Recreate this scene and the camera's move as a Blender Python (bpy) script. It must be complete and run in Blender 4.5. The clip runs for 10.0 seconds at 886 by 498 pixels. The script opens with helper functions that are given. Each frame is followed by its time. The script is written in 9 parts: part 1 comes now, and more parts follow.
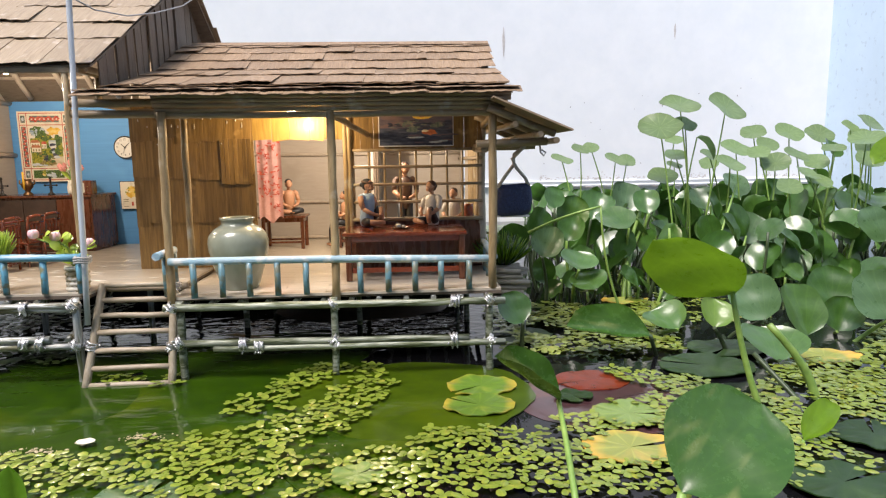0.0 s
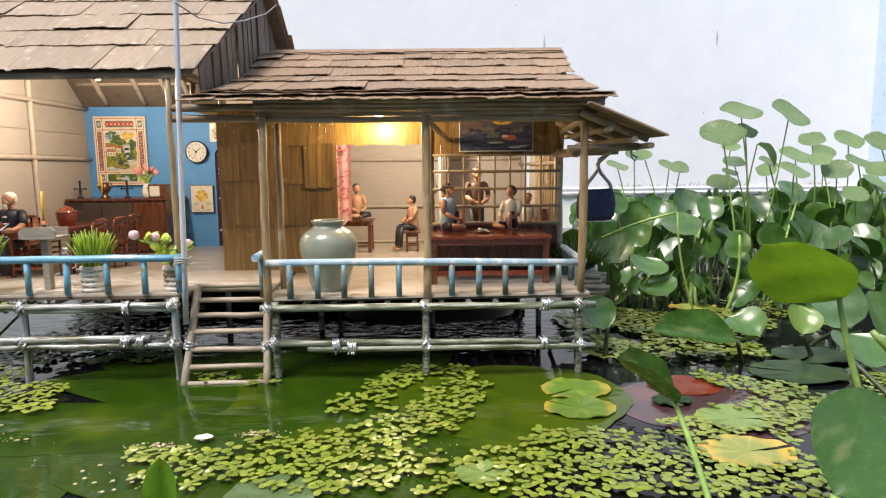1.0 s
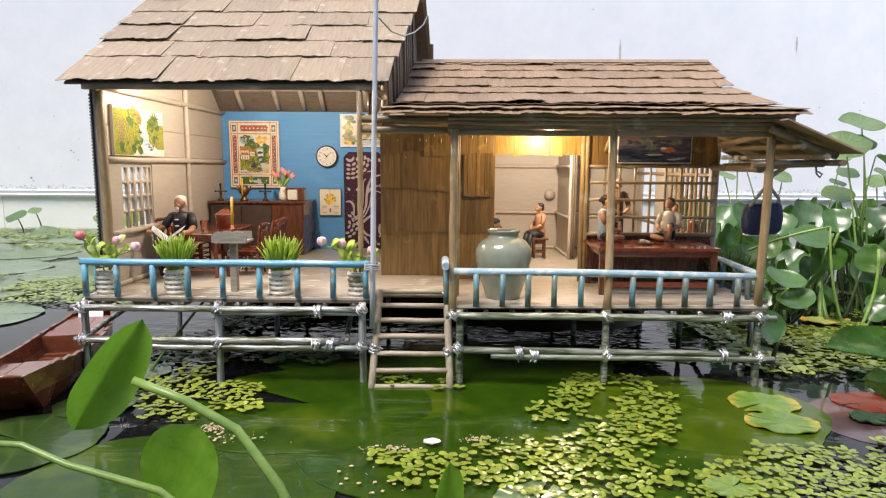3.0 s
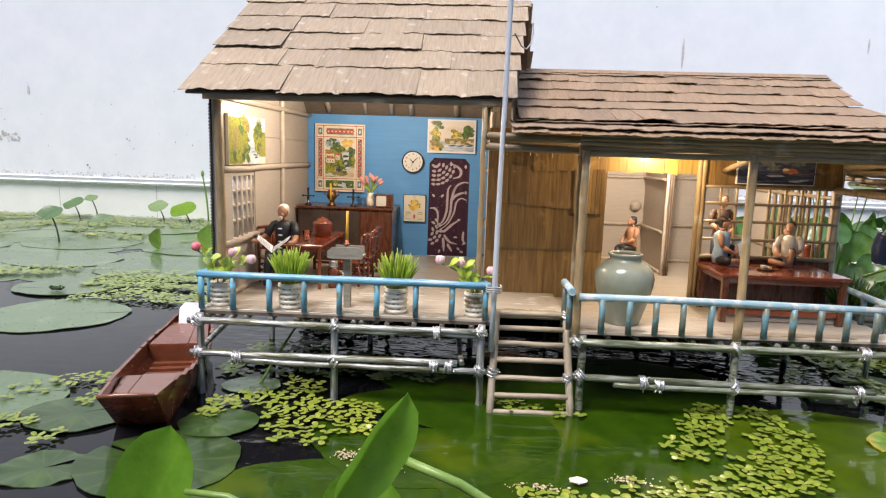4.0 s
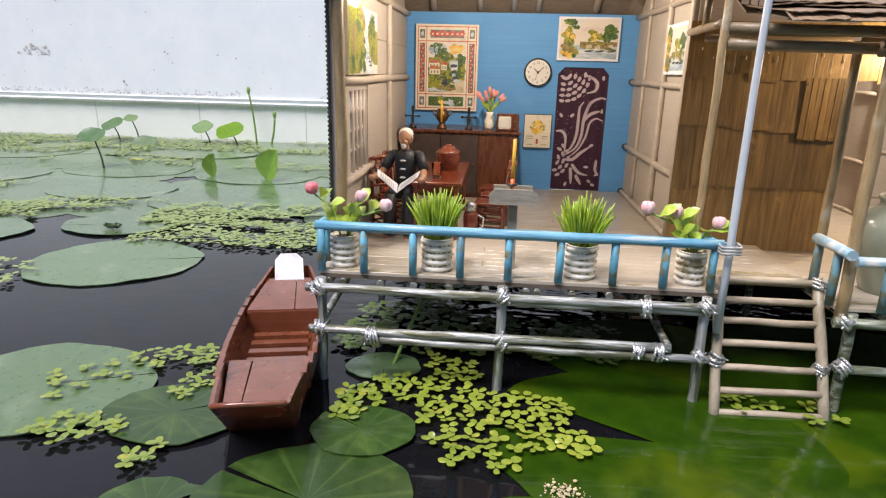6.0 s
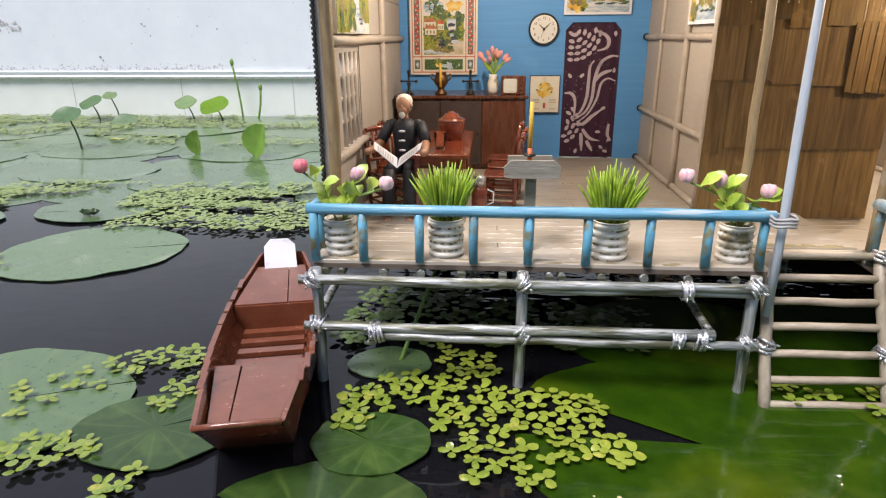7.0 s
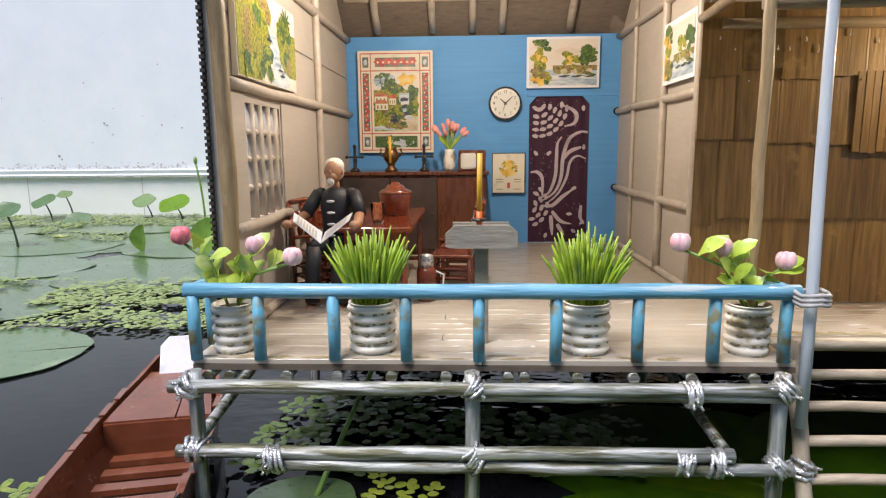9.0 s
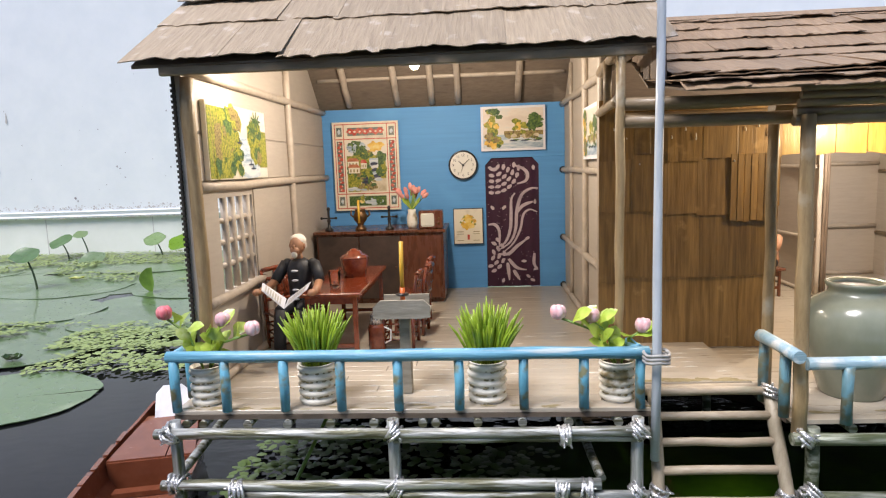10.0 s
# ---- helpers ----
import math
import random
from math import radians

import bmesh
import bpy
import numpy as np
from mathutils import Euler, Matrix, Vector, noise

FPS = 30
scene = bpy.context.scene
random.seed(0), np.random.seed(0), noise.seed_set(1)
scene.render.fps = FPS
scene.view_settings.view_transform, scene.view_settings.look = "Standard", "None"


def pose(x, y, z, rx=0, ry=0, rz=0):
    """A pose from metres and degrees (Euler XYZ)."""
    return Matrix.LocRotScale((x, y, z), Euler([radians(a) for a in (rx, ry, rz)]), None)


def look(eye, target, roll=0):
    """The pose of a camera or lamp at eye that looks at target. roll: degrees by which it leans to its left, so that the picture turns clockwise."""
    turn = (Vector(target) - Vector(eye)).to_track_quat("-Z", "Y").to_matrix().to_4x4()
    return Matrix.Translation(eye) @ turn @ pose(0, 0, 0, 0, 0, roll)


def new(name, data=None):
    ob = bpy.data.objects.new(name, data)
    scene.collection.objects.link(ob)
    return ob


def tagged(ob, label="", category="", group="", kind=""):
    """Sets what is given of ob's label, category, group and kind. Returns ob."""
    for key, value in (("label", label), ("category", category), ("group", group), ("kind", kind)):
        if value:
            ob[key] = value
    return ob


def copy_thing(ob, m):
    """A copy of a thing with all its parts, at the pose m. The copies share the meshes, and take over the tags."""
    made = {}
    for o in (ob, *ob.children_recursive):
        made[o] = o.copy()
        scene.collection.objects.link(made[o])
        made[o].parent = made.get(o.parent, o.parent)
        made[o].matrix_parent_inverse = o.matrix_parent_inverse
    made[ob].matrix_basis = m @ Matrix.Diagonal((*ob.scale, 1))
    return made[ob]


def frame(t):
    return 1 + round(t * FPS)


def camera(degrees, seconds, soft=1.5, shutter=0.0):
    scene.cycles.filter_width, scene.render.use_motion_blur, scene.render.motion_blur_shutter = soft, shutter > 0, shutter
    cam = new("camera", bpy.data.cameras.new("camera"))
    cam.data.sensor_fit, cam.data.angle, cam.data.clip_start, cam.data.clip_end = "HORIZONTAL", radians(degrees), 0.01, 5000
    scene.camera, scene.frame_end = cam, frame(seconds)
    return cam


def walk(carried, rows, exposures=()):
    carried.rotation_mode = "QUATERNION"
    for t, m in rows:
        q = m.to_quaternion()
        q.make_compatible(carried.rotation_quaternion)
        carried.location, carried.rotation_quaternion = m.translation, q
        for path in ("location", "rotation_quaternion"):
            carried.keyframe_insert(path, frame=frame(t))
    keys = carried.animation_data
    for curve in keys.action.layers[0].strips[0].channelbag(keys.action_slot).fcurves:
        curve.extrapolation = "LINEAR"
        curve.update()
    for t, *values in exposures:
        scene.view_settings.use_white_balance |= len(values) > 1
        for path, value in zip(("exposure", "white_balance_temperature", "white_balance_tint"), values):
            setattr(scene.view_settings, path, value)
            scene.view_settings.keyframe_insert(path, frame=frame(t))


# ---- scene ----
cam = camera(71.2, 10.0, 1.2)
METRES, EYE, TILT, LEAN, TURN = 1.0, 0.2455, -2.4, -0.4, -3.0
ROWS = [
    (0.0, 0.0, 0.0, 0.0, -0.12, -5.67, 1.24),
    (0.5, -0.0407, -0.0025, -0.005, 0.6, -5.03, 1.19),
    (1.0, -0.0851, -0.0085, -0.0021, 1.54, -4.97, 0.92),
    (1.5, -0.1367, -0.0244, 0.002, 1.78, -4.62, 0.78),
    (2.0, -0.1934, -0.0295, 0.0086, 2.96, -4.9, 0.83),
    (3.5, -0.322, -0.0302, 0.0238, 4.61, -5.28, -0.93),
    (4.0, -0.3932, -0.0179, 0.0494, 5.83, -6.21, -1.6),
    (4.5, -0.4536, 0.0112, 0.06, 6.3, -8.63, -1.02),
    (5.0, -0.4988, 0.0659, 0.054, 6.52, -10.56, -1.82),
    (5.5, -0.5406, 0.1221, 0.0494, 7.85, -12.16, -1.89),
    (7.0, -0.5908, 0.2275, 0.0374, 7.25, -16.48, 0.43),
    (7.5, -0.5883, 0.2711, 0.051, 6.27, -17.2, 2.16),
    (8.0, -0.5903, 0.3115, 0.0259, 6.63, -13.64, 2.16),
    (8.5, -0.5863, 0.338, 0.0057, 5.94, -8.45, 0.39),
    (9.0, -0.571, 0.3388, -0.0024, 5.41, -6.86, 0.68),
    (9.5, -0.5407, 0.3149, 0.0199, 5.88, -5.41, 1.14),
    (10.0, -0.4977, 0.2564, 0.0457, 6.5, -5.12, 2.04),
]
walk(cam, [(t, pose(0, 0, EYE, TILT, LEAN, TURN) @ pose(METRES * x, METRES * y, METRES * z, 90 + pitch, roll, yaw)) for t, x, y, z, yaw, pitch, roll in ROWS],
     [(0.0, 1.01, 6800, 16), (3.5, 0.98, 6700, 17), (5.0, 0.94, 6550, 18), (10.0, 0.87, 6350, 16)])

# ---- light ----
world = bpy.data.worlds.new("sky")
scene.world = world
world.use_nodes = True
wn = world.node_tree.nodes
sky = wn.new("ShaderNodeTexSky")
sky.sky_type, sky.sun_disc, sky.sun_elevation, sky.sun_rotation = "NISHITA", False, radians(61), radians(221)
wn["Background"].inputs[1].default_value = 0.125
world.node_tree.links.new(sky.outputs[0], wn["Background"].inputs[0])
sun = new("sun", bpy.data.lights.new("sun", "SUN"))
sun.data.energy, sun.data.angle, sun.data.color = 2.55, radians(26), (1.0, 0.97, 0.92)
sun.matrix_basis = look((-0.92, -0.48, 2.6), (0, 0.6, 0))
# kitchen lamp is added to brighten the back wall; no such source is seen
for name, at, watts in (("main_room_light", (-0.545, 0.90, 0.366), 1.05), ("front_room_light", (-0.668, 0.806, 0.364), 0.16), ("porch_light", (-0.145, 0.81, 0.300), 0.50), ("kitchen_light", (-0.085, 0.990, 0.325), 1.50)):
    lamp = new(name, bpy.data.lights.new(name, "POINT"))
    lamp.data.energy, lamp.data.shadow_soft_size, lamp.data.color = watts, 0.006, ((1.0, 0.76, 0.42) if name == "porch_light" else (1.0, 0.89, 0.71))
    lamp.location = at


# ---- materials ----
def material(name, c1, c2=None, rough=0.6, scale=120.0, stretch=(1, 1, 1), bump=0.15, metal=0.0, coat=0.0, vary=0.0,
             spot=None, spot_scale=40.0, spot_at=0.6, thin=0.0, spec=0.5, depth=0.002, streak=False):
    """Two-colour noise along stretched axes, patches of a third colour, fine relief, and a shade for each object."""
    m = bpy.data.materials.new(name)
    m.use_nodes = True
    n, l = m.node_tree.nodes, m.node_tree.links
    b = n["Principled BSDF"]
    co = n.new("ShaderNodeTexCoord")
    mp = n.new("ShaderNodeMapping")
    mp.inputs["Scale"].default_value = stretch
    l.new(co.outputs["Object"], mp.inputs["Vector"])
    fine = n.new("ShaderNodeTexNoise")
    fine.inputs["Scale"].default_value, fine.inputs["Detail"].default_value = scale, 6.0
    fine.inputs["Roughness"].default_value = 0.65
    l.new(mp.outputs[0], fine.inputs["Vector"])
    big = n.new("ShaderNodeTexNoise")
    big.inputs["Scale"].default_value, big.inputs["Detail"].default_value = spot_scale, 4.0
    l.new(mp.outputs[0] if streak or spot is None else co.outputs["Object"], big.inputs["Vector"])
    ramp = n.new("ShaderNodeValToRGB")
    ramp.color_ramp.elements[0].position, ramp.color_ramp.elements[1].position = 0.34, 0.68
    c2 = c2 or tuple(0.72 * c for c in c1)
    ramp.color_ramp.elements[0].color, ramp.color_ramp.elements[1].color = (*c2, 1), (*c1, 1)
    l.new(fine.outputs["Fac"], ramp.inputs["Fac"])
    col = ramp.outputs[0]
    edge = n.new("ShaderNodeValToRGB")
    edge.color_ramp.elements[0].position, edge.color_ramp.elements[1].position = spot_at, min(0.99, spot_at + 0.12)
    l.new(big.outputs["Fac"], edge.inputs["Fac"])
    mix = n.new("ShaderNodeMix")
    mix.data_type = "RGBA"
    l.new(edge.outputs[0], mix.inputs["Factor"])
    l.new(col, mix.inputs["A"])
    mix.inputs["B"].default_value = (*(spot or tuple(0.8 * c for c in c2)), 1)
    col = mix.outputs["Result"]
    if vary:
        info, hsv, mr = n.new("ShaderNodeObjectInfo"), n.new("ShaderNodeHueSaturation"), n.new("ShaderNodeMapRange")
        mr.inputs["To Min"].default_value, mr.inputs["To Max"].default_value = 1 - vary, 1 + vary
        l.new(info.outputs["Random"], mr.inputs["Value"])
        l.new(mr.outputs[0], hsv.inputs["Value"])
        l.new(col, hsv.inputs["Color"])
        col = hsv.outputs[0]
    l.new(col, b.inputs["Base Color"])
    rr = n.new("ShaderNodeMapRange")
    rr.inputs["To Min"].default_value, rr.inputs["To Max"].default_value = max(0.0, rough - 0.12), min(1.0, rough + 0.12)
    l.new(fine.outputs["Fac"], rr.inputs["Value"])
    l.new(rr.outputs[0], b.inputs["Roughness"])
    b.inputs["Metallic"].default_value, b.inputs["Coat Weight"].default_value = metal, coat
    b.inputs["Coat Roughness"].default_value, b.inputs["Specular IOR Level"].default_value = 0.08, spec
    if bump:
        bp = n.new("ShaderNodeBump")
        bp.inputs["Strength"].default_value, bp.inputs["Distance"].default_value = bump, depth
        l.new(fine.outputs["Fac"], bp.inputs["Height"])
        l.new(bp.outputs[0], b.inputs["Normal"])
    if thin:
        tr, ms = n.new("ShaderNodeBsdfTranslucent"), n.new("ShaderNodeMixShader")
        l.new(col, tr.inputs["Color"])
        ms.inputs[0].default_value = thin
        l.new(b.outputs[0], ms.inputs[1])
        l.new(tr.outputs[0], ms.inputs[2])
        l.new(ms.outputs[0], n["Material Output"].inputs["Surface"])
    return m


def leafy(name, c1, c2, rough, veins, coat=0.0, show=0.3, thin=0.25, spot=None, spot_at=0.64, spot_scale=30.0, rim=None):
    """A leaf with veins that run out from its middle in its own axes."""
    m = material(name, c1, c2, rough, 90, bump=0.12, coat=coat, vary=0.16, spot=spot or c2, spot_scale=spot_scale, spot_at=spot_at, thin=thin)
    n, l = m.node_tree.nodes, m.node_tree.links
    b = n["Principled BSDF"]
    co = n.new("ShaderNodeTexCoord")
    gr = n.new("ShaderNodeTexGradient")
    gr.gradient_type = "RADIAL"
    l.new(co.outputs["Object"], gr.inputs[0])
    mu, fr, ab = n.new("ShaderNodeMath"), n.new("ShaderNodeMath"), n.new("ShaderNodeValToRGB")
    mu.operation, fr.operation = "MULTIPLY", "PINGPONG"
    mu.inputs[1].default_value, fr.inputs[1].default_value = veins, 0.5
    l.new(gr.outputs["Fac"], mu.inputs[0])
    l.new(mu.outputs[0], fr.inputs[0])
    ab.color_ramp.elements[0].position, ab.color_ramp.elements[1].position = 0.02, 0.12
    ab.color_ramp.elements[0].color, ab.color_ramp.elements[1].color = (show, show, show, 1), (0, 0, 0, 1)
    l.new(fr.outputs[0], ab.inputs[0])
    src = b.inputs["Base Color"].links[0].from_socket
    mix = n.new("ShaderNodeMix")
    mix.data_type = "RGBA"
    l.new(ab.outputs[0], mix.inputs["Factor"])
    l.new(src, mix.inputs["A"])
    mix.inputs["B"].default_value = (min(1, c1[0] * 1.7 + 0.03), min(1, c1[1] * 1.5 + 0.03), min(1, c1[2] * 1.4 + 0.01), 1)
    out = mix.outputs["Result"]
    if rim:
        colour, r0, r1 = rim
        le, nz, ad, mr2, mx = n.new("ShaderNodeVectorMath"), n.new("ShaderNodeTexNoise"), n.new("ShaderNodeMath"), n.new("ShaderNodeMapRange"), n.new("ShaderNodeMix")
        le.operation, ad.operation, mx.data_type = "LENGTH", "MULTIPLY_ADD", "RGBA"
        nz.inputs["Scale"].default_value = 55.0
        l.new(co.outputs["Object"], le.inputs[0])
        l.new(co.outputs["Object"], nz.inputs["Vector"])
        l.new(nz.outputs["Fac"], ad.inputs[0])
        ad.inputs[1].default_value = 0.9 * (r1 - r0)
        l.new(le.outputs["Value"], ad.inputs[2])
        mr2.inputs["From Min"].default_value, mr2.inputs["From Max"].default_value = r0 + 0.45 * (r1 - r0), r1 + 0.3 * (r1 - r0)
        l.new(ad.outputs[0], mr2.inputs["Value"])
        l.new(mr2.outputs[0], mx.inputs["Factor"])
        l.new(out, mx.inputs["A"])
        mx.inputs["B"].default_value = (*colour, 1)
        out = mx.outputs["Result"]
    l.new(out, b.inputs["Base Color"])
    return m


def glow(name, color, strength):
    m = bpy.data.materials.new(name)
    m.use_nodes = True
    b = m.node_tree.nodes["Principled BSDF"]
    b.inputs["Base Color"].default_value = (*color, 1)
    b.inputs["Emission Color"].default_value, b.inputs["Emission Strength"].default_value = (*color, 1), strength
    return m


def glassy(name, color, rough=0.02):
    m = bpy.data.materials.new(name)
    m.use_nodes = True
    b = m.node_tree.nodes["Principled BSDF"]
    b.inputs["Base Color"].default_value, b.inputs["Roughness"].default_value = (*color, 1), rough
    b.inputs["Transmission Weight"].default_value, b.inputs["IOR"].default_value = 1.0, 1.4
    return m


def painted(name, stops, scale=160.0, stretch=(1, 1, 1)):
    """Printed colour: several tones broken up by noise under a slight gloss."""
    m = bpy.data.materials.new(name)
    m.use_nodes = True
    n, l = m.node_tree.nodes, m.node_tree.links
    b = n["Principled BSDF"]
    co, mp, nz, rp = n.new("ShaderNodeTexCoord"), n.new("ShaderNodeMapping"), n.new("ShaderNodeTexNoise"), n.new("ShaderNodeValToRGB")
    mp.inputs["Scale"].default_value = stretch
    nz.inputs["Scale"].default_value, nz.inputs["Detail"].default_value, nz.inputs["Roughness"].default_value = scale, 5.0, 0.6
    l.new(co.outputs["Object"], mp.inputs[0])
    l.new(mp.outputs[0], nz.inputs["Vector"])
    e = rp.color_ramp.elements
    while len(e) < len(stops):
        e.new(0.5)
    for k, c in enumerate(stops):
        e[k].position, e[k].color = 0.32 + 0.36 * k / (len(stops) - 1), (*c, 1)
    l.new(nz.outputs["Fac"], rp.inputs[0])
    l.new(rp.outputs[0], b.inputs["Base Color"])
    b.inputs["Roughness"].default_value = 0.32
    return m


PLASTER = material("white_plaster", (0.80, 0.82, 0.83), (0.74, 0.77, 0.79), 0.85, 9, bump=0.08, spot=(0.66, 0.68, 0.69), spot_scale=2.2, spot_at=0.66)
PLASTER_LOW = material("damp_plaster", (0.84, 0.85, 0.80), (0.78, 0.80, 0.74), 0.5, 10, bump=0.05, spot=(0.68, 0.72, 0.60), spot_scale=5, spot_at=0.70)
PLASTER_BLUE = material("blue_plaster", (0.58, 0.72, 0.84), (0.54, 0.68, 0.80), 0.85, 9, bump=0.06)
STAIN = material("grime", (0.24, 0.22, 0.22), (0.38, 0.36, 0.36), 0.9, 60, bump=0.0)
MILDEW_SHADOW = material("mildew", (0.46, 0.42, 0.40), (0.62, 0.59, 0.57), 0.9, 60, bump=0.0)
SHINGLE = material("card_shingle", (0.40, 0.312, 0.210), (0.28, 0.212, 0.140), 0.6, 48, (7, 0.5, 1), 1.0, vary=0.10, spot=(0.50, 0.42, 0.34), spot_scale=55, spot_at=0.60, depth=0.0016)
SHINGLE_WARM = material("card_shingle_warm", (0.355, 0.242, 0.148), (0.215, 0.142, 0.082), 0.6, 48, (7, 0.5, 1), 1.0, vary=0.13, spot=(0.44, 0.32, 0.22), spot_scale=55, spot_at=0.61, depth=0.0016)
ROOF_UNDER = material("roof_card", (0.21, 0.165, 0.125), (0.15, 0.115, 0.085), 0.8, 80, (1, 4, 1), 0.3)
DOWEL = material("tan_dowel", (0.40, 0.29, 0.15), (0.24, 0.165, 0.08), 0.5, 70, (3, 3, 0.5), 0.4, vary=0.12, spot=(0.44, 0.38, 0.28), spot_scale=35, spot_at=0.6, coat=0.15)
DOWEL_X = material("tan_beam", (0.33, 0.25, 0.155), (0.20, 0.145, 0.085), 0.45, 70, (0.5, 3, 3), 0.3, vary=0.12, spot=(0.40, 0.36, 0.29), spot_scale=35, spot_at=0.6, coat=0.2)
FRAME = material("grey_paint_dowel", (0.50, 0.43, 0.35), (0.40, 0.335, 0.265), 0.45, 90, bump=0.2, vary=0.06)
SILVER = material("silvered_pole", (0.55, 0.565, 0.55), (0.25, 0.26, 0.24), 0.36, 90, (0.35, 4, 4), 0.6, metal=0.45, vary=0.12, spot=(0.11, 0.11, 0.065), spot_scale=60, spot_at=0.455, streak=True)
SILVER_Z = material("silvered_post", (0.55, 0.565, 0.56), (0.26, 0.27, 0.26), 0.38, 90, (4, 4, 0.35), 0.6, metal=0.45, vary=0.12, spot=(0.12, 0.135, 0.075), spot_scale=60, spot_at=0.51, streak=True)
FOIL = material("silver_lashing", (0.72, 0.72, 0.72), (0.42, 0.42, 0.42), 0.28, 260, bump=0.6, metal=0.75, vary=0.08, spot=(0.3, 0.32, 0.26), spot_scale=120, spot_at=0.6)
SILVER_MOSSY = material("mossy_silvered_pole", (0.36, 0.385, 0.32), (0.16, 0.175, 0.125), 0.40, 90, (0.35, 4, 4), 0.6, metal=0.3, vary=0.15, spot=(0.07, 0.085, 0.04), spot_scale=60, spot_at=0.46, streak=True)
RAIL = material("blue_rail", (0.17, 0.43, 0.59), (0.085, 0.26, 0.38), 0.44, 75, (0.25, 4, 4), 0.5, coat=0.15, vary=0.06, spot=(0.42, 0.50, 0.52), spot_scale=60, spot_at=0.56, streak=True)
BALUSTER = material("worn_blue_baluster", (0.13, 0.40, 0.55), (0.10, 0.31, 0.43), 0.5, 70, (3, 3, 0.7), 0.5, vary=0.14, coat=0.05, spot=(0.17, 0.17, 0.09), spot_scale=75, spot_at=0.485)
RAIL_PALE = material("faded_blue_rail", (0.36, 0.47, 0.52), (0.22, 0.38, 0.47), 0.42, 75, (0.2, 5, 5), 0.5, coat=0.15, vary=0.08, spot=(0.58, 0.60, 0.58), spot_scale=60, spot_at=0.52)
BALUSTER_WORN = material("dirty_blue_baluster", (0.115, 0.27, 0.34), (0.10, 0.19, 0.21), 0.46, 70, (3, 3, 0.7), 0.4, vary=0.15, coat=0.1, spot=(0.13, 0.14, 0.095), spot_scale=80, spot_at=0.45)
PLANK = material("deck_plank", (0.46, 0.408, 0.33), (0.39, 0.34, 0.272), 0.30, 45, (0.35, 3, 1), 0.12, vary=0.025, coat=0.35, spot=(0.37, 0.325, 0.25), spot_scale=30, spot_at=0.60)
MOSS = material("edge_moss", (0.20, 0.165, 0.075), (0.30, 0.25, 0.14), 0.6, 160, bump=0.3)
SLAB = material("floor_card", (0.13, 0.10, 0.075), (0.09, 0.07, 0.05), 0.8, 60)
BAMBOO = material("bamboo_sheath", (0.275, 0.166, 0.053), (0.128, 0.074, 0.023), 0.44, 55, (5, 5, 0.3), 0.5, vary=0.34, spot=(0.36, 0.23, 0.085), spot_scale=40, spot_at=0.63, coat=0.1, depth=0.0008)
# brighter gold copy of the sheath, with the bulb's glow put into the colour
BAMBOO_LIT = material("bulb_lit_bamboo", (0.44, 0.295, 0.08), (0.27, 0.165, 0.042), 0.4, 55, (5, 5, 0.45), 0.4, vary=0.18, coat=0.15, depth=0.001)
CARD = material("beige_card", (0.455, 0.40, 0.335), (0.41, 0.355, 0.295), 0.6, 40, (1, 1, 7), 0.16, vary=0.06, spot=(0.385, 0.33, 0.27), spot_scale=14, spot_at=0.6, depth=0.001)
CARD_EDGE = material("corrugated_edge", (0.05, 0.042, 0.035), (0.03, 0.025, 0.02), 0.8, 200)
BLUE_WALL = material("blue_gloss_card", (0.115, 0.345, 0.68), (0.10, 0.305, 0.62), 0.55, 30, (0.3, 1, 9), 0.14, spec=0.3, depth=0.001, spot=(0.13, 0.375, 0.71), spot_scale=9, spot_at=0.58)
GABLE = material("gable_strip", (0.17, 0.125, 0.09), (0.10, 0.07, 0.048), 0.6, 60, (4, 4, 0.5), 0.4, vary=0.25)
REDWOOD = material("red_brown_varnish", (0.25, 0.055, 0.020), (0.13, 0.024, 0.009), 0.22, 40, (4, 1, 4), 0.12, coat=0.8, vary=0.1)
DARKWOOD = material("dark_brown_varnish", (0.150, 0.050, 0.021), (0.088, 0.027, 0.012), 0.28, 40, (4, 4, 0.7), 0.12, coat=0.35, vary=0.08)
BOAT = material("brown_boat_paint", (0.190, 0.060, 0.029), (0.140, 0.042, 0.019), 0.24, 50, bump=0.15, coat=0.45, spot=(0.21, 0.082, 0.042), spot_scale=40, spot_at=0.62)
PAPER = material("white_paper", (0.80, 0.80, 0.82), (0.72, 0.72, 0.75), 0.8, 60, bump=0.1)
JAR = material("celadon_glaze", (0.275, 0.295, 0.225), (0.215, 0.235, 0.175), 0.22, 35, (1, 1, 0.5), 0.05, coat=0.35, spot=(0.34, 0.35, 0.28), spot_scale=30, spot_at=0.6)
LADDER = material("bleached_dowel", (0.40, 0.335, 0.25), (0.27, 0.215, 0.15), 0.5, 70, (0.8, 3, 3), 0.3, vary=0.1, spot=(0.30, 0.27, 0.19), spot_scale=40, spot_at=0.62)
LADDER_RAIL = material("weathered_ladder_rail", (0.36, 0.31, 0.23), (0.24, 0.20, 0.14), 0.42, 70, (3, 3, 0.6), 0.35, vary=0.1, spot=(0.24, 0.22, 0.15), spot_scale=42, spot_at=0.60)
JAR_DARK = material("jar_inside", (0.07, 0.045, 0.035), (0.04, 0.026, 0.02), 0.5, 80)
POT = material("white_ribbed_pot", (0.82, 0.79, 0.71), (0.70, 0.65, 0.54), 0.45, 90, (1, 1, 3), 0.3, vary=0.05, spot=(0.32, 0.24, 0.11), spot_scale=70, spot_at=0.575)
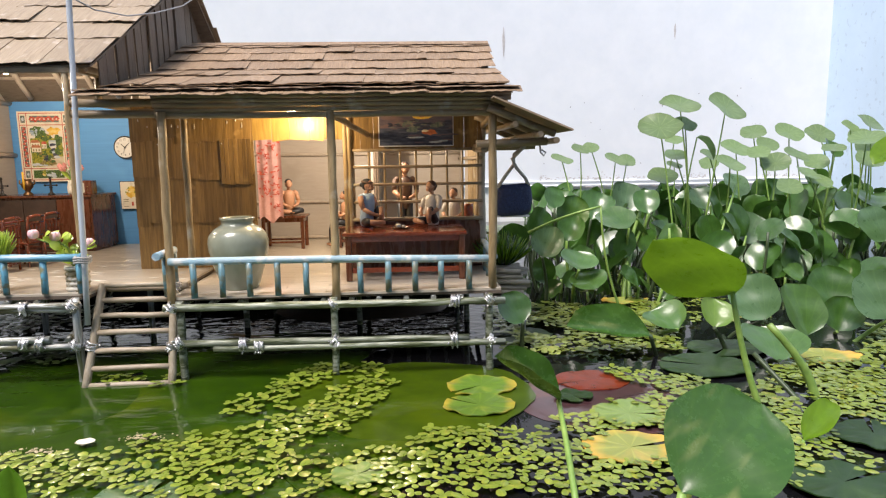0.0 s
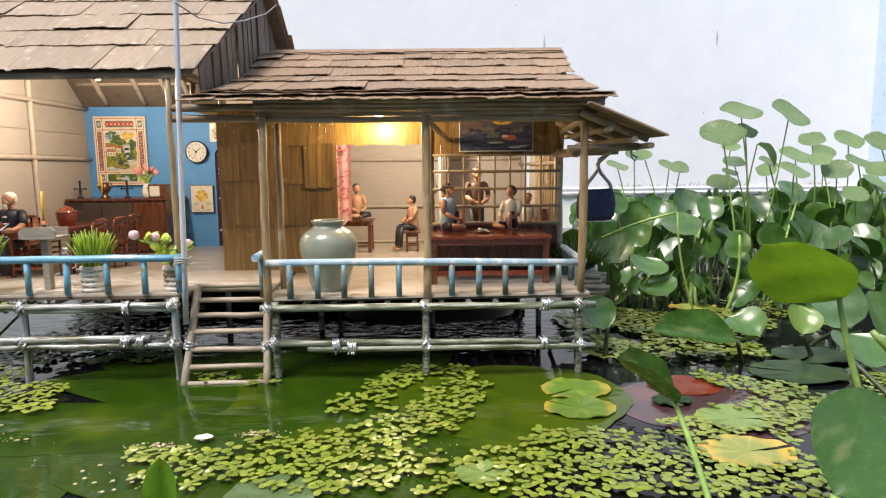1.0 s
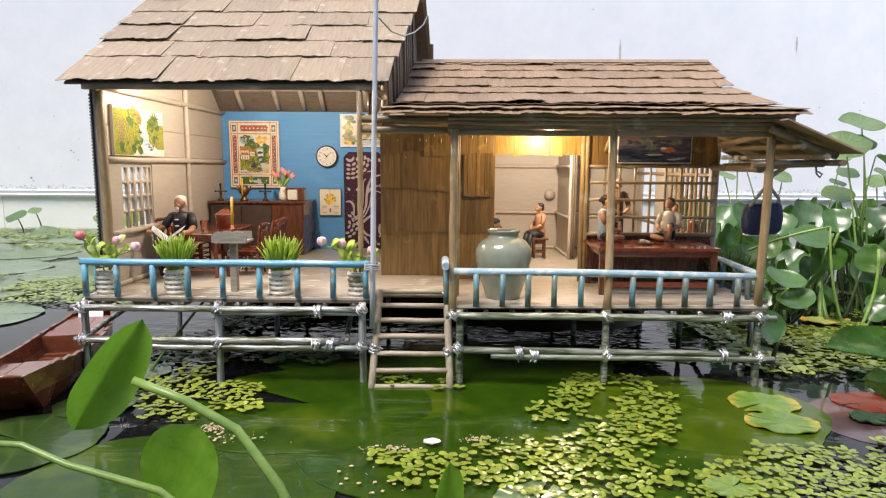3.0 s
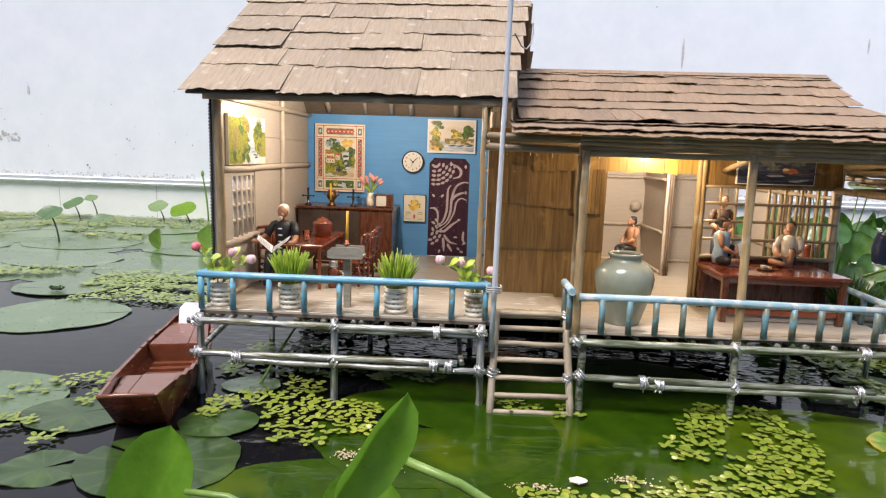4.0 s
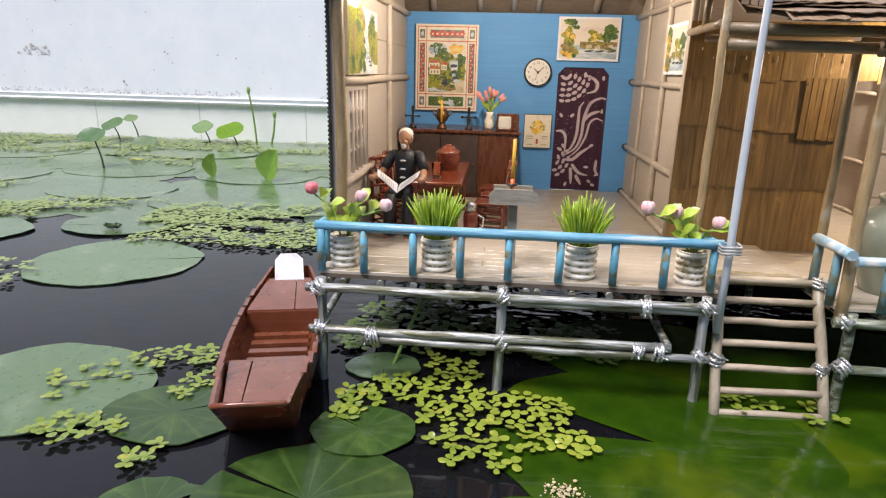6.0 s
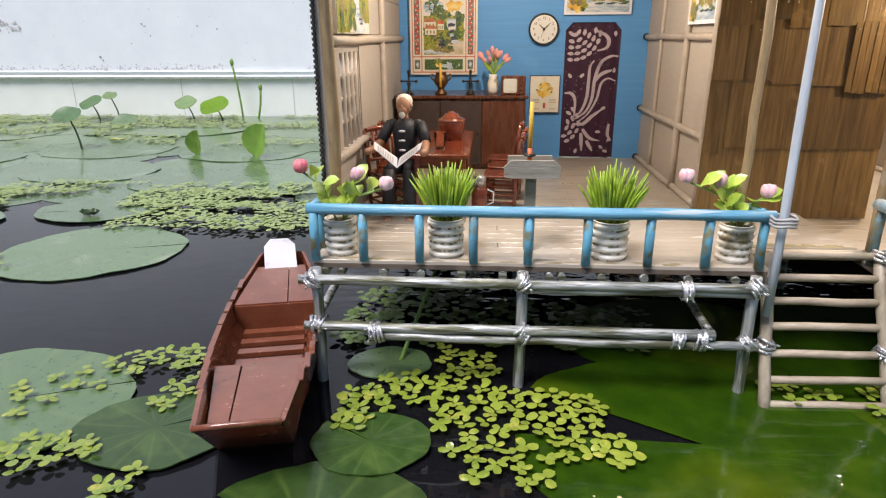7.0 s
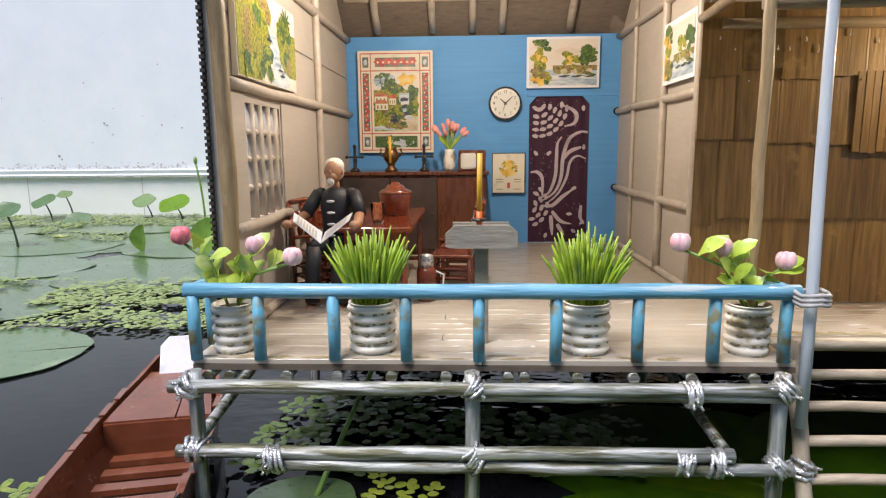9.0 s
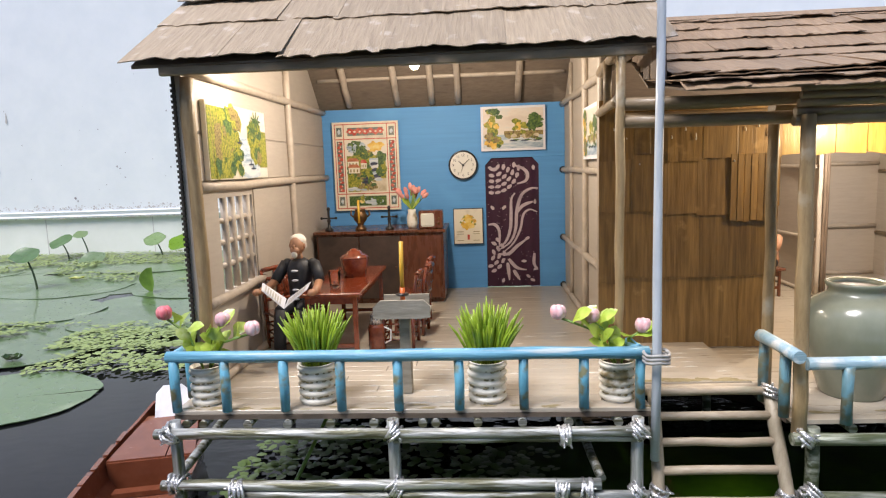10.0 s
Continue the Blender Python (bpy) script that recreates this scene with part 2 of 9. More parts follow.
SOIL = material("pot_soil", (0.06, 0.045, 0.03), (0.03, 0.02, 0.014), 0.9, 200, bump=0.6)
GRASS = material("plastic_grass", (0.37, 0.50, 0.045), (0.19, 0.32, 0.02), 0.36, 120, thin=0.2, vary=0.35, bump=0.05)
DWARF_LEAF = material("pale_green_leaf", (0.44, 0.56, 0.09), (0.31, 0.45, 0.05), 0.3, 130, thin=0.25, vary=0.22, bump=0.05, coat=0.25, spot=(0.55, 0.62, 0.25), spot_scale=60, spot_at=0.6)
BUD_RED = material("deep_pink_petal", (0.80, 0.10, 0.16), (0.86, 0.34, 0.36), 0.4, 160, thin=0.2, bump=0.05)
PINK = material("pink_petal", (0.86, 0.42, 0.47), (0.90, 0.70, 0.70), 0.4, 160, thin=0.2, vary=0.15, bump=0.05)
CORAL = material("coral_petal", (0.82, 0.42, 0.36), (0.74, 0.27, 0.23), 0.45, 160, thin=0.15, vary=0.12, bump=0.05)
GREY_WOOD = material("grey_wood", (0.33, 0.30, 0.24), (0.22, 0.195, 0.15), 0.6, 80, (0.6, 3, 3), 0.4)
BLACK = material("black_lacquer", (0.018, 0.016, 0.015), (0.010, 0.009, 0.009), 0.3, 100, bump=0.05, coat=0.3)
BRASS = material("aged_bronze", (0.20, 0.11, 0.045), (0.10, 0.05, 0.02), 0.35, 100, metal=0.7)
CANDLE = material("yellow_wax", (0.72, 0.46, 0.06), (0.66, 0.36, 0.03), 0.4, 60, bump=0.05)
ORANGE = material("orange_wax", (0.70, 0.16, 0.025), (0.6, 0.12, 0.02), 0.4, 60, bump=0.05)
CREAM = material("cream_paper", (0.76, 0.70, 0.56), (0.71, 0.64, 0.50), 0.55, 30, bump=0.03)
RED_INK = painted("red_ink", [(0.36, 0.035, 0.02), (0.52, 0.07, 0.04), (0.62, 0.16, 0.10)], 150)
SKY_INK = painted("sky_ink", [(0.66, 0.56, 0.47), (0.74, 0.66, 0.56), (0.62, 0.64, 0.62)], 30, (1, 1, 2.5))
LEAF_INK = painted("leaf_ink", [(0.07, 0.10, 0.010), (0.19, 0.22, 0.02), (0.34, 0.32, 0.035), (0.50, 0.42, 0.07)], 420)
GREEN_INK = painted("green_ink", [(0.015, 0.035, 0.012), (0.045, 0.095, 0.03), (0.09, 0.16, 0.035), (0.20, 0.25, 0.05)], 420)
WATER_INK = painted("water_ink", [(0.20, 0.28, 0.36), (0.42, 0.50, 0.56), (0.62, 0.64, 0.64), (0.70, 0.68, 0.64)], 70, (0.6, 0.6, 3))
BROWN_INK = painted("brown_ink", [(0.06, 0.045, 0.02), (0.20, 0.14, 0.05), (0.34, 0.26, 0.09), (0.20, 0.21, 0.06)], 420)
GOLD_INK = painted("gold_ink", [(0.52, 0.25, 0.03), (0.74, 0.46, 0.06), (0.80, 0.66, 0.28)], 90)
NAVY_INK = painted("navy_ink", [(0.012, 0.016, 0.035), (0.04, 0.05, 0.09), (0.10, 0.11, 0.15)], 120, (0.5, 0.5, 3))
PURPLE_INK = painted("dusk_ink", [(0.05, 0.045, 0.075), (0.11, 0.09, 0.12), (0.20, 0.12, 0.11)], 60, (0.5, 0.5, 2))
ROOF_INK = painted("roof_ink", [(0.30, 0.075, 0.03), (0.48, 0.16, 0.07), (0.58, 0.28, 0.14)], 150)
PATH_INK = painted("path_ink", [(0.45, 0.36, 0.22), (0.62, 0.52, 0.36), (0.70, 0.62, 0.48)], 90)
SLATE_INK = painted("slate_ink", [(0.06, 0.09, 0.08), (0.14, 0.17, 0.14), (0.28, 0.22, 0.18)], 200)
PLUM = material("plum_cloth", (0.050, 0.010, 0.034), (0.032, 0.006, 0.022), 0.75, 240, bump=0.25)
LILAC = material("lilac_print", (0.56, 0.47, 0.48), (0.44, 0.34, 0.38), 0.75, 200, bump=0.1)
ROSE_CLOTH = material("rose_cloth", (0.62, 0.36, 0.33), (0.50, 0.26, 0.24), 0.8, 120, bump=0.15)
CLOCK_FACE = material("clock_face", (0.74, 0.72, 0.66), (0.70, 0.67, 0.60), 0.4, 20, bump=0.0)
TV_GLASS = material("tv_screen", (0.66, 0.64, 0.56), (0.60, 0.58, 0.50), 0.15, 30, bump=0.0, coat=0.6)
SKIN = material("doll_skin", (0.46, 0.245, 0.145), (0.36, 0.18, 0.10), 0.5, 90, bump=0.1)
BLACK_CLOTH = material("doll_black", (0.022, 0.024, 0.030), (0.014, 0.015, 0.018), 0.55, 120, bump=0.2)
WHITE_HAIR = material("doll_white", (0.80, 0.76, 0.69), (0.68, 0.62, 0.54), 0.6, 150, bump=0.3)
BLUE_CLOTH = material("doll_blue", (0.34, 0.46, 0.60), (0.26, 0.38, 0.53), 0.6, 100)
GREY_CLOTH = material("doll_grey", (0.58, 0.55, 0.51), (0.48, 0.45, 0.41), 0.6, 100)
BROWN_CLOTH = material("doll_brown", (0.105, 0.055, 0.034), (0.07, 0.035, 0.022), 0.6, 100)
NAVY_KNIT = material("navy_weave", (0.018, 0.036, 0.12), (0.008, 0.016, 0.058), 0.6, 420, bump=0.7, spot=(0.045, 0.07, 0.17), spot_scale=260, spot_at=0.6)
CORD = material("grey_cord", (0.42, 0.42, 0.41), (0.28, 0.28, 0.28), 0.5, 200, bump=0.4)
FLAG_POLE = material("pale_grey_pole", (0.52, 0.57, 0.62), (0.42, 0.47, 0.52), 0.4, 60, (3, 3, 0.4), 0.12, coat=0.2)
BULB = glow("lit_bulb", (1.0, 0.84, 0.58), 14.0)
GLUE_GLINT = material("dried_glue_glint", (0.74, 0.72, 0.66), (0.66, 0.64, 0.58), 0.2, 200, bump=0.0, coat=0.4)
GLASS_THIN = glassy("thin_glass", (0.94, 0.93, 0.88), 0.12)
GLASS_THIN.node_tree.nodes["Principled BSDF"].inputs["IOR"].default_value = 1.12
PAD = leafy("grey_green_pad", (0.092, 0.152, 0.060), (0.070, 0.122, 0.046), 0.30, 13, show=0.14, thin=0.0, coat=0.40, spot=(0.165, 0.215, 0.12), spot_at=0.6, spot_scale=12)
PAD_DARK = leafy("dark_green_pad", (0.032, 0.066, 0.013), (0.019, 0.045, 0.008), 0.33, 13, show=0.30, thin=0.0, coat=0.40, spot=(0.050, 0.092, 0.018), spot_scale=22, spot_at=0.55)
PAD_DARK.node_tree.nodes["Principled BSDF"].inputs["Specular IOR Level"].default_value = 0.2
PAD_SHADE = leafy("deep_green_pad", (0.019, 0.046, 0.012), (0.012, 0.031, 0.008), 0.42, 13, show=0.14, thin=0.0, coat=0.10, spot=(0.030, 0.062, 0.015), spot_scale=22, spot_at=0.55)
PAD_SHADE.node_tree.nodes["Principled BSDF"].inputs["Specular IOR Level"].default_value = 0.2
PAD_WET = material("wet_green_pad", (0.026, 0.062, 0.0015), (0.011, 0.034, 0.001), 0.5, 30, bump=0.0, coat=0.85, spec=0.05, spot=(0.052, 0.082, 0.002), spot_scale=8, spot_at=0.55)
# a film of water with faint ripples over the sunken leaf
_n, _l = PAD_WET.node_tree.nodes, PAD_WET.node_tree.links
_c, _m, _w, _p = _n.new("ShaderNodeTexCoord"), _n.new("ShaderNodeMapping"), _n.new("ShaderNodeTexNoise"), _n.new("ShaderNodeBump")
_m.inputs["Scale"].default_value = (0.35, 1.5, 1)
_w.inputs["Scale"].default_value, _w.inputs["Detail"].default_value = 34.0, 2.5
_p.inputs["Strength"].default_value, _p.inputs["Distance"].default_value = 0.16, 0.004
_l.new(_c.outputs["Object"], _m.inputs[0]), _l.new(_m.outputs[0], _w.inputs["Vector"]), _l.new(_w.outputs["Fac"], _p.inputs["Height"])
_l.new(_p.outputs[0], _n["Principled BSDF"].inputs["Coat Normal"])
_n["Principled BSDF"].inputs["Coat IOR"].default_value, _n["Principled BSDF"].inputs["Coat Roughness"].default_value = 1.33, 0.03
PAD_VIVID = PAD_WET.copy()
PAD_VIVID.name = "vivid_green_pad"
for _e, _k in zip(next(q for q in PAD_VIVID.node_tree.nodes if q.type == "VALTORGB").color_ramp.elements, ((0.030, 0.056, 0.002, 1), (0.052, 0.088, 0.003, 1))):
    _e.color = _k
PAD_YELLOW = leafy("yellowing_pad", (0.105, 0.190, 0.022), (0.080, 0.155, 0.018), 0.35, 11, thin=0.0, coat=0.25, spot=(0.20, 0.25, 0.03), spot_scale=34, spot_at=0.58, rim=((0.46, 0.31, 0.035), 0.027, 0.043))
PAD_GOLD = leafy("withered_yellow_pad", (0.27, 0.30, 0.065), (0.22, 0.26, 0.05), 0.4, 9, thin=0.0, coat=0.15, spot=(0.42, 0.33, 0.08), spot_scale=26, spot_at=0.56, rim=((0.62, 0.36, 0.05), 0.022, 0.042))
PAD_OLIVE = leafy("olive_pad", (0.165, 0.245, 0.055), (0.125, 0.20, 0.04), 0.35, 9, thin=0.0, coat=0.2, spot=(0.23, 0.28, 0.08), rim=((0.38, 0.30, 0.06), 0.030, 0.042))
FLOAT = leafy("yellow_green_floater", (0.260, 0.322, 0.040), (0.130, 0.200, 0.020), 0.30, 7, show=0.25, thin=0.12, spot=(0.40, 0.36, 0.06), spot_scale=110, spot_at=0.60, coat=0.4)
# darker floater colour, with the shade below the deck put into it
FLOAT_SHADED = material("shade_toned_floaters", (0.10, 0.15, 0.035), (0.06, 0.10, 0.02), 0.4, 120, vary=0.1)
SUNKEN = material("sunken_leaf", (0.085, 0.040, 0.045), (0.045, 0.020, 0.022), 0.4, 24, bump=0.0, coat=0.9, spec=0.1, spot=(0.13, 0.05, 0.03), spot_scale=14, spot_at=0.56)
FLOAT_FAR = material("pale_floaters", (0.30, 0.365, 0.14), (0.21, 0.285, 0.09), 0.5, 200, thin=0.1)
LILY = leafy("lily_leaf", (0.050, 0.136, 0.018), (0.033, 0.098, 0.011), 0.22, 26, show=0.16, coat=1.0, thin=0.18, spot=(0.13, 0.26, 0.07))
LILY_MID = leafy("mid_green_leaf", (0.074, 0.172, 0.026), (0.052, 0.132, 0.019), 0.22, 26, show=0.16, coat=1.0, thin=0.22, spot=(0.18, 0.31, 0.10))
# greyer green, with the pale sky sheen put into the leaf colour
LILY_SHEEN = leafy("sheen_toned_leaf", (0.080, 0.165, 0.060), (0.058, 0.130, 0.042), 0.30, 26, show=0.16, coat=1.0, thin=0.10, spot=(0.13, 0.21, 0.11))
LILY_PALE = leafy("pale_disc_leaf", (0.21, 0.315, 0.13), (0.165, 0.265, 0.10), 0.34, 13, show=0.5, thin=0.4, coat=0.4, spot=(0.26, 0.36, 0.17), rim=((0.13, 0.20, 0.06), 0.028, 0.046))
LILY_BRIGHT = leafy("bright_leaf", (0.20, 0.37, 0.016), (0.155, 0.31, 0.012), 0.3, 22, show=0.12, coat=0.2, thin=0.5, spot=(0.20, 0.39, 0.025))
LILY_NEAR = leafy("deep_green_leaf", (0.043, 0.122, 0.012), (0.029, 0.088, 0.008), 0.26, 24, show=0.12, coat=0.4, thin=0.15, spot=(0.062, 0.155, 0.018), spot_scale=22, spot_at=0.58)
LILY_FAR = leafy("yellow_green_leaf", (0.20, 0.34, 0.06), (0.16, 0.29, 0.045), 0.35, 20, show=0.15, thin=0.35, coat=0.3, spot=(0.25, 0.38, 0.09))
LILY_FRESH = leafy("fresh_green_leaf", (0.145, 0.33, 0.030), (0.110, 0.265, 0.020), 0.3, 22, show=0.12, coat=0.2, thin=0.5, spot=(0.18, 0.37, 0.040))
for _leaf in (LILY, LILY_MID, LILY_NEAR, LILY_SHEEN):
    _leaf.node_tree.nodes["Principled BSDF"].inputs["Coat Roughness"].default_value = 0.40
    _leaf.node_tree.nodes["Principled BSDF"].inputs["Coat IOR"].default_value = 1.45
_n, _l = LILY_NEAR.node_tree.nodes, LILY_NEAR.node_tree.links
_b = _n["Principled BSDF"]
_c, _m, _t, _r, _x = (_n.new(q) for q in ("ShaderNodeTexCoord", "ShaderNodeMapping", "ShaderNodeTexNoise", "ShaderNodeValToRGB", "ShaderNodeMix"))
_m.inputs["Scale"].default_value, _t.inputs["Scale"].default_value = (1, 0.22, 1), 75.0
_x.data_type, _x.inputs["B"].default_value = "RGBA", (0.13, 0.18, 0.045, 1)
_r.color_ramp.elements[0].position, _r.color_ramp.elements[1].position = 0.56, 0.70
_l.new(_c.outputs["Object"], _m.inputs[0]), _l.new(_m.outputs[0], _t.inputs["Vector"]), _l.new(_t.outputs["Fac"], _r.inputs[0])
_l.new(_r.outputs[0], _x.inputs["Factor"]), _l.new(_b.inputs["Base Color"].links[0].from_socket, _x.inputs["A"]), _l.new(_x.outputs["Result"], _b.inputs["Base Color"])
SCUM_GLINT = material("scum", (0.62, 0.52, 0.34), (0.46, 0.38, 0.22), 0.3, 200, bump=0.0, coat=0.4)
AWNING = material("brown_card", (0.36, 0.265, 0.18), (0.25, 0.18, 0.115), 0.7, 60, (0.5, 6, 1), 0.4)
STALK = material("leaf_stalk", (0.22, 0.34, 0.075), (0.13, 0.24, 0.045), 0.4, 90, vary=0.2, bump=0.1)
STALK_DARK = material("dark_stalk", (0.055, 0.09, 0.035), (0.035, 0.05, 0.022), 0.4, 90, vary=0.2, bump=0.1)
ROOT_RED = material("red_leaf", (0.20, 0.028, 0.008), (0.11, 0.015, 0.006), 0.3, 60, coat=0.25, bump=0.05, spec=0.2)

WATER = bpy.data.materials.new("pond_water")
WATER.use_nodes = True
_n, _l = WATER.node_tree.nodes, WATER.node_tree.links
_b = _n["Principled BSDF"]
_b.inputs["Base Color"].default_value, _b.inputs["Roughness"].default_value = (0.006, 0.006, 0.0075, 1), 0.025
_b.inputs["IOR"].default_value = 1.33
_c, _m, _w, _p = _n.new("ShaderNodeTexCoord"), _n.new("ShaderNodeMapping"), _n.new("ShaderNodeTexNoise"), _n.new("ShaderNodeBump")
_m.inputs["Scale"].default_value = (1, 1.6, 1)
_w.inputs["Scale"].default_value, _w.inputs["Detail"].default_value = 26.0, 2.0
_p.inputs["Strength"].default_value, _p.inputs["Distance"].default_value = 0.10, 0.004
_l.new(_c.outputs["Object"], _m.inputs[0]), _l.new(_m.outputs[0], _w.inputs["Vector"])
# small waves, livelier in the sheltered strip below the deck
_g, _h = _n.new("ShaderNodeVectorMath"), _n.new("ShaderNodeMapRange")
_g.operation, _g.inputs[1].default_value = "MULTIPLY_ADD", (1.9, 5.2, 0)
_g.inputs[2].default_value = (0.57, -4.9, 0)
_k = _n.new("ShaderNodeVectorMath")
_k.operation = "LENGTH"
_h.inputs["From Min"].default_value, _h.inputs["From Max"].default_value = 1.15, 0.8
_h.inputs["To Min"].default_value, _h.inputs["To Max"].default_value = 0.06, 0.50
_l.new(_c.outputs["Object"], _g.inputs[0]), _l.new(_g.outputs[0], _k.inputs[0]), _l.new(_k.outputs["Value"], _h.inputs["Value"])
_l.new(_h.outputs[0], _p.inputs["Strength"])
_l.new(_w.outputs["Fac"], _p.inputs["Height"]), _l.new(_p.outputs[0], _b.inputs["Normal"])


# ---- mesh tools ----
def box(bm, x0, x1, y0, y1, z0, z1, mi=0, bev=0.0):
    v = [bm.verts.new((x, y, z)) for z in (z0, z1) for y in (y0, y1) for x in (x0, x1)]
    fs = [bm.faces.new([v[i] for i in q]) for q in ((0, 2, 3, 1), (4, 5, 7, 6), (0, 1, 5, 4), (2, 6, 7, 3), (0, 4, 6, 2), (1, 3, 7, 5))]
    for f in fs:
        f.material_index = mi
    if bev:
        es = {e for f in fs for e in f.edges}
        r = bmesh.ops.bevel(bm, geom=list(es), offset=bev, segments=1, affect="EDGES")
        for f in r["faces"]:
            f.material_index = mi
    return v


def prism(bm, pts, shift, mi=0):
    """A slab from a flat outline of 3D points, pushed along shift."""
    shift = Vector(shift)
    a = [bm.verts.new(p) for p in pts]
    b = [bm.verts.new(Vector(p) + shift) for p in pts]
    fs = [bm.faces.new(a[::-1]), bm.faces.new(b)]
    for i in range(len(a)):
        j = (i + 1) % len(a)
        fs.append(bm.faces.new((a[i], a[j], b[j], b[i])))
    for f in fs:
        f.material_index = mi


def tube(bm, pts, r, n=8, mi=0, wob=0.0, seed=0):
    """A round rod through points; r is one radius or one for each point."""
    pts = [Vector(p) for p in pts]
    rs = r if isinstance(r, (list, tuple)) else [r] * len(pts)
    rnd = random.Random(seed)
    rings, side = [], None
    for i, p in enumerate(pts):
        d = (pts[min(i + 1, len(pts) - 1)] - pts[max(i - 1, 0)]).normalized()
        if side is None:
            side = d.orthogonal().normalized()
        side = (side - d * side.dot(d)).normalized()
        up = d.cross(side)
        ring = []
        for k in range(n):
            a = 2 * math.pi * k / n
            q = rs[i] * (1 + wob * (rnd.random() - 0.5))
            ring.append(bm.verts.new(p + side * (q * math.cos(a)) + up * (q * math.sin(a))))
        rings.append(ring)
    for a, b in zip(rings, rings[1:]):
        for k in range(n):
            f = bm.faces.new((a[k], a[(k + 1) % n], b[(k + 1) % n], b[k]))
            f.material_index, f.smooth = mi, True
    for ring in (rings[0][::-1], rings[-1]):
        bm.faces.new(ring).material_index = mi


def rod(bm, a, b, r, r2=None, n=9, mi=0, seed=1):
    """A dowel that is not quite straight or even."""
    a, b = Vector(a), Vector(b)
    k = max(2, min(9, int((b - a).length / 0.03) + 1))
    rnd = random.Random(seed + int(1e4 * abs(a.x + 3 * a.y + 7 * a.z)))
    pts, rs = [], []
    for i in range(k + 1):
        s = i / k
        j = 0.0 if i in (0, k) else 0.05 * r
        pts.append(a.lerp(b, s) + Vector([rnd.uniform(-j, j) for _ in range(3)]) * 3)
        rs.append((r + ((r2 or r) - r) * s) * rnd.uniform(0.95, 1.05))
    tube(bm, pts, rs, n, mi)


def ball(bm, c, r, seg=12, rings=8, mi=0, rot=None):
    r = Vector((r, r, r)) if isinstance(r, (int, float)) else Vector(r)
    m = Matrix.Translation(c) @ (rot.to_4x4() if rot else Matrix()) @ Matrix.Diagonal((*r, 1))
    made = bmesh.ops.create_uvsphere(bm, u_segments=seg, v_segments=rings, radius=1.0, matrix=m)
    for f in {f for v in made["verts"] for f in v.link_faces}:
        f.material_index, f.smooth = mi, True


def lathe(bm, prof, c=(0, 0, 0), n=24, mi=0, rough=0.0):
    c = Vector(c)
    rings = []
    for r, z in prof:
        rings.append([bm.verts.new(c + Vector((r * math.cos(2 * math.pi * k / n), r * math.sin(2 * math.pi * k / n), z))) for k in range(n)])
    for a, b in zip(rings, rings[1:]):
        for k in range(n):
            f = bm.faces.new((a[k], a[(k + 1) % n], b[(k + 1) % n], b[k]))
            f.material_index, f.smooth = mi, True
    bm.faces.new(rings[0][::-1]).material_index = mi
    bm.faces.new(rings[-1]).material_index = mi


def part(name, bm, mat, parent=None, label="", smooth=False):
    """One mesh object out of a bmesh, under a thing or a part; the places in bm are the world's."""
    me = bpy.data.meshes.new(name)
    bm.normal_update()
    if smooth:
        for f in bm.faces:
            f.smooth = True
    bm.to_mesh(me)
    bm.free()
    for m in (mat if isinstance(mat, (list, tuple)) else (mat,)):
        me.materials.append(m)
    ob = new(name, me)
    if parent is not None:
        ob.parent = parent
        if parent.type == "EMPTY":
            ob.matrix_parent_inverse = parent.matrix_basis.inverted()
    if label:
        ob["label"] = label
    return ob


def thing(name, at, label, category, group="", kind=""):
    ob = new(name)
    ob.empty_display_size = 0.01
    ob.location = at
    return tagged(ob, label, category, group, kind)


def solo(name, bm, mat, label, category, group="", kind="", smooth=False):
    return tagged(part(name, bm, mat, None, label, smooth), label, category, group, kind)


def B():
    return bmesh.new()


def one(fn, *a, **k):
    bm = bmesh.new()
    fn(bm, *a, **k)
    return bm


# ---- the courtyard and the pond ----
FL, FR = 0.103, 0.097          # deck tops: main house, side house
WALL_Y, CORNER_X = 2.48, 1.70

bm = B()
box(bm, -4.6, CORNER_X, WALL_Y, WALL_Y + 0.12, 0.142, 3.2)
wall_north = solo("wall_north", bm, PLASTER, "white plastered courtyard wall with specks and stains", "wall", kind="structure")
bm = B()
box(bm, -4.6, CORNER_X, WALL_Y + 0.004, WALL_Y + 0.12, -0.05, 0.142)
part("wall_base", bm, PLASTER_LOW, wall_north, "damp greenish lower wall")
bm = B()
v = [(-4.6, WALL_Y + 0.02, 0.134), (-4.6, WALL_Y - 0.007, 0.134), (-4.6, WALL_Y - 0.010, 0.141), (-4.6, WALL_Y - 0.006, 0.146), (-4.6, WALL_Y - 0.009, 0.158), (-4.6, WALL_Y + 0.02, 0.164)]
prism(bm, v, (4.6 + CORNER_X, 0, 0))
part("wall_ledge", bm, PLASTER, wall_north, "projecting plaster ledge")
rnd = random.Random(5)


def blot(bm, x, z, r, rnd, y=WALL_Y - 0.0012, tall=1.0):
    n = 9
    bm.faces.new([bm.verts.new((x + r * rnd.uniform(0.45, 1.1) * math.cos(-2 * math.pi * k / n), y, z + tall * r * rnd.uniform(0.45, 1.1) * math.sin(-2 * math.pi * k / n))) for k in range(n)][::-1])


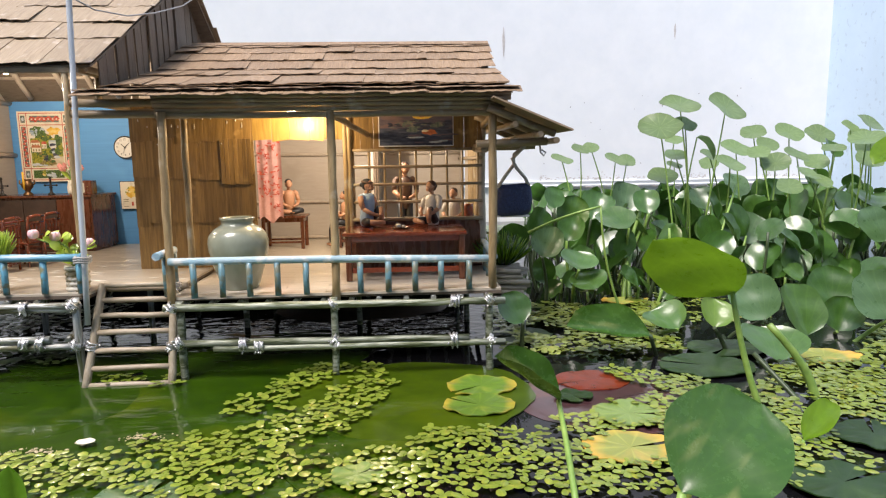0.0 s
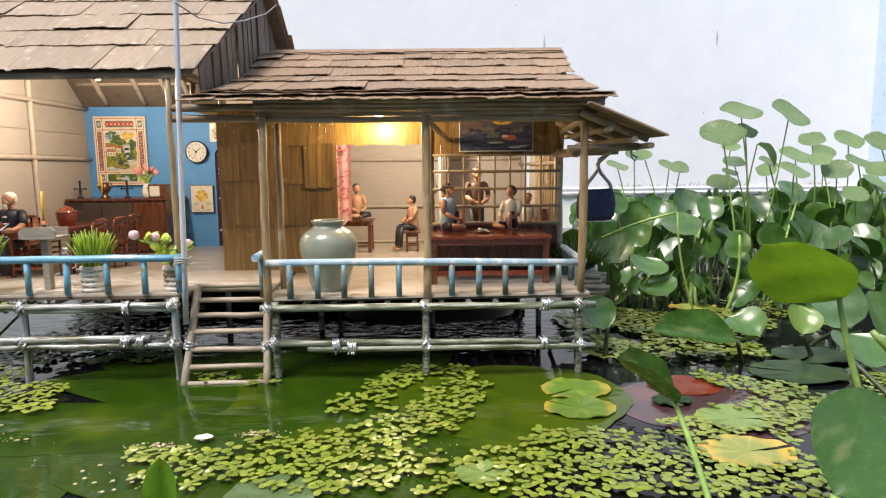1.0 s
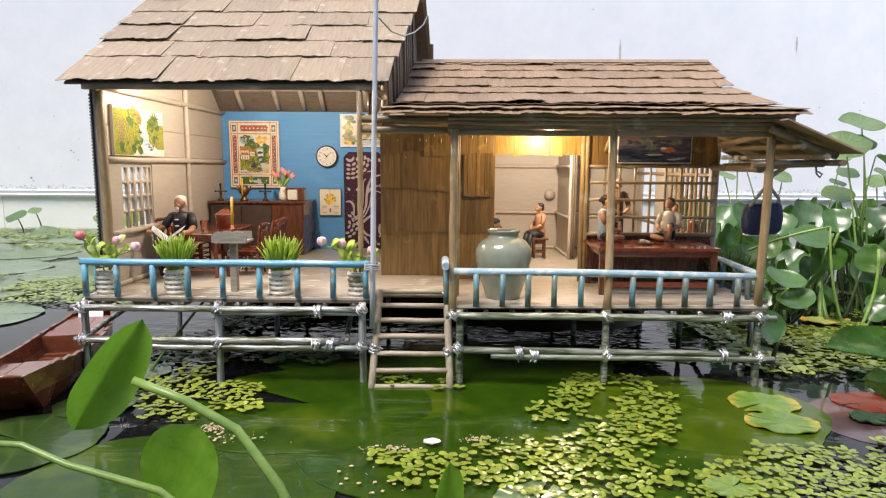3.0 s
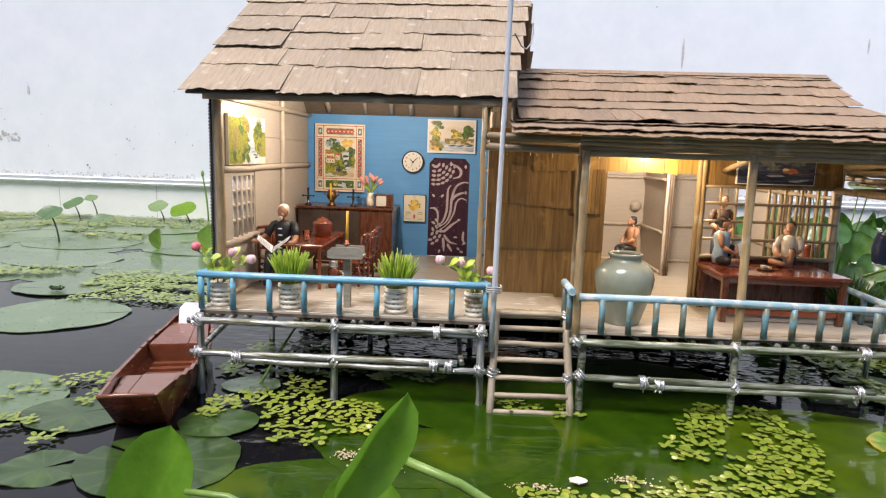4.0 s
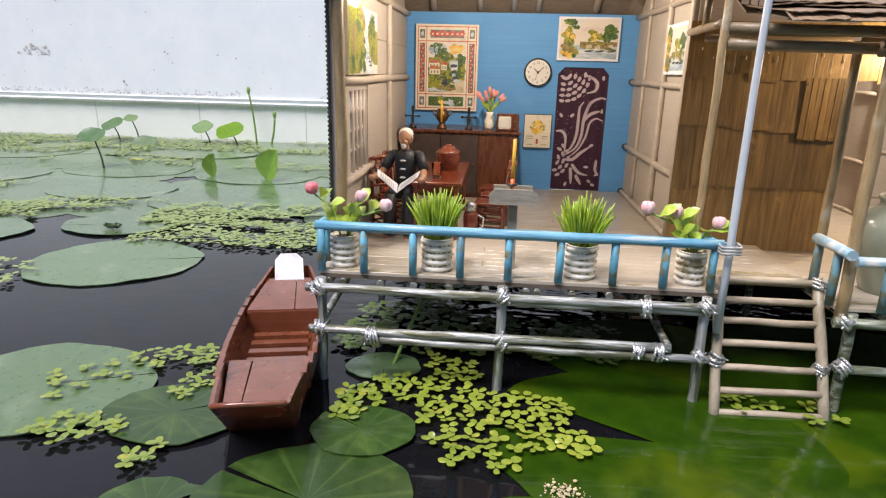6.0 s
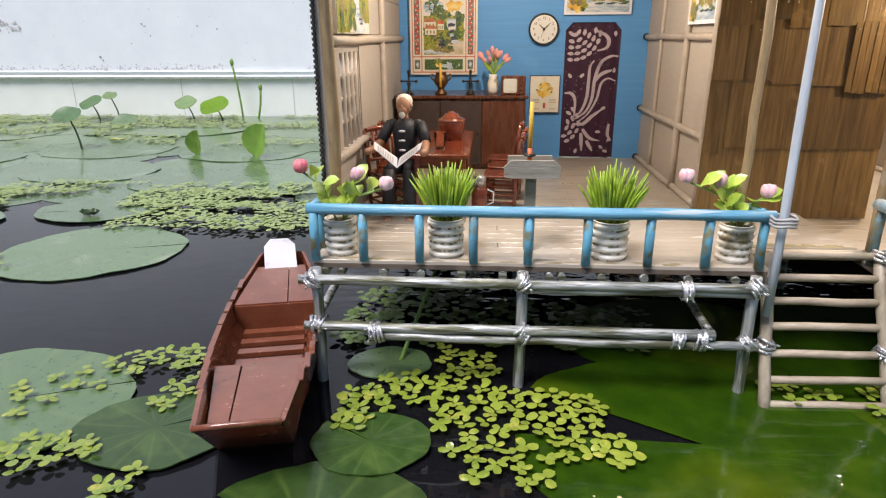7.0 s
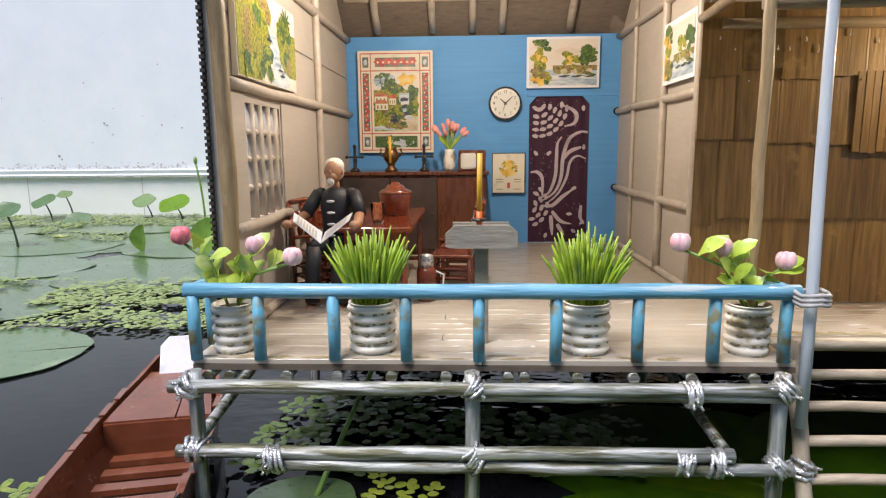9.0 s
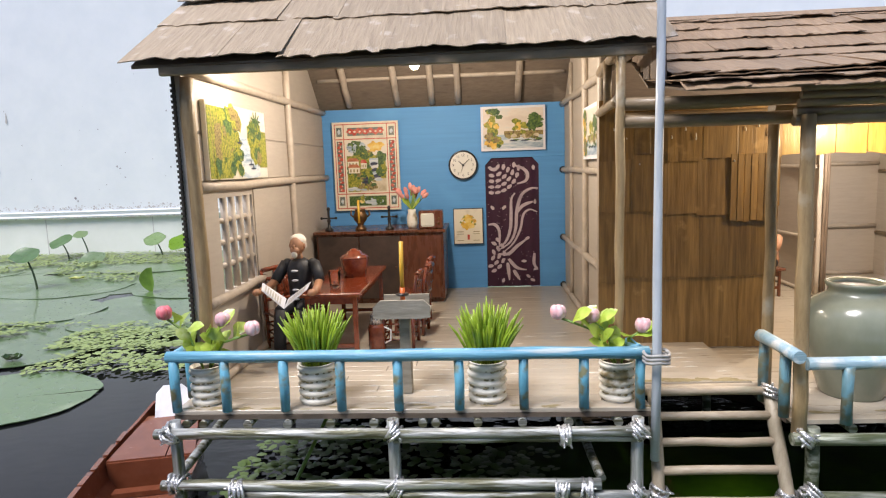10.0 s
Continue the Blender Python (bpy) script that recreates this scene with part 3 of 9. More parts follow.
bm = B()
for i in range(190):
    x, z = rnd.uniform(-3.4, 1.5), 0.170 + abs(rnd.gauss(0, 0.20))
    blot(bm, x, z, rnd.choice((0.0010, 0.0012, 0.0015, 0.0018, 0.0026)), rnd, tall=rnd.uniform(0.6, 1.8))
for x, z, r, tall in ((-1.80, 0.318, 0.0060, 0.8), (-1.79, 0.311, 0.0045, 0.6), (-1.97, 0.208, 0.006, 1.2), (-1.962, 0.197, 0.004, 1.4), (-1.60, 0.31, 0.0035, 1.0), (-1.53, 0.30, 0.003, 1.2)):
    blot(bm, x, z, r, rnd, tall=tall)
part("dirt_specks", bm, STAIN, wall_north, "dark specks")
bm = B()
for i in range(1500):
    x = rnd.uniform(-3.2, 1.6)
    if noise.noise((x * 3.1, 0.4, 0.2)) < -0.25:
        continue
    blot(bm, x, 0.1650 + abs(rnd.gauss(0, 0.0075)), rnd.uniform(0.0012, 0.0052), rnd, tall=rnd.uniform(0.25, 1.0), y=WALL_Y - 0.0007 - 0.0000004 * i)
for i in range(26):
    blot(bm, -2.30 + rnd.gauss(0, 0.03), 0.31 + rnd.gauss(0, 0.012), rnd.uniform(0.002, 0.008), rnd, tall=rnd.uniform(0.5, 1.6), y=WALL_Y - 0.0016 - 0.000002 * i)
for x, z, h in ((-0.35, 0.62, 0.10), (0.38, 0.70, 0.13), (1.06, 0.74, 0.06), (0.41, 0.93, 0.05), (-2.2, 0.5, 0.05)):
    blot(bm, x, z, 0.005, rnd, tall=h / 0.005 / 2, y=WALL_Y - 0.0018)
part("mildew", bm, MILDEW_SHADOW, wall_north, "grey brown mildew above the ledge")
for i in range(13):
    x = -3.33 + 0.41 * i
    part("tile_joint", one(box, x, x + 0.0022, WALL_Y + 0.0032, WALL_Y + 0.0042, 0.0, 0.134), MILDEW_SHADOW, wall_north)
# flat grey dashes painted along the ledge nose for the shadow line under it
bm = B()
for i in range(420):
    x = rnd.uniform(-3.2, 1.6)
    blot(bm, x, 0.1355 + rnd.uniform(-0.002, 0.0035), rnd.uniform(0.004, 0.014), rnd, tall=rnd.uniform(0.10, 0.25), y=WALL_Y - 0.0105 - 0.0000004 * i)
part("ledge_grime", bm, MILDEW_SHADOW, wall_north, "dark line painted as shadow under the ledge nose")

bm = B()
box(bm, CORNER_X, CORNER_X + 0.12, -2.0, WALL_Y + 0.12, -0.05, 3.2)
solo("wall_east", bm, PLASTER_BLUE, "pale blue plastered courtyard wall", "wall", kind="structure")
bm = B()
box(bm, -4.72, -4.6, -2.0, WALL_Y + 0.12, -0.05, 3.2)
solo("wall_west", bm, PLASTER, "white plastered courtyard wall", "wall", kind="structure")
bm = B()
box(bm, -4.72, CORNER_X + 0.12, -2.12, -2.0, -0.05, 3.2)
solo("wall_south", bm, PLASTER, "white plastered courtyard wall behind the pond", "wall", kind="structure")
bm = B()
box(bm, -4.6, CORNER_X, -2.0, WALL_Y, -0.06, 0.0)
solo("water", bm, WATER, "dark still pond water with faint ripples", "pond water", kind="structure")

# ---- floors ----
bm = B()
box(bm, -0.716, -0.367, 0.712, 1.165, FL - 0.0065, FL - 0.0032)
box(bm, -0.367, -0.276, 0.758, 1.165, FL - 0.0065, FL - 0.0032)
box(bm, -0.274, 0.106, 0.712, 1.245, FR - 0.0065, FR - 0.0032)
floor = solo("floor", bm, SLAB, "plank deck and floor of the stilt house", "floor", kind="structure")

# ---- main house walls ----
LX, RX, BY = -0.706, -0.366, 1.163
W0, W1, Z0, Z1 = 0.796, 0.874, 0.176, 0.257       # window in the left wall


def roof_front(y):
    return 0.362 + 0.632 * (y - 0.735)


RIDGE_Y, RIDGE_Z = 0.985, 0.520
bm = B()
XL = (LX - 0.005, LX)
box(bm, *XL, 0.748, W0, FL - 0.003, 0.352)
box(bm, *XL, W1, 1.168, FL - 0.003, 0.352)
box(bm, *XL, W0, W1, FL - 0.003, Z0)
box(bm, *XL, W0, W1, Z1, 0.352)
prism(bm, [(LX - 0.005, 0.748, 0.352), (LX - 0.005, 1.168, 0.352), (LX - 0.005, 0.992, 0.508), (LX - 0.005, 0.978, 0.508)], (0.005, 0, 0))
wall_left = solo("wall_west_room", bm, CARD, "beige card side wall with a barred window opening", "wall", kind="structure")
for y0, y1, z0, z1 in ((0.758, W0 - 0.003, 0.106, 0.262), (W1 + 0.003, 0.992, 0.106, 0.262), (1.004, BY - 0.002, 0.106, 0.262),
                       (0.758, 0.992, 0.272, 0.309), (0.758, 0.992, 0.311, 0.352), (1.004, BY - 0.002, 0.272, 0.309), (1.004, BY - 0.002, 0.311, 0.352)):
    part("panel", one(box, LX, LX + 0.0013, y0, y1, z0, z1, 0, 0.0004), CARD, wall_left)
bm = B()
for i in range(62):
    z = FL + 0.004 * i
    if z < 0.345:
        box(bm, LX - 0.0075, LX - 0.0045, 0.7445, 0.7475, z, z + 0.0022)
box(bm, LX - 0.007, LX - 0.005, 0.7462, 0.7480, FL - 0.003, 0.352)
part("corrugated_edge", bm, CARD_EDGE, wall_left, "dark torn corrugated edge")
for a, b, r in (((LX + 0.002, 0.752, FL), (LX + 0.002, 0.752, 0.350), 0.0056), ((LX + 0.003, 0.998, FL), (LX + 0.003, 0.998, 0.40), 0.0042),
                ((LX + 0.003, 0.756, 0.267), (LX + 0.003, 1.165, 0.267), 0.0040), ((LX + 0.003, 0.756, 0.356), (LX + 0.003, 1.165, 0.358), 0.0042),
                ((LX + 0.003, 0.756, 0.173), (LX + 0.003, 0.884, 0.173), 0.0040), ((LX + 0.003, 0.884, 0.106), (LX + 0.003, 0.884, 0.173), 0.0030),
                ((LX + 0.003, 0.756, FL + 0.003), (LX + 0.003, 1.160, FL + 0.003), 0.0036)):
    part("frame_rod", one(rod, a, b, r), FRAME if r < 0.005 else DOWEL, wall_left)
win = tagged(thing("window_1", (LX, 0.835, Z0), "barred window with grey dowel bars, open to the pond", "window", kind="structure"))
for y in (0.811, 0.829, 0.847, 0.865):
    part("window_bar", one(rod, (LX - 0.002, y, Z0), (LX - 0.002, y, Z1), 0.0032), FRAME, win)
for z in (0.198, 0.218, 0.237):
    part("window_bar", one(rod, (LX - 0.0035, W0, z), (LX - 0.0035, W1, z), 0.0026), FRAME, win)

bm = B()
D0, D1, DZ = -0.477, -0.402, 0.287
box(bm, LX - 0.004, D0, BY, BY + 0.005, FL - 0.002, 0.361)
box(bm, D1, RX + 0.004, BY, BY + 0.005, FL - 0.002, 0.361)
box(bm, D0, D1, BY, BY + 0.005, DZ, 0.361)
for x, s in ((D0, 1), (D1, -1)):
    prism(bm, [(x, BY, DZ), (x + s * 0.009, BY, DZ), (x, BY, DZ - 0.010)][::s], (0, 0.005, 0))
wall_back = solo("wall_back_room", bm, BLUE_WALL, "glossy blue card back wall with a curtained doorway", "wall", kind="structure")
part("panel", one(box, -0.481, -0.366, BY - 0.0010, BY - 0.0001, 0.287, 0.3605, 0, 0.0003), BLUE_WALL, wall_back)
bm = B()
box(bm, RX, RX + 0.005, 0.8765, 1.168, FL - 0.003, 0.352)
prism(bm, [(RX, 0.8765, 0.352), (RX, 1.168, 0.352), (RX, 0.992, 0.508), (RX, 0.978, 0.508), (RX, 0.8765, 0.438)], (0.005, 0, 0))
wall_right = solo("wall_east_room", bm, CARD, "beige card side wall framed with grey dowels", "wall", kind="structure")
for a, b, r in (((RX - 0.003, 0.8825, FL), (RX - 0.003, 0.8825, 0.41), 0.0045), ((RX - 0.003, 0.975, FL), (RX - 0.003, 0.975, 0.42), 0.0038),
                ((RX - 0.002, 1.085, FL), (RX - 0.002, 1.085, 0.40), 0.0026), ((RX - 0.003, 0.880, 0.268), (RX - 0.003, 1.163, 0.268), 0.0038),
                ((RX - 0.003, 0.880, 0.174), (RX - 0.003, 1.163, 0.174), 0.0038), ((RX - 0.003, 0.74, 0.357), (RX - 0.003, 1.163, 0.357), 0.0040),
                ((RX - 0.003, 0.880, FL + 0.003), (RX - 0.003, 1.163, FL + 0.003), 0.0034)):
    part("frame_rod", one(rod, a, b, r), FRAME, wall_right)
for z in (0.268, 0.174, FL + 0.003):
    bm = B()
    ball(bm, (RX - 0.0035, BY - 0.0045, z), (0.0048, 0.0040, 0.0046), 8, 6)
    part("knot", bm, BLACK, wall_right, "black knot at the rod end")

# posts and beams of the main house
main_frame = thing("house_frame", (-0.54, 0.74, FL), "tan dowel posts and beams of the main house", "house frame", kind="structure")
for a, b, r in (((-0.384, 0.738, FL), (-0.3835, 0.738, 0.35), 0.0034), ((-0.712, 0.742, 0.3555), (-0.362, 0.742, 0.3555), 0.0040),
                ((-0.384, 0.738, 0.357), (-0.372, 0.874, 0.357), 0.0042), ((-0.384, 0.742, 0.321), (-0.373, 0.874, 0.321), 0.0036), ((-0.379, 0.805, 0.321), (-0.379, 0.805, 0.357), 0.0036)):
    part("beam" if abs(a[2] - b[2]) < 0.05 else "post", one(rod, a, b, r), DOWEL if abs(a[2] - b[2]) > 0.05 else DOWEL_X, main_frame)
for x in (-0.664, -0.596, -0.548, -0.512, -0.43):
    part("rafter", one(rod, (x, 1.160, 0.366), (x, 0.992, 0.509), 0.0045), FRAME, main_frame)
    part("rafter", one(rod, (x, 0.75, 0.358), (x, 0.978, 0.500), 0.0045), FRAME, main_frame)
for y, x0, x1 in ((1.13, -0.70, -0.37), (1.098, -0.70, -0.50), (1.065, -0.60, -0.37), (1.03, -0.70, -0.37)):
    z = 0.364 + (1.168 - y) * 0.845 + 0.001
    part("purlin", one(rod, (x0, y, z), (x1, y, z), 0.0030), FRAME, main_frame)
part("ridge_beam", one(rod, (-0.70, 0.985, 0.506), (-0.37, 0.985, 0.506), 0.005), FRAME, main_frame)


# ---- roofs ----
def slope(name, eave, ridge, xl0, xr0, xl1, xr1, rows, mat, parent, seed, wid=(0.030, 0.062), first=1.0, sag=0.0, marks=None, raised=1.0):
    """Courses of card shingles from eave (y, z) to ridge (y, z), each a piece of its own."""
    rnd = random.Random(seed)
    e, r = Vector((0, *eave)), Vector((0, *ridge))
    run = r - e
    length = run.length
    up = run.normalized()
    sgn = 1 if up.y > 0 else -1
    nor = Vector((0, -up.z * sgn, up.y * sgn))
    nor = nor if nor.z > 0 else -nor
    step = length / rows
    marks = marks or [i / rows for i in range(rows)] + [1.0]
    for i, f in enumerate(marks[:-1]):
        s0, s1 = f * length, min(length, marks[i + 1] * length + step * 0.35)
        a0, a1 = xl0 + (xl1 - xl0) * f, xr0 + (xr1 - xr0) * f
        x = a0
        while x < a1 - 0.004:
            w = rnd.uniform(*wid)
            if a1 - (x + w) < 0.018:
                w = a1 - x
            lo, hi = s0 - rnd.uniform(0, 0.0040), s1
            gap = rnd.random()
            bmv = B()
            n = max(6, int(w / 0.0042))
            th, lift, curl = 0.0007, raised * (0.0024 + rnd.uniform(0, 0.0016) + (0.0016 if gap > 0.80 else 0.0)), rnd.uniform(0.0, 0.0004)
            grid = []
            skew = rnd.uniform(-0.0022, 0.0022)
            rag = [rnd.uniform(-0.0014, 0.0014) + 0.0011 * math.sin(95 * (x + w * k / n) + 3 * i) - (rnd.uniform(0.001, 0.003) if rnd.random() < 0.10 else 0) for k in range(n + 1)]
            wob = [rnd.uniform(-0.0005, 0.0005) + 0.0004 * math.sin(130 * (x + w * k / n) + 5 * i) for k in range(n + 1)]
            for side in (0, 1):
                for jy, (sy, h) in enumerate(((0, lift), (0.35, lift * 0.75), (1, 0.0008))):
                    for jx in range(n + 1):
                        u = jx / n
                        px = -w / 2 - 0.002 + (w + 0.004) * u + skew * sy
                        py = (hi - lo) * sy + (rag[jx] if sy == 0 else 0)
                        pz = h + 0.00018 * (2 * u - 1) + (curl * (2 * u - 1) + wob[jx]) * (1 - sy) - th * side
                        grid.append(bmv.verts.new((px, py, pz)))
            def idx(side, jy, jx):
                return grid[side * 3 * (n + 1) + jy * (n + 1) + jx]
            for jy in range(2):
                for jx in range(n):
                    bmv.faces.new((idx(0, jy, jx), idx(0, jy, jx + 1), idx(0, jy + 1, jx + 1), idx(0, jy + 1, jx)))
                    bmv.faces.new((idx(1, jy, jx), idx(1, jy + 1, jx), idx(1, jy + 1, jx + 1), idx(1, jy, jx + 1)))
            for jx in range(n):
                bmv.faces.new((idx(0, 0, jx), idx(1, 0, jx), idx(1, 0, jx + 1), idx(0, 0, jx + 1)))
            for jy in range(2):
                bmv.faces.new((idx(0, jy, 0), idx(0, jy + 1, 0), idx(1, jy + 1, 0), idx(1, jy, 0)))
                bmv.faces.new((idx(0, jy, n), idx(1, jy, n), idx(1, jy + 1, n), idx(0, jy + 1, n)))
            ob = part("shingle", bmv, mat)
            ax = Vector((1, 0, 0)) * sgn
            m = Matrix((ax, up, nor)).transposed().to_4x4()
            droop = sag * math.sin(math.pi * min(1, max(0, (x - a0) / max(0.01, a1 - a0))))
            m.translation = e + up * lo + nor * (0.002 + 0.0002 * rnd.random()) + Vector((x + w / 2, 0, droop))
            ob.parent = parent
            ob.matrix_basis = m
            x += w + 0.0004


bm = B()
prism(bm, [(-0.736, 0.735, 0.3552), (-0.353, 0.735, 0.3552), (-0.322, RIDGE_Y, RIDGE_Z - 0.003), (-0.736, RIDGE_Y, RIDGE_Z - 0.003)], (0, -0.0008, 0.0022))
prism(bm, [(-0.736, RIDGE_Y, RIDGE_Z - 0.003), (-0.320, RIDGE_Y, RIDGE_Z - 0.003), (-0.302, 1.195, 0.343), (-0.742, 1.195, 0.343)], (0, 0.0008, 0.0022))
roof_main = solo("roof_main", bm, ROOF_UNDER, "steep gable roof of pale brown card shingles", "roof", kind="structure")
part("fascia", one(box, -0.716, -0.366, 0.7340, 0.7385, 0.3495, 0.3562, 0, 0.0008), DOWEL_X, roof_main, "brown eaves board")
slope("big_front", (0.7320, 0.3560), (RIDGE_Y, RIDGE_Z), -0.739, -0.3495, -0.739, -0.320, 6, SHINGLE, roof_main, 11, (0.040, 0.105), marks=[0, 0.236, 0.400, 0.580, 0.756, 0.935, 1.0])
slope("big_rear", (1.198, 0.345), (RIDGE_Y, RIDGE_Z), -0.748, -0.302, -0.748, -0.318, 5, SHINGLE, roof_main, 12)
part("ridge_cap", one(prism, [(-0.748, 0.970, 0.514), (-0.748, 0.985, 0.526), (-0.748, 1.0, 0.514)], (0.43, 0, 0)), SHINGLE, roof_main)

gable = thing("gable_wall", (-0.35, 0.9, 0.33), "dark brown vertical strips closing the gable above the lower roof", "gable wall", kind="structure")
y = 0.748
rnd = random.Random(8)
while y < 1.14:
    w = rnd.uniform(0.016, 0.024)
    top0 = min(roof_front(y), 0.518 - 0.84 * (y - 0.985)) - 0.006
    top1 = min(roof_front(y + w), 0.518 - 0.84 * (y + w - 0.985)) - 0.006
    low = 0.327 + 0.14 * max(0.0, min(y, 0.79) - 0.70) + 0.36 * max(0.0, min(y, 0.888) - 0.79) + 0.50 * max(0.0, min(y, 0.985) - 0.888)
    x = -0.352 + rnd.uniform(-0.001, 0.001) + 0.02 * max(0, (y - 0.74)) / 0.25
    x = min(x, -0.334)
    if min(top0, top1) > low + 0.004:
        bm = B()
        prism(bm, [(x, y, low), (x, y + w, low + 0.003), (x - 0.001, y + w, top1), (x - 0.001, y, top0)], (0.0016 + rnd.uniform(0, 0.002), 0, 0))
        prism(bm, [(x + 0.001, y + 0.001, low), (x + 0.001, y + w * 0.9, low + 0.003), (x + 0.006, y + w * 0.85, low - 0.0005), (x + 0.006, y + 0.002, low - 0.003)], (0, 0, 0.0014))
        part("strip", bm, GABLE, gable)
    y += w + 0.0012

# the front slope flattens towards the eave
FOOT, KNEE, BEND, R2 = (0.692, 0.3230), (0.790, 0.3365), (0.888, 0.3710), (0.985, 0.4215)
bm = B()
for (y0, z0), (y1, z1) in ((FOOT, KNEE), (KNEE, BEND), (BEND, R2)):
    prism(bm, [(-0.350, y0 + 0.004, z0 - 0.0035), (0.117, y0 + 0.004, z0 - 0.0035), (0.120, y1 + 0.004, z1 - 0.0035), (-0.340, y1 + 0.004, z1 - 0.0035)], (0, -0.0005, 0.0016))
prism(bm, [(-0.340, R2[0], R2[1] - 0.004), (0.120, R2[0], R2[1] - 0.004), (0.120, 1.262, 0.332), (-0.340, 1.262, 0.332)], (0, 0.0005, 0.0022))
roof_side = solo("roof_side", bm, ROOF_UNDER, "lower gable roof of warm brown card shingles with a ragged eave", "roof", kind="structure")
slope("side_strip", FOOT, KNEE, -0.352, 0.122, -0.345, 0.118, 1, SHINGLE_WARM, roof_side, 26, (0.040, 0.110), marks=[0, 1.0], raised=0.4)
slope("side_frill", (0.741, 0.3315), KNEE, -0.345, 0.118, -0.340, 0.118, 1, SHINGLE_WARM, roof_side, 25, (0.014, 0.034), marks=[0, 1.0], raised=0.7)
slope("side_low", (0.762, 0.3355), BEND, -0.340, 0.1215, -0.335, 0.122, 2, SHINGLE_WARM, roof_side, 21, (0.026, 0.054), marks=[0, 0.52, 1.0])
slope("side_front", (0.884, 0.3700), R2, -0.335, 0.122, -0.330, 0.126, 4, SHINGLE_WARM, roof_side, 28, (0.022, 0.050), marks=[0, 0.32, 0.62, 0.86, 1.0])
slope("side_eave", (FOOT[0] - 0.0030, FOOT[1] - 0.0050), (FOOT[0] + 0.014, FOOT[1] + 0.0025), -0.353, 0.124, -0.353, 0.124, 1, SHINGLE_WARM, roof_side, 27, (0.018, 0.046), marks=[0, 1.0], raised=0.3)
slope("side_rear", (1.268, 0.332), R2, -0.336, 0.122, -0.332, 0.126, 5, SHINGLE_WARM, roof_side, 22, (0.03, 0.06))
part("ridge_cap", one(prism, [(-0.32, 0.974, 0.4215), (-0.32, 0.985, 0.4275), (-0.32, 0.996, 0.4215)], (0.446, 0, 0.001)), SHINGLE_WARM, roof_side)

# ---- side house frame ----
side_frame = thing("house_frame", (-0.09, 0.712, FR), "tan dowel posts and eaves beams of the side house", "house frame", kind="structure")
for a, b, r, m in (((-0.271, 0.701, FR - 0.012), (-0.2695, 0.708, 0.303), 0.0048, DOWEL), ((-0.0865, 0.706, FR - 0.01), (-0.086, 0.711, 0.303), 0.0048, DOWEL), ((0.0965, 0.716, FR), (0.097, 0.713, 0.306), 0.0050, DOWEL),
                   ((-0.2660, 0.762, FR), (-0.2660, 0.764, 0.310), 0.0040, DOWEL), ((0.102, 0.876, FR), (0.102, 0.876, 0.31), 0.0062, FRAME),
                   ((-0.277, 0.712, 0.2995), (0.108, 0.712, 0.2995), 0.0036, DOWEL_X), ((-0.277, 0.7105, 0.3055), (0.110, 0.7105, 0.3060), 0.0028, DOWEL_X), ((-0.277, 0.7065, 0.3105), (0.113, 0.7065, 0.3105), 0.0026, DOWEL_X)) + (((-0.277, 0.7035, 0.3152), (0.116, 0.7035, 0.3150), 0.0026, DOWEL_X), ((-0.277, 0.7020, 0.3195), (0.116, 0.7020, 0.3193), 0.0022, DOWEL_X),
                   ((-0.268, 0.764, 0.312), (-0.20, 0.782, 0.303), 0.0046, DOWEL_X), ((-0.36, 0.868, 0.316), (0.105, 0.868, 0.316), 0.0045, DOWEL_X),
                   ((-0.085, 0.718, 0.299), (-0.055, 0.866, 0.283), 0.0036, DOWEL_X), ((0.098, 0.712, 0.2995), (0.104, 0.868, 0.293), 0.004, DOWEL_X),
                   ((-0.386, 0.742, 0.305), (-0.270, 0.722, 0.3025), 0.0046, DOWEL_X), ((-0.386, 0.742, 0.3170), (-0.270, 0.716, 0.3145), 0.0046, DOWEL_X)):
    part("post" if abs(a[2] - b[2]) > 0.1 else "beam", one(rod, a, b, r), m, side_frame)

# ---- bamboo screen between the rooms ----
screen = thing("bamboo_screen", (-0.28, 0.872, FR), "brown overlapping bamboo sheath screen wall", "screen wall", kind="structure")
part("backing", one(box, -0.368, -0.212, 0.8725, 0.876, FR + 0.001, 0.330), BAMBOO, screen)
rnd = random.Random(14)
tiers = ((0.098, 0.172, 0), (0.165, 0.236, 1), (0.228, 0.284, 2), (0.277, 0.332, 3))
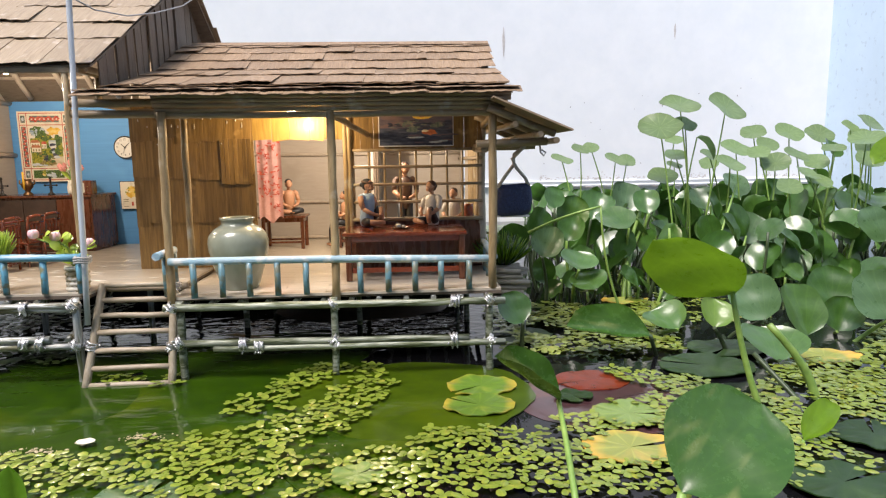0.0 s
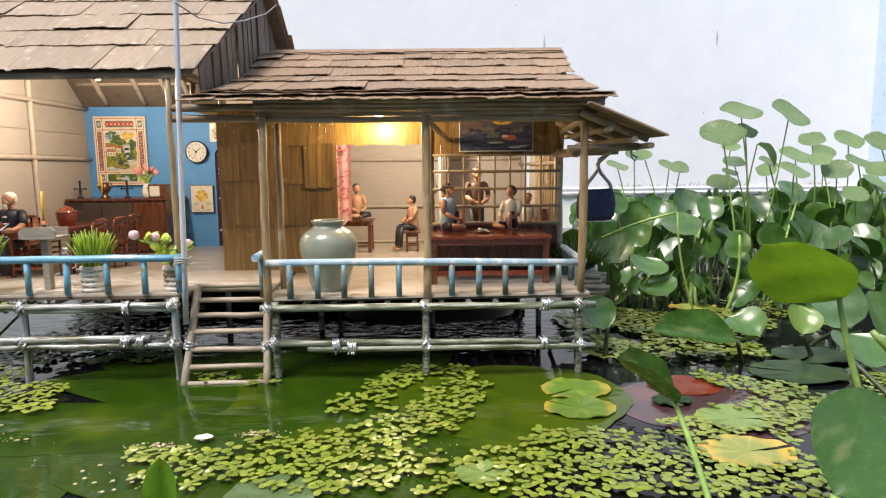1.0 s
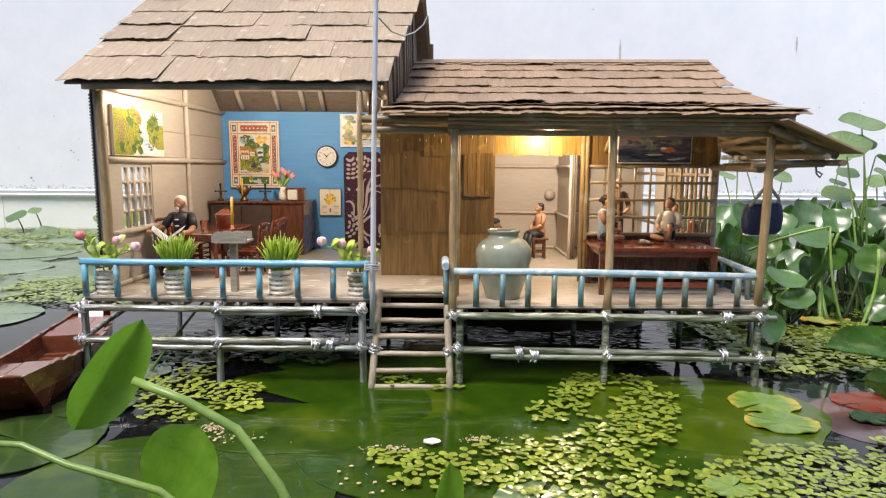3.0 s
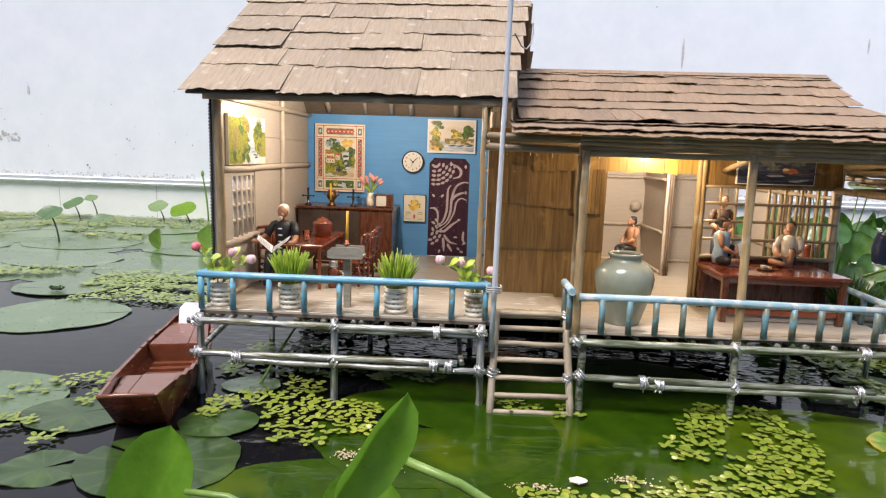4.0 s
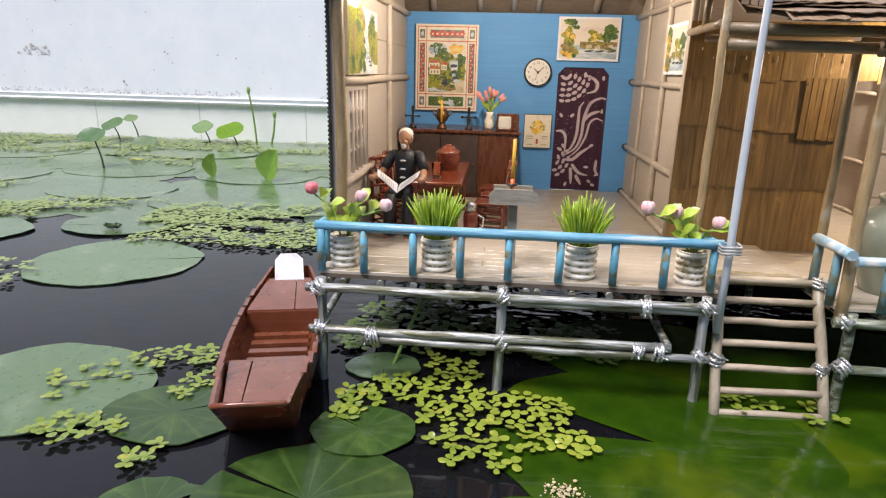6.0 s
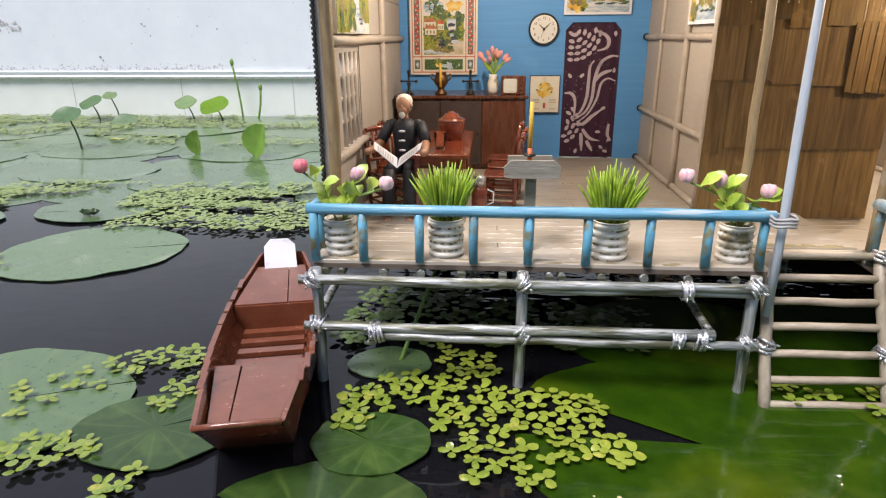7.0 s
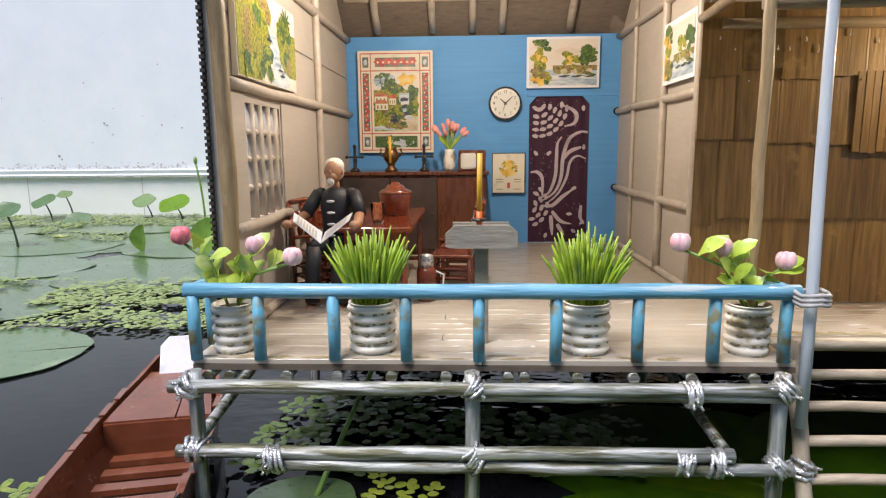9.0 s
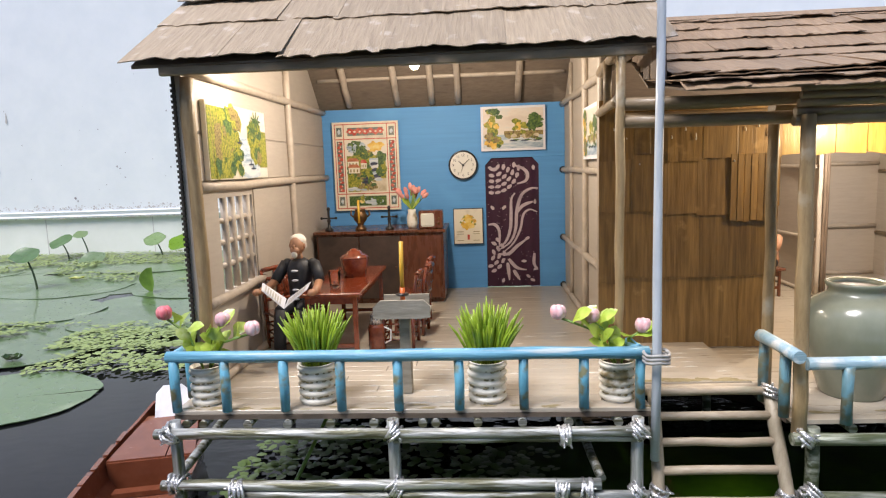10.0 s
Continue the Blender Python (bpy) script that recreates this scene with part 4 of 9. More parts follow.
for z0, z1, k in tiers:
    x = -0.374
    while x < -0.214:
        w = rnd.uniform(0.018, 0.036)
        if -0.2110 - (x + w) < 0.014:
            w = -0.2110 - x
        zz = z0 + rnd.uniform(-0.002, 0.0025) if k else 0.0985
        y = 0.8715 - 0.0011 * k - rnd.uniform(0, 0.0007)
        bm = B()
        n = max(4, int(w / 0.0035))
        drop = rnd.choice((0, 0, 0.002, -0.003, 0.004)) if k else 0
        cols = []
        across = [0.0] + sorted(rnd.random() for _ in range(n - 1)) + [1.0]
        for i in range(n + 1):
            flute = 0.0002 * rnd.random() + 0.00006 * (i % 2)
            bottom, top = Vector((x + w * across[i], y - flute, zz + drop + rnd.uniform(-0.0007, 0.0007))), Vector((x + w * across[i], y + 0.0009 - flute, z1))
            cols.append([bm.verts.new(q) for q in (bottom, top, top + Vector((0, 0.0009, 0)), bottom + Vector((0, 0.0009, 0)))])
        for a, b in zip(cols, cols[1:]):
            for j in range(4):
                bm.faces.new((a[j], b[j], b[(j + 1) % 4], a[(j + 1) % 4]))
        bm.faces.new(cols[0])
        bm.faces.new(cols[-1][::-1])
        bmesh.ops.recalc_face_normals(bm, faces=bm.faces)
        part("sheath", bm, BAMBOO, screen)
        x += w
door_band = thing("bamboo_lintel", (-0.145, 0.876, 0.28), "short bamboo band above the kitchen doorway, the bulb's glow put into its gold colour", "lintel", kind="structure")
x = -0.212
while x < -0.075:
    w = rnd.uniform(0.018, 0.028)
    bm = B()
    y = 0.8725 - rnd.uniform(0, 0.001)
    prism(bm, [(x, y, 0.2765 + rnd.uniform(-0.002, 0.002)), (x + w, y, 0.2765 + rnd.uniform(-0.002, 0.002)), (x + w, y, 0.334), (x, y, 0.334)][::-1], (0, 0.0014, 0))
    part("sheath", bm, BAMBOO_LIT, door_band)
    x += w + 0.0006
for i in range(14):
    x = -0.360 + 0.0105 * i + rnd.uniform(-0.002, 0.002)
    z = rnd.choice((0.312, 0.306, 0.300, 0.2745)) + rnd.uniform(-0.003, 0.003)
    ln = rnd.uniform(0.001, 0.009) if z > 0.29 else 0.0012
    part("glue_drip", one(tube, [(x, 0.8668, z), (x + 0.0003, 0.8666, z - ln * 0.6), (x, 0.8668, z - ln)], [0.0003, 0.0005, 0.0007], 6), GLUE_GLINT, screen, "pale dried glue drip")
# a raised flap of split bamboo
flap = thing("bamboo_flap", (-0.234, 0.866, 0.222), "ribbed golden brown bamboo flap hung on the screen wall", "flap")
for i in range(7):
    part("rib", one(box, -0.2555 + 0.0060 * i, -0.2498 + 0.0060 * i, 0.8672 - 0.0004 * (i % 2), 0.8684, 0.2190 - 0.0007 * (i % 3), 0.280, 0, 0.0003), BAMBOO, flap)

# ---- kitchen walls ----
KY = 1.240
kitchen = tagged(part("wall_kitchen", one(box, -0.366, 0.106, KY, KY + 0.005, FR - 0.004, 0.345), CARD), "beige card kitchen back wall with grey dowel rails", "wall", kind="structure")
for z in (0.170, 0.262, FR + 0.003):
    part("frame_rod", one(rod, (-0.36, KY - 0.003, z), (0.10, KY - 0.003, z), 0.0030), FRAME, kitchen)
tagged(part("wall_kitchen_side", one(box, -0.366, -0.361, 1.1685, KY, FR - 0.004, 0.34), CARD), "beige card kitchen side wall", "wall", kind="structure")
PF, PB = Vector((-0.058, 1.086, 0)), Vector((-0.058, KY - 0.001, 0))
side = Vector((0.0035, 0.0008, 0))
part_wall = tagged(part("wall_partition", one(prism, [PF + Vector((0, 0, FR)), PB + Vector((0, 0, FR)), PB + Vector((0, 0, 0.335)), PF + Vector((0, 0, 0.335))], side), CARD), "beige card partition wall with dark posts", "wall", kind="structure")
for dx, dy, m in ((-0.0045, -0.003, CARD), (0.0008, -0.004, GABLE), (0.0050, -0.003, GABLE)):
    part("post", one(rod, (PF.x + dx, PF.y + dy, FR), (PF.x + dx, PF.y + dy, 0.335), 0.0028 if m is CARD else 0.0019), m, part_wall)
for z in (FR + 0.003, 0.170, 0.262):
    part("frame_rod", one(rod, PF + Vector((-0.003, 0, z)), PB + Vector((-0.003, -0.003, z)), 0.0028), FRAME, part_wall)
# lattice window
lattice = thing("window_2", (0.01, 0.872, 0.163), "tan dowel lattice window above a dark wooden panel", "lattice window", kind="structure")
part("lower_panel", one(box, -0.084, 0.103, 0.870, 0.874, FR, 0.163, 0, 0.0005), DARKWOOD, lattice)
part("sill", one(rod, (-0.080, 0.869, 0.1655), (0.103, 0.869, 0.1655), 0.0030), DOWEL_X, lattice)
for i in range(9):
    x = -0.0765 + 0.0217 * i
    part("bar", one(rod, (x, 0.8725, 0.164), (x, 0.8725, 0.263), 0.0017), DOWEL, lattice)
for z in (0.190, 0.2145, 0.239, 0.262):
    part("bar", one(rod, (-0.080, 0.870, z), (0.103, 0.870, z), 0.0021), DOWEL_X, lattice)
for x in (-0.0865, -0.081):
    part("jamb", one(rod, (x, 0.869, FR), (x, 0.869, 0.312), 0.0036), DOWEL, lattice)
upper = thing("bamboo_panel", (0.01, 0.874, 0.263), "brown bamboo panel above the lattice window", "wall panel", kind="structure")
x = -0.084
while x < 0.104:
    w = min(rnd.uniform(0.018, 0.028), 0.1045 - x)
    part("sheath", one(box, x, x + w - 0.0005, 0.8705 - rnd.uniform(0, 0.0008), 0.8735, 0.2635, 0.325), BAMBOO, upper)
    x += w
# upright poles on the outer side of the room
poles = thing("pole_wall", (0.104, 0.99, FR), "row of upright bamboo poles closing the side of the kitchen", "pole wall", kind="structure")
rnd = random.Random(31)
for i in range(10):
    y = 0.892 + i * 0.0178 + rnd.uniform(-0.003, 0.003)
    part("pole", one(rod, (0.104, y, FR), (0.104, y + rnd.uniform(-0.004, 0.004), 0.34), rnd.uniform(0.0026, 0.004)), DOWEL, poles)
for y0, y1 in ((1.072, 1.130), (1.212, KY)):
    part("panel", one(box, 0.102, 0.106, y0, y1 - 0.0005, FR, 0.34), CARD, poles, "beige card panel")
for z in (0.16, 0.25):
    part("pole", one(rod, (0.1005, 0.87, z), (0.1005, 1.235, z), 0.003), DOWEL_X, poles)

# ---- awning on the side ----
awning = thing("awning", (0.14, 0.8, 0.28), "sloping brown card awning on dowel brackets", "awning")
bm = B()
prism(bm, [(0.092, 0.672, 0.3125), (0.180, 0.676, 0.2765), (0.183, 0.96, 0.2795), (0.092, 0.96, 0.3155)], (0.0006, 0, 0.0018))
part("sheet", bm, AWNING, awning)
for y in (0.702, 0.76, 0.84, 0.92):
    part("bracket", one(rod, (0.090, y, 0.3045), (0.166, y, 0.2745), 0.0044), DOWEL_X, awning)
for x, z in ((0.118, 0.2935), (0.146, 0.2822), (0.164, 0.2752)):
    part("batten", one(rod, (x, 0.684, z - 0.0085), (x, 0.955, z - 0.0055), 0.0034), DOWEL_X, awning)
part("arm", one(rod, (0.078, 0.716, 0.2645), (0.160, 0.716, 0.2665), 0.0046), DOWEL_X, awning)
part("arm", one(rod, (0.085, 0.81, 0.262), (0.165, 0.81, 0.264), 0.0046), DOWEL_X, awning)
part("brace", one(rod, (0.088, 0.716, 0.259), (0.092, 0.86, 0.262), 0.0046), DOWEL_X, awning)

# ---- stilts, beams and lashings under the deck ----
stilts = thing("stilt_frame", (-0.3, 0.7, 0.0), "silver-painted dowel stilts and beams standing in the water", "stilt frame", kind="structure")
rnd = random.Random(41)


def lash(at, axis, r, loops=4, seed=0):
    """A knot of silver tape round two dowels."""
    rr = random.Random(seed)
    bm = B()
    ax = Vector(axis).normalized()
    s = ax.orthogonal().normalized()
    u = ax.cross(s)
    for k in range(loops):
        c = Vector(at) + ax * (k - (loops - 1) / 2) * 0.0021
        tilt = rr.uniform(-0.35, 0.35)
        pts = []
        for i in range(9):
            a = 2 * math.pi * i / 8
            q = r * rr.uniform(0.92, 1.12)
            pts.append(c + s * (q * math.cos(a)) + u * (q * math.sin(a)) + ax * (tilt * q * math.cos(a)))
        tube(bm, pts, 0.0013, 5)
    for k in range(3):
        d = Vector((rr.uniform(-1, 1), rr.uniform(-1, -0.2), rr.uniform(-1, 0.6))).normalized()
        tube(bm, [Vector(at) + d * r, Vector(at) + d * (r + 0.004)], [0.0013, 0.0006], 5)
    part("lashing", bm, FOIL, stilts)


def stilt(x, y, top, r=0.0044):
    part("stilt", one(rod, (x, y, -0.05), (x, y, top), r), SILVER_MOSSY if x > -0.3 else SILVER_Z, stilts)


for x in (-0.712, -0.551, -0.378):
    stilt(x, 0.704, FL - 0.004)
for x in (-0.262, -0.089, 0.090):
    stilt(x, 0.700, FR - 0.004)
for y in (0.93, 1.13):
    for x in (-0.70, -0.545, -0.39):
        stilt(x, y, FL - 0.006)
    for x in (-0.25, -0.08, 0.085):
        stilt(x, y, FR - 0.006)
beams = [((-0.724, 0.698, 0.0915), (-0.372, 0.698, 0.0915), 0.0040), ((-0.55, 0.6985, 0.0865), (-0.38, 0.6985, 0.0868), 0.0028),
         ((-0.722, 0.697, 0.0525), (-0.405, 0.697, 0.0535), 0.0040), ((-0.665, 0.696, 0.0455), (-0.372, 0.697, 0.0450), 0.0036),
         ((-0.278, 0.695, 0.0865), (0.108, 0.695, 0.0855), 0.0042), ((-0.270, 0.694, 0.0455), (0.066, 0.694, 0.0430), 0.0040),
         ((-0.225, 0.693, 0.0385), (0.108, 0.693, 0.0370), 0.0038), ((-0.716, 0.70, 0.052), (-0.700, 0.93, 0.095), 0.0036),
         ((-0.71, 0.93, 0.088), (0.09, 0.93, 0.084), 0.0038), ((-0.545, 0.93, 0.02), (-0.62, 1.05, 0.09), 0.0036),
         ((0.09, 0.70, 0.088), (0.10, 0.93, 0.03), 0.0036), ((-0.70, 1.13, 0.088), (0.09, 1.13, 0.084), 0.0038), ((-0.40, 0.72, 0.045), (-0.42, 0.93, 0.09), 0.0034)]
for a, b, r in beams:
    part("beam", one(rod, a, b, r), SILVER_MOSSY if a[0] > -0.3 else SILVER, stilts)
for x in (-0.707, -0.694, -0.66, -0.63, -0.598, -0.566, -0.530, -0.5205, -0.49, -0.458, -0.425, -0.39):
    part("joist", one(rod, (x, 0.7100, FL - 0.0100), (x, 1.16, FL - 0.0100), 0.0033), SILVER, stilts)
for i in range(12):
    x = -0.262 + 0.032 * i
    part("joist", one(rod, (x, 0.7090, FR - 0.0100), (x, 1.15, FR - 0.0100), 0.0033), SILVER, stilts)
for n, (x, y, z, ax) in enumerate(((-0.712, 0.70, 0.0915, (1, 0, 1)), (-0.712, 0.70, 0.052, (1, 0, 0)), (-0.551, 0.70, 0.0915, (1, 0, -1)), (-0.551, 0.70, 0.05, (1, 0, -1)),
                                  (-0.43, 0.697, 0.0895, (1, 0, 0)), (-0.432, 0.697, 0.049, (1, 0, 0)), (-0.415, 0.697, 0.049, (1, 0, 0)), (-0.379, 0.70, 0.0915, (1, 0, 1)), (-0.379, 0.70, 0.046, (1, 0, 1)),
                                  (-0.665, 0.697, 0.0485, (1, 0, 0))) + ((-0.268, 0.696, 0.087, (1, 0, 1)), (-0.263, 0.696, 0.046, (1, 0, 1)), (-0.192, 0.694, 0.042, (1, 0, 0)), (-0.174, 0.694, 0.040, (1, 0, 0)),
                                  (-0.089, 0.697, 0.0865, (1, 0, 1)), (-0.089, 0.697, 0.041, (1, 0, -1)), (0.090, 0.697, 0.0865, (1, 0, 1)), (0.090, 0.697, 0.038, (1, 0, -1)), (0.048, 0.694, 0.041, (1, 0, 0)), (0.05, 0.695, 0.0865, (1, 0, 0)))):
    lash((x, y, z), ax, 0.0066 if n % 3 else 0.0074, 4 + n % 2, n)

# added black board that keeps the white wall's reflection out below the floor
solo("foundation_board", one(box, -0.722, 0.100, 1.168, 1.174, -0.03, 0.062, 0, 0.0006), CARD_EDGE, "black board added under the back of the house to block the wall's reflection", "board", kind="structure")

# ---- railings ----
def railing(label, top, posts, r=0.0044, group="blue railings"):
    t = thing("railing", (top[0][0], top[0][1], FL), label, "railing", group)
    part("top_rail", one(tube, top, r, 10) if len(top) > 2 else one(rod, top[0], top[1], r), RAIL if top[0][0] < -0.3 else RAIL_PALE, t)
    for x, y, z0, z1 in posts:
        part("baluster", one(rod, (x, y, z0), (x, y, z1 - 0.0028), 0.0036), BALUSTER if top[0][0] < -0.3 else BALUSTER_WORN, t)
    return t


railing("worn light blue dowel railing along the front deck edge", ((-0.718, 0.713, 0.1445), (-0.3695, 0.710, 0.1440)),
        [(x, 0.712, FL, 0.1445) for x in (-0.713, -0.675, -0.631, -0.589, -0.547, -0.503, -0.4565, -0.414, -0.3745)])
railing("short blue side rail at the deck corner", ((-0.7155, 0.716, 0.1435), (-0.7155, 0.748, 0.1435)), [(-0.7155, 0.742, FL, 0.1435)], 0.0038)
railing("short grey blue rail beside the ladder", ((-0.3745, 0.715, 0.1440), (-0.3785, 0.733, 0.1450)), [], 0.0040)
railing("worn light blue dowel railing before the kitchen porch", ((-0.2695, 0.697, 0.1385), (-0.17, 0.700, 0.1380), (-0.08, 0.703, 0.1368), (0.01, 0.7105, 0.1340), (0.100, 0.7185, 0.1310)),
        [(x, 0.7065 + 0.045 * x, FR, 0.1368 - 0.02 * (x + 0.1)) for x in (-0.243, -0.212, -0.182, -0.151, -0.119, -0.058, -0.026, 0.005, 0.035, 0.068)])
railing("short grey blue rail beside the ladder", ((-0.2800, 0.742, 0.1460), (-0.2790, 0.687, 0.1460)), [(-0.2785, 0.738, FR, 0.146), (-0.2775, 0.7085, FR, 0.1460)], 0.0046)
railing("blue side rail at the porch end", ((0.099, 0.716, 0.1335), (0.103, 0.862, 0.1335)), [(0.100, 0.75, FR, 0.1335), (0.101, 0.79, FR, 0.1335), (0.102, 0.83, FR, 0.1335)], 0.0040)

# ---- ladder ----
lad = thing("ladder", (-0.32, 0.68, 0.0), "wooden dowel ladder leading from the deck into the water", "ladder")
L0, L1 = Vector((-0.366, 0.6805, -0.010)), Vector((-0.360, 0.732, 0.109))
S0, S1 = Vector((-0.273, 0.6835, -0.010)), Vector((-0.277, 0.732, 0.109))
part("side_rail", one(rod, L0, L1, 0.0046), LADDER_RAIL, lad)
part("side_rail", one(rod, S0, S1, 0.0046), LADDER_RAIL, lad)
for s in (0.10, 0.245, 0.40, 0.56, 0.71, 0.85, 0.985):
    part("rung", one(rod, L0.lerp(L1, s), S0.lerp(S1, s), 0.0032), LADDER, lad)
for k, at in enumerate((L0.lerp(L1, 0.45), S0.lerp(S1, 0.42), S0.lerp(S1, 0.98), L0.lerp(L1, 0.04), S0.lerp(S1, 0.05))):
    lash(at, (0.3, 0, 1), 0.0062, 4, 70 + k)
part("landing_edge", one(rod, (-0.367, 0.7582, FL - 0.004), (-0.272, 0.7582, FL - 0.004), 0.0044), LADDER, lad)
pole = thing("tall_pole", (-0.364, 0.70, 0.0), "tall pale grey pole tied to the railing", "pole")
part("shaft", one(rod, (-0.3665, 0.7032, 0.068), (-0.3568, 0.7300, 0.68), 0.0033, 0.0026), FLAG_POLE, pole)
bm = B()
for k in range(3):
    pts = [(-0.366 + 0.0085 * math.cos(a), 0.7045 + 0.0095 * math.sin(a), 0.140 + 0.0026 * k + 0.0008 * math.sin(3 * a)) for a in [i * math.pi / 6 for i in range(13)]]
    tube(bm, pts, 0.0012, 6)
part("tie", bm, CORD, pole, "grey cord tie")
bm = B()
tube(bm, [(-0.3555, 0.702, 0.425), (-0.345, 0.74, 0.418), (-0.335, 0.80, 0.425), (-0.325, 0.86, 0.442), (-0.316, 0.94, 0.47), (-0.312, 0.99, 0.495)], 0.0009, 6)
solo("wire", bm, CORD, "thin pale wire looped from the pole to the roof", "wire", smooth=True)


# ---- flat pictures ----
def oval(bm, c, u, v, ru, rv, n=14, mi=0, rag=0.0, rnd=random):
    """A flat blot in the plane of u and v."""
    pts = []
    for k in range(n):
        a = 2 * math.pi * k / n
        q = 1 + rag * (rnd.random() - 0.5)
        pts.append(bm.verts.new(Vector(c) + u * (ru * q * math.cos(a)) + v * (rv * q * math.sin(a))))
    bm.faces.new(pts).material_index = mi


def quad(bm, o, u, v, u0, u1, v0, v1, mi=0):
    bm.faces.new([bm.verts.new(o + u * a + v * b) for a, b in ((u0, v0), (u1, v0), (u1, v1), (u0, v1))]).material_index = mi


INKS = [SKY_INK, LEAF_INK, GREEN_INK, WATER_INK, BROWN_INK, GOLD_INK, RED_INK, NAVY_INK, PURPLE_INK, CREAM, PATH_INK, SLATE_INK, ROOF_INK]


def picture(name, o, u, v, w, h, label, style, rim=0.0035, rimmat=None, seed=0, thick=0.003):
    """A painted panel: o is its lower left corner, u to its right, v up."""
    o, u, v = Vector(o), Vector(u), Vector(v)
    nor = u.cross(v)
    rnd = random.Random(seed)
    t = thing(name, o + u * w / 2, label, "picture")
    bm = B()
    prism(bm, [o, o + u * w, o + u * w + v * h, o + v * h], nor * thick)
    part("backing", bm, rimmat or PAPER, t)
    bm = B()
    lay = [0]

    def at(a, b):
        lay[0] += 1
        return o + nor * (thick + 0.0004 + 0.0000030 * lay[0]) + u * (a * w) + v * (b * h)

    def blob(a, b, ra, rb, mi, rag=0.35, n=13):
        oval(bm, at(a, b), u, v, ra * w, rb * h, n, mi, rag, rnd)

    def area(a0, a1, b0, b1, mi):
        quad(bm, at(0, 0) * 1.0, u, v, a0 * w, a1 * w, b0 * h, b1 * h, mi)

    def foliage(a, b, ra, rb, n, mis, size):
        for _ in range(n):
            q, s = rnd.uniform(0, 6.28), math.sqrt(rnd.random())
            x, y = a + ra * s * math.cos(q), b + rb * s * math.sin(q)
            if 0.09 < x < 0.91 and 0.09 < y < 0.92:
                blob(x, y, size * rnd.uniform(0.6, 1.3), size * rnd.uniform(0.5, 1.1) * w / h, rnd.choice(mis), 0.7, 9)

    m0, m1 = rim / w, rim / h
    area(m0, 1 - m0, m1, 1 - m1, 0 if style != "dusk" else 8)
    if style == "palms":
        for k in range(14):
            b = 0.06 + k * 0.062
            blob(0.56 + 0.16 * (0.5 - b) + 0.07 * math.sin(b * 9), b, 0.17 - 0.006 * k, 0.06, 3 if k < 9 else 0, 0.25)
        area(m0, 0.34, m1, 0.94, 1)
        foliage(0.30, 0.52, 0.16, 0.40, 30, (1, 1, 4), 0.06)
        for k in range(7):
            quad(bm, at(0, 0), u, v, (0.06 + 0.042 * k) * w, (0.068 + 0.042 * k) * w, (0.2 + 0.03 * (k % 3)) * h, (0.86 - 0.05 * (k % 2)) * h, 4)
        for k in range(12):
            b = 0.70 - 0.045 * k
            area(0.66 + 0.016 * k, 1 - m0, max(m1, b - 0.05), b, 1)
        foliage(0.82, 0.48, 0.13, 0.22, 22, (1, 1, 4, 2), 0.05)
        foliage(0.36, 0.80, 0.14, 0.12, 26, (1, 1, 4, 2), 0.05)
        foliage(0.44, 0.30, 0.08, 0.10, 22, (2, 1, 1), 0.04)
        foliage(0.76, 0.66, 0.10, 0.16, 26, (1, 1, 2), 0.05)
        foliage(0.30, 0.14, 0.22, 0.07, 22, (2, 2, 1), 0.05)
        for a, b, h2 in ((0.80, 0.84, 0.2), (0.72, 0.70, 0.10)):
            quad(bm, at(0, 0), u, v, (a - 0.006) * w, (a + 0.006) * w, (b - h2) * h, b * h, 4)
            for k in range(9):
                q = 2 * math.pi * k / 9
                oval(bm, at(a + 0.050 * math.cos(q), b + 0.06 * math.sin(q)), u * math.cos(q) + v * math.sin(q), v * math.cos(q) - u * math.sin(q), 0.05 * w, 0.009 * w, 7, 2)
        for a, b in ((0.48, 0.50), (0.66, 0.20), (0.70, 0.14)):
            blob(a, b, 0.045, 0.014, 7, 0.1)
            quad(bm, at(0, 0), u, v, (a - 0.006) * w, (a + 0.006) * w, b * h, (b + 0.07) * h, 7)
    elif style == "lake":
        area(m0, 1 - m0, m1, 0.36, 3)
        area(0.36, 1 - m0, 0.34, 0.44, 4)
        foliage(0.66, 0.36, 0.26, 0.06, 26, (4, 4, 1, 10), 0.045)
        foliage(0.55, 0.57, 0.05, 0.10, 10, (1, 5), 0.05)
        foliage(0.68, 0.55, 0.04, 0.08, 8, (1, 1), 0.045)
        foliage(0.84, 0.62, 0.09, 0.16, 26, (2, 2, 2), 0.055)
        foliage(0.14, 0.56, 0.10, 0.22, 24, (1, 1, 5), 0.055)
        foliage(0.18, 0.22, 0.16, 0.14, 34, (4, 1, 5, 2), 0.05)
        foliage(0.20, 0.88, 0.13, 0.06, 14, (2, 1, 2), 0.05)
        foliage(0.27, 0.74, 0.05, 0.08, 6, (2, 2), 0.03)
        for k in range(7):
            blob(0.50 + 0.06 * k, 0.22 + 0.02 * (k % 3), 0.06, 0.018, (7, 2, 3)[k % 3], 0.4)
        for k in range(6):
            blob(0.80 + 0.02 * k, 0.30 - 0.01 * k, 0.05, 0.03, (4, 2)[k % 2], 0.5)
    elif style == "dusk":
        area(m0, 1 - m0, 0.55, 1 - m1, 8)
        for k in range(9):
            blob(0.10 + 0.10 * k, 0.92 + 0.02 * (-1) ** k, 0.08, 0.022, 10 if k in (5, 6) else 8, 0.5)
        blob(0.58, 0.74, 0.15, 0.12, 5, 0.2)
        blob(0.58, 0.72, 0.05, 0.05, 12, 0.3)
        area(m0, 1 - m0, m1, 0.42, 7)
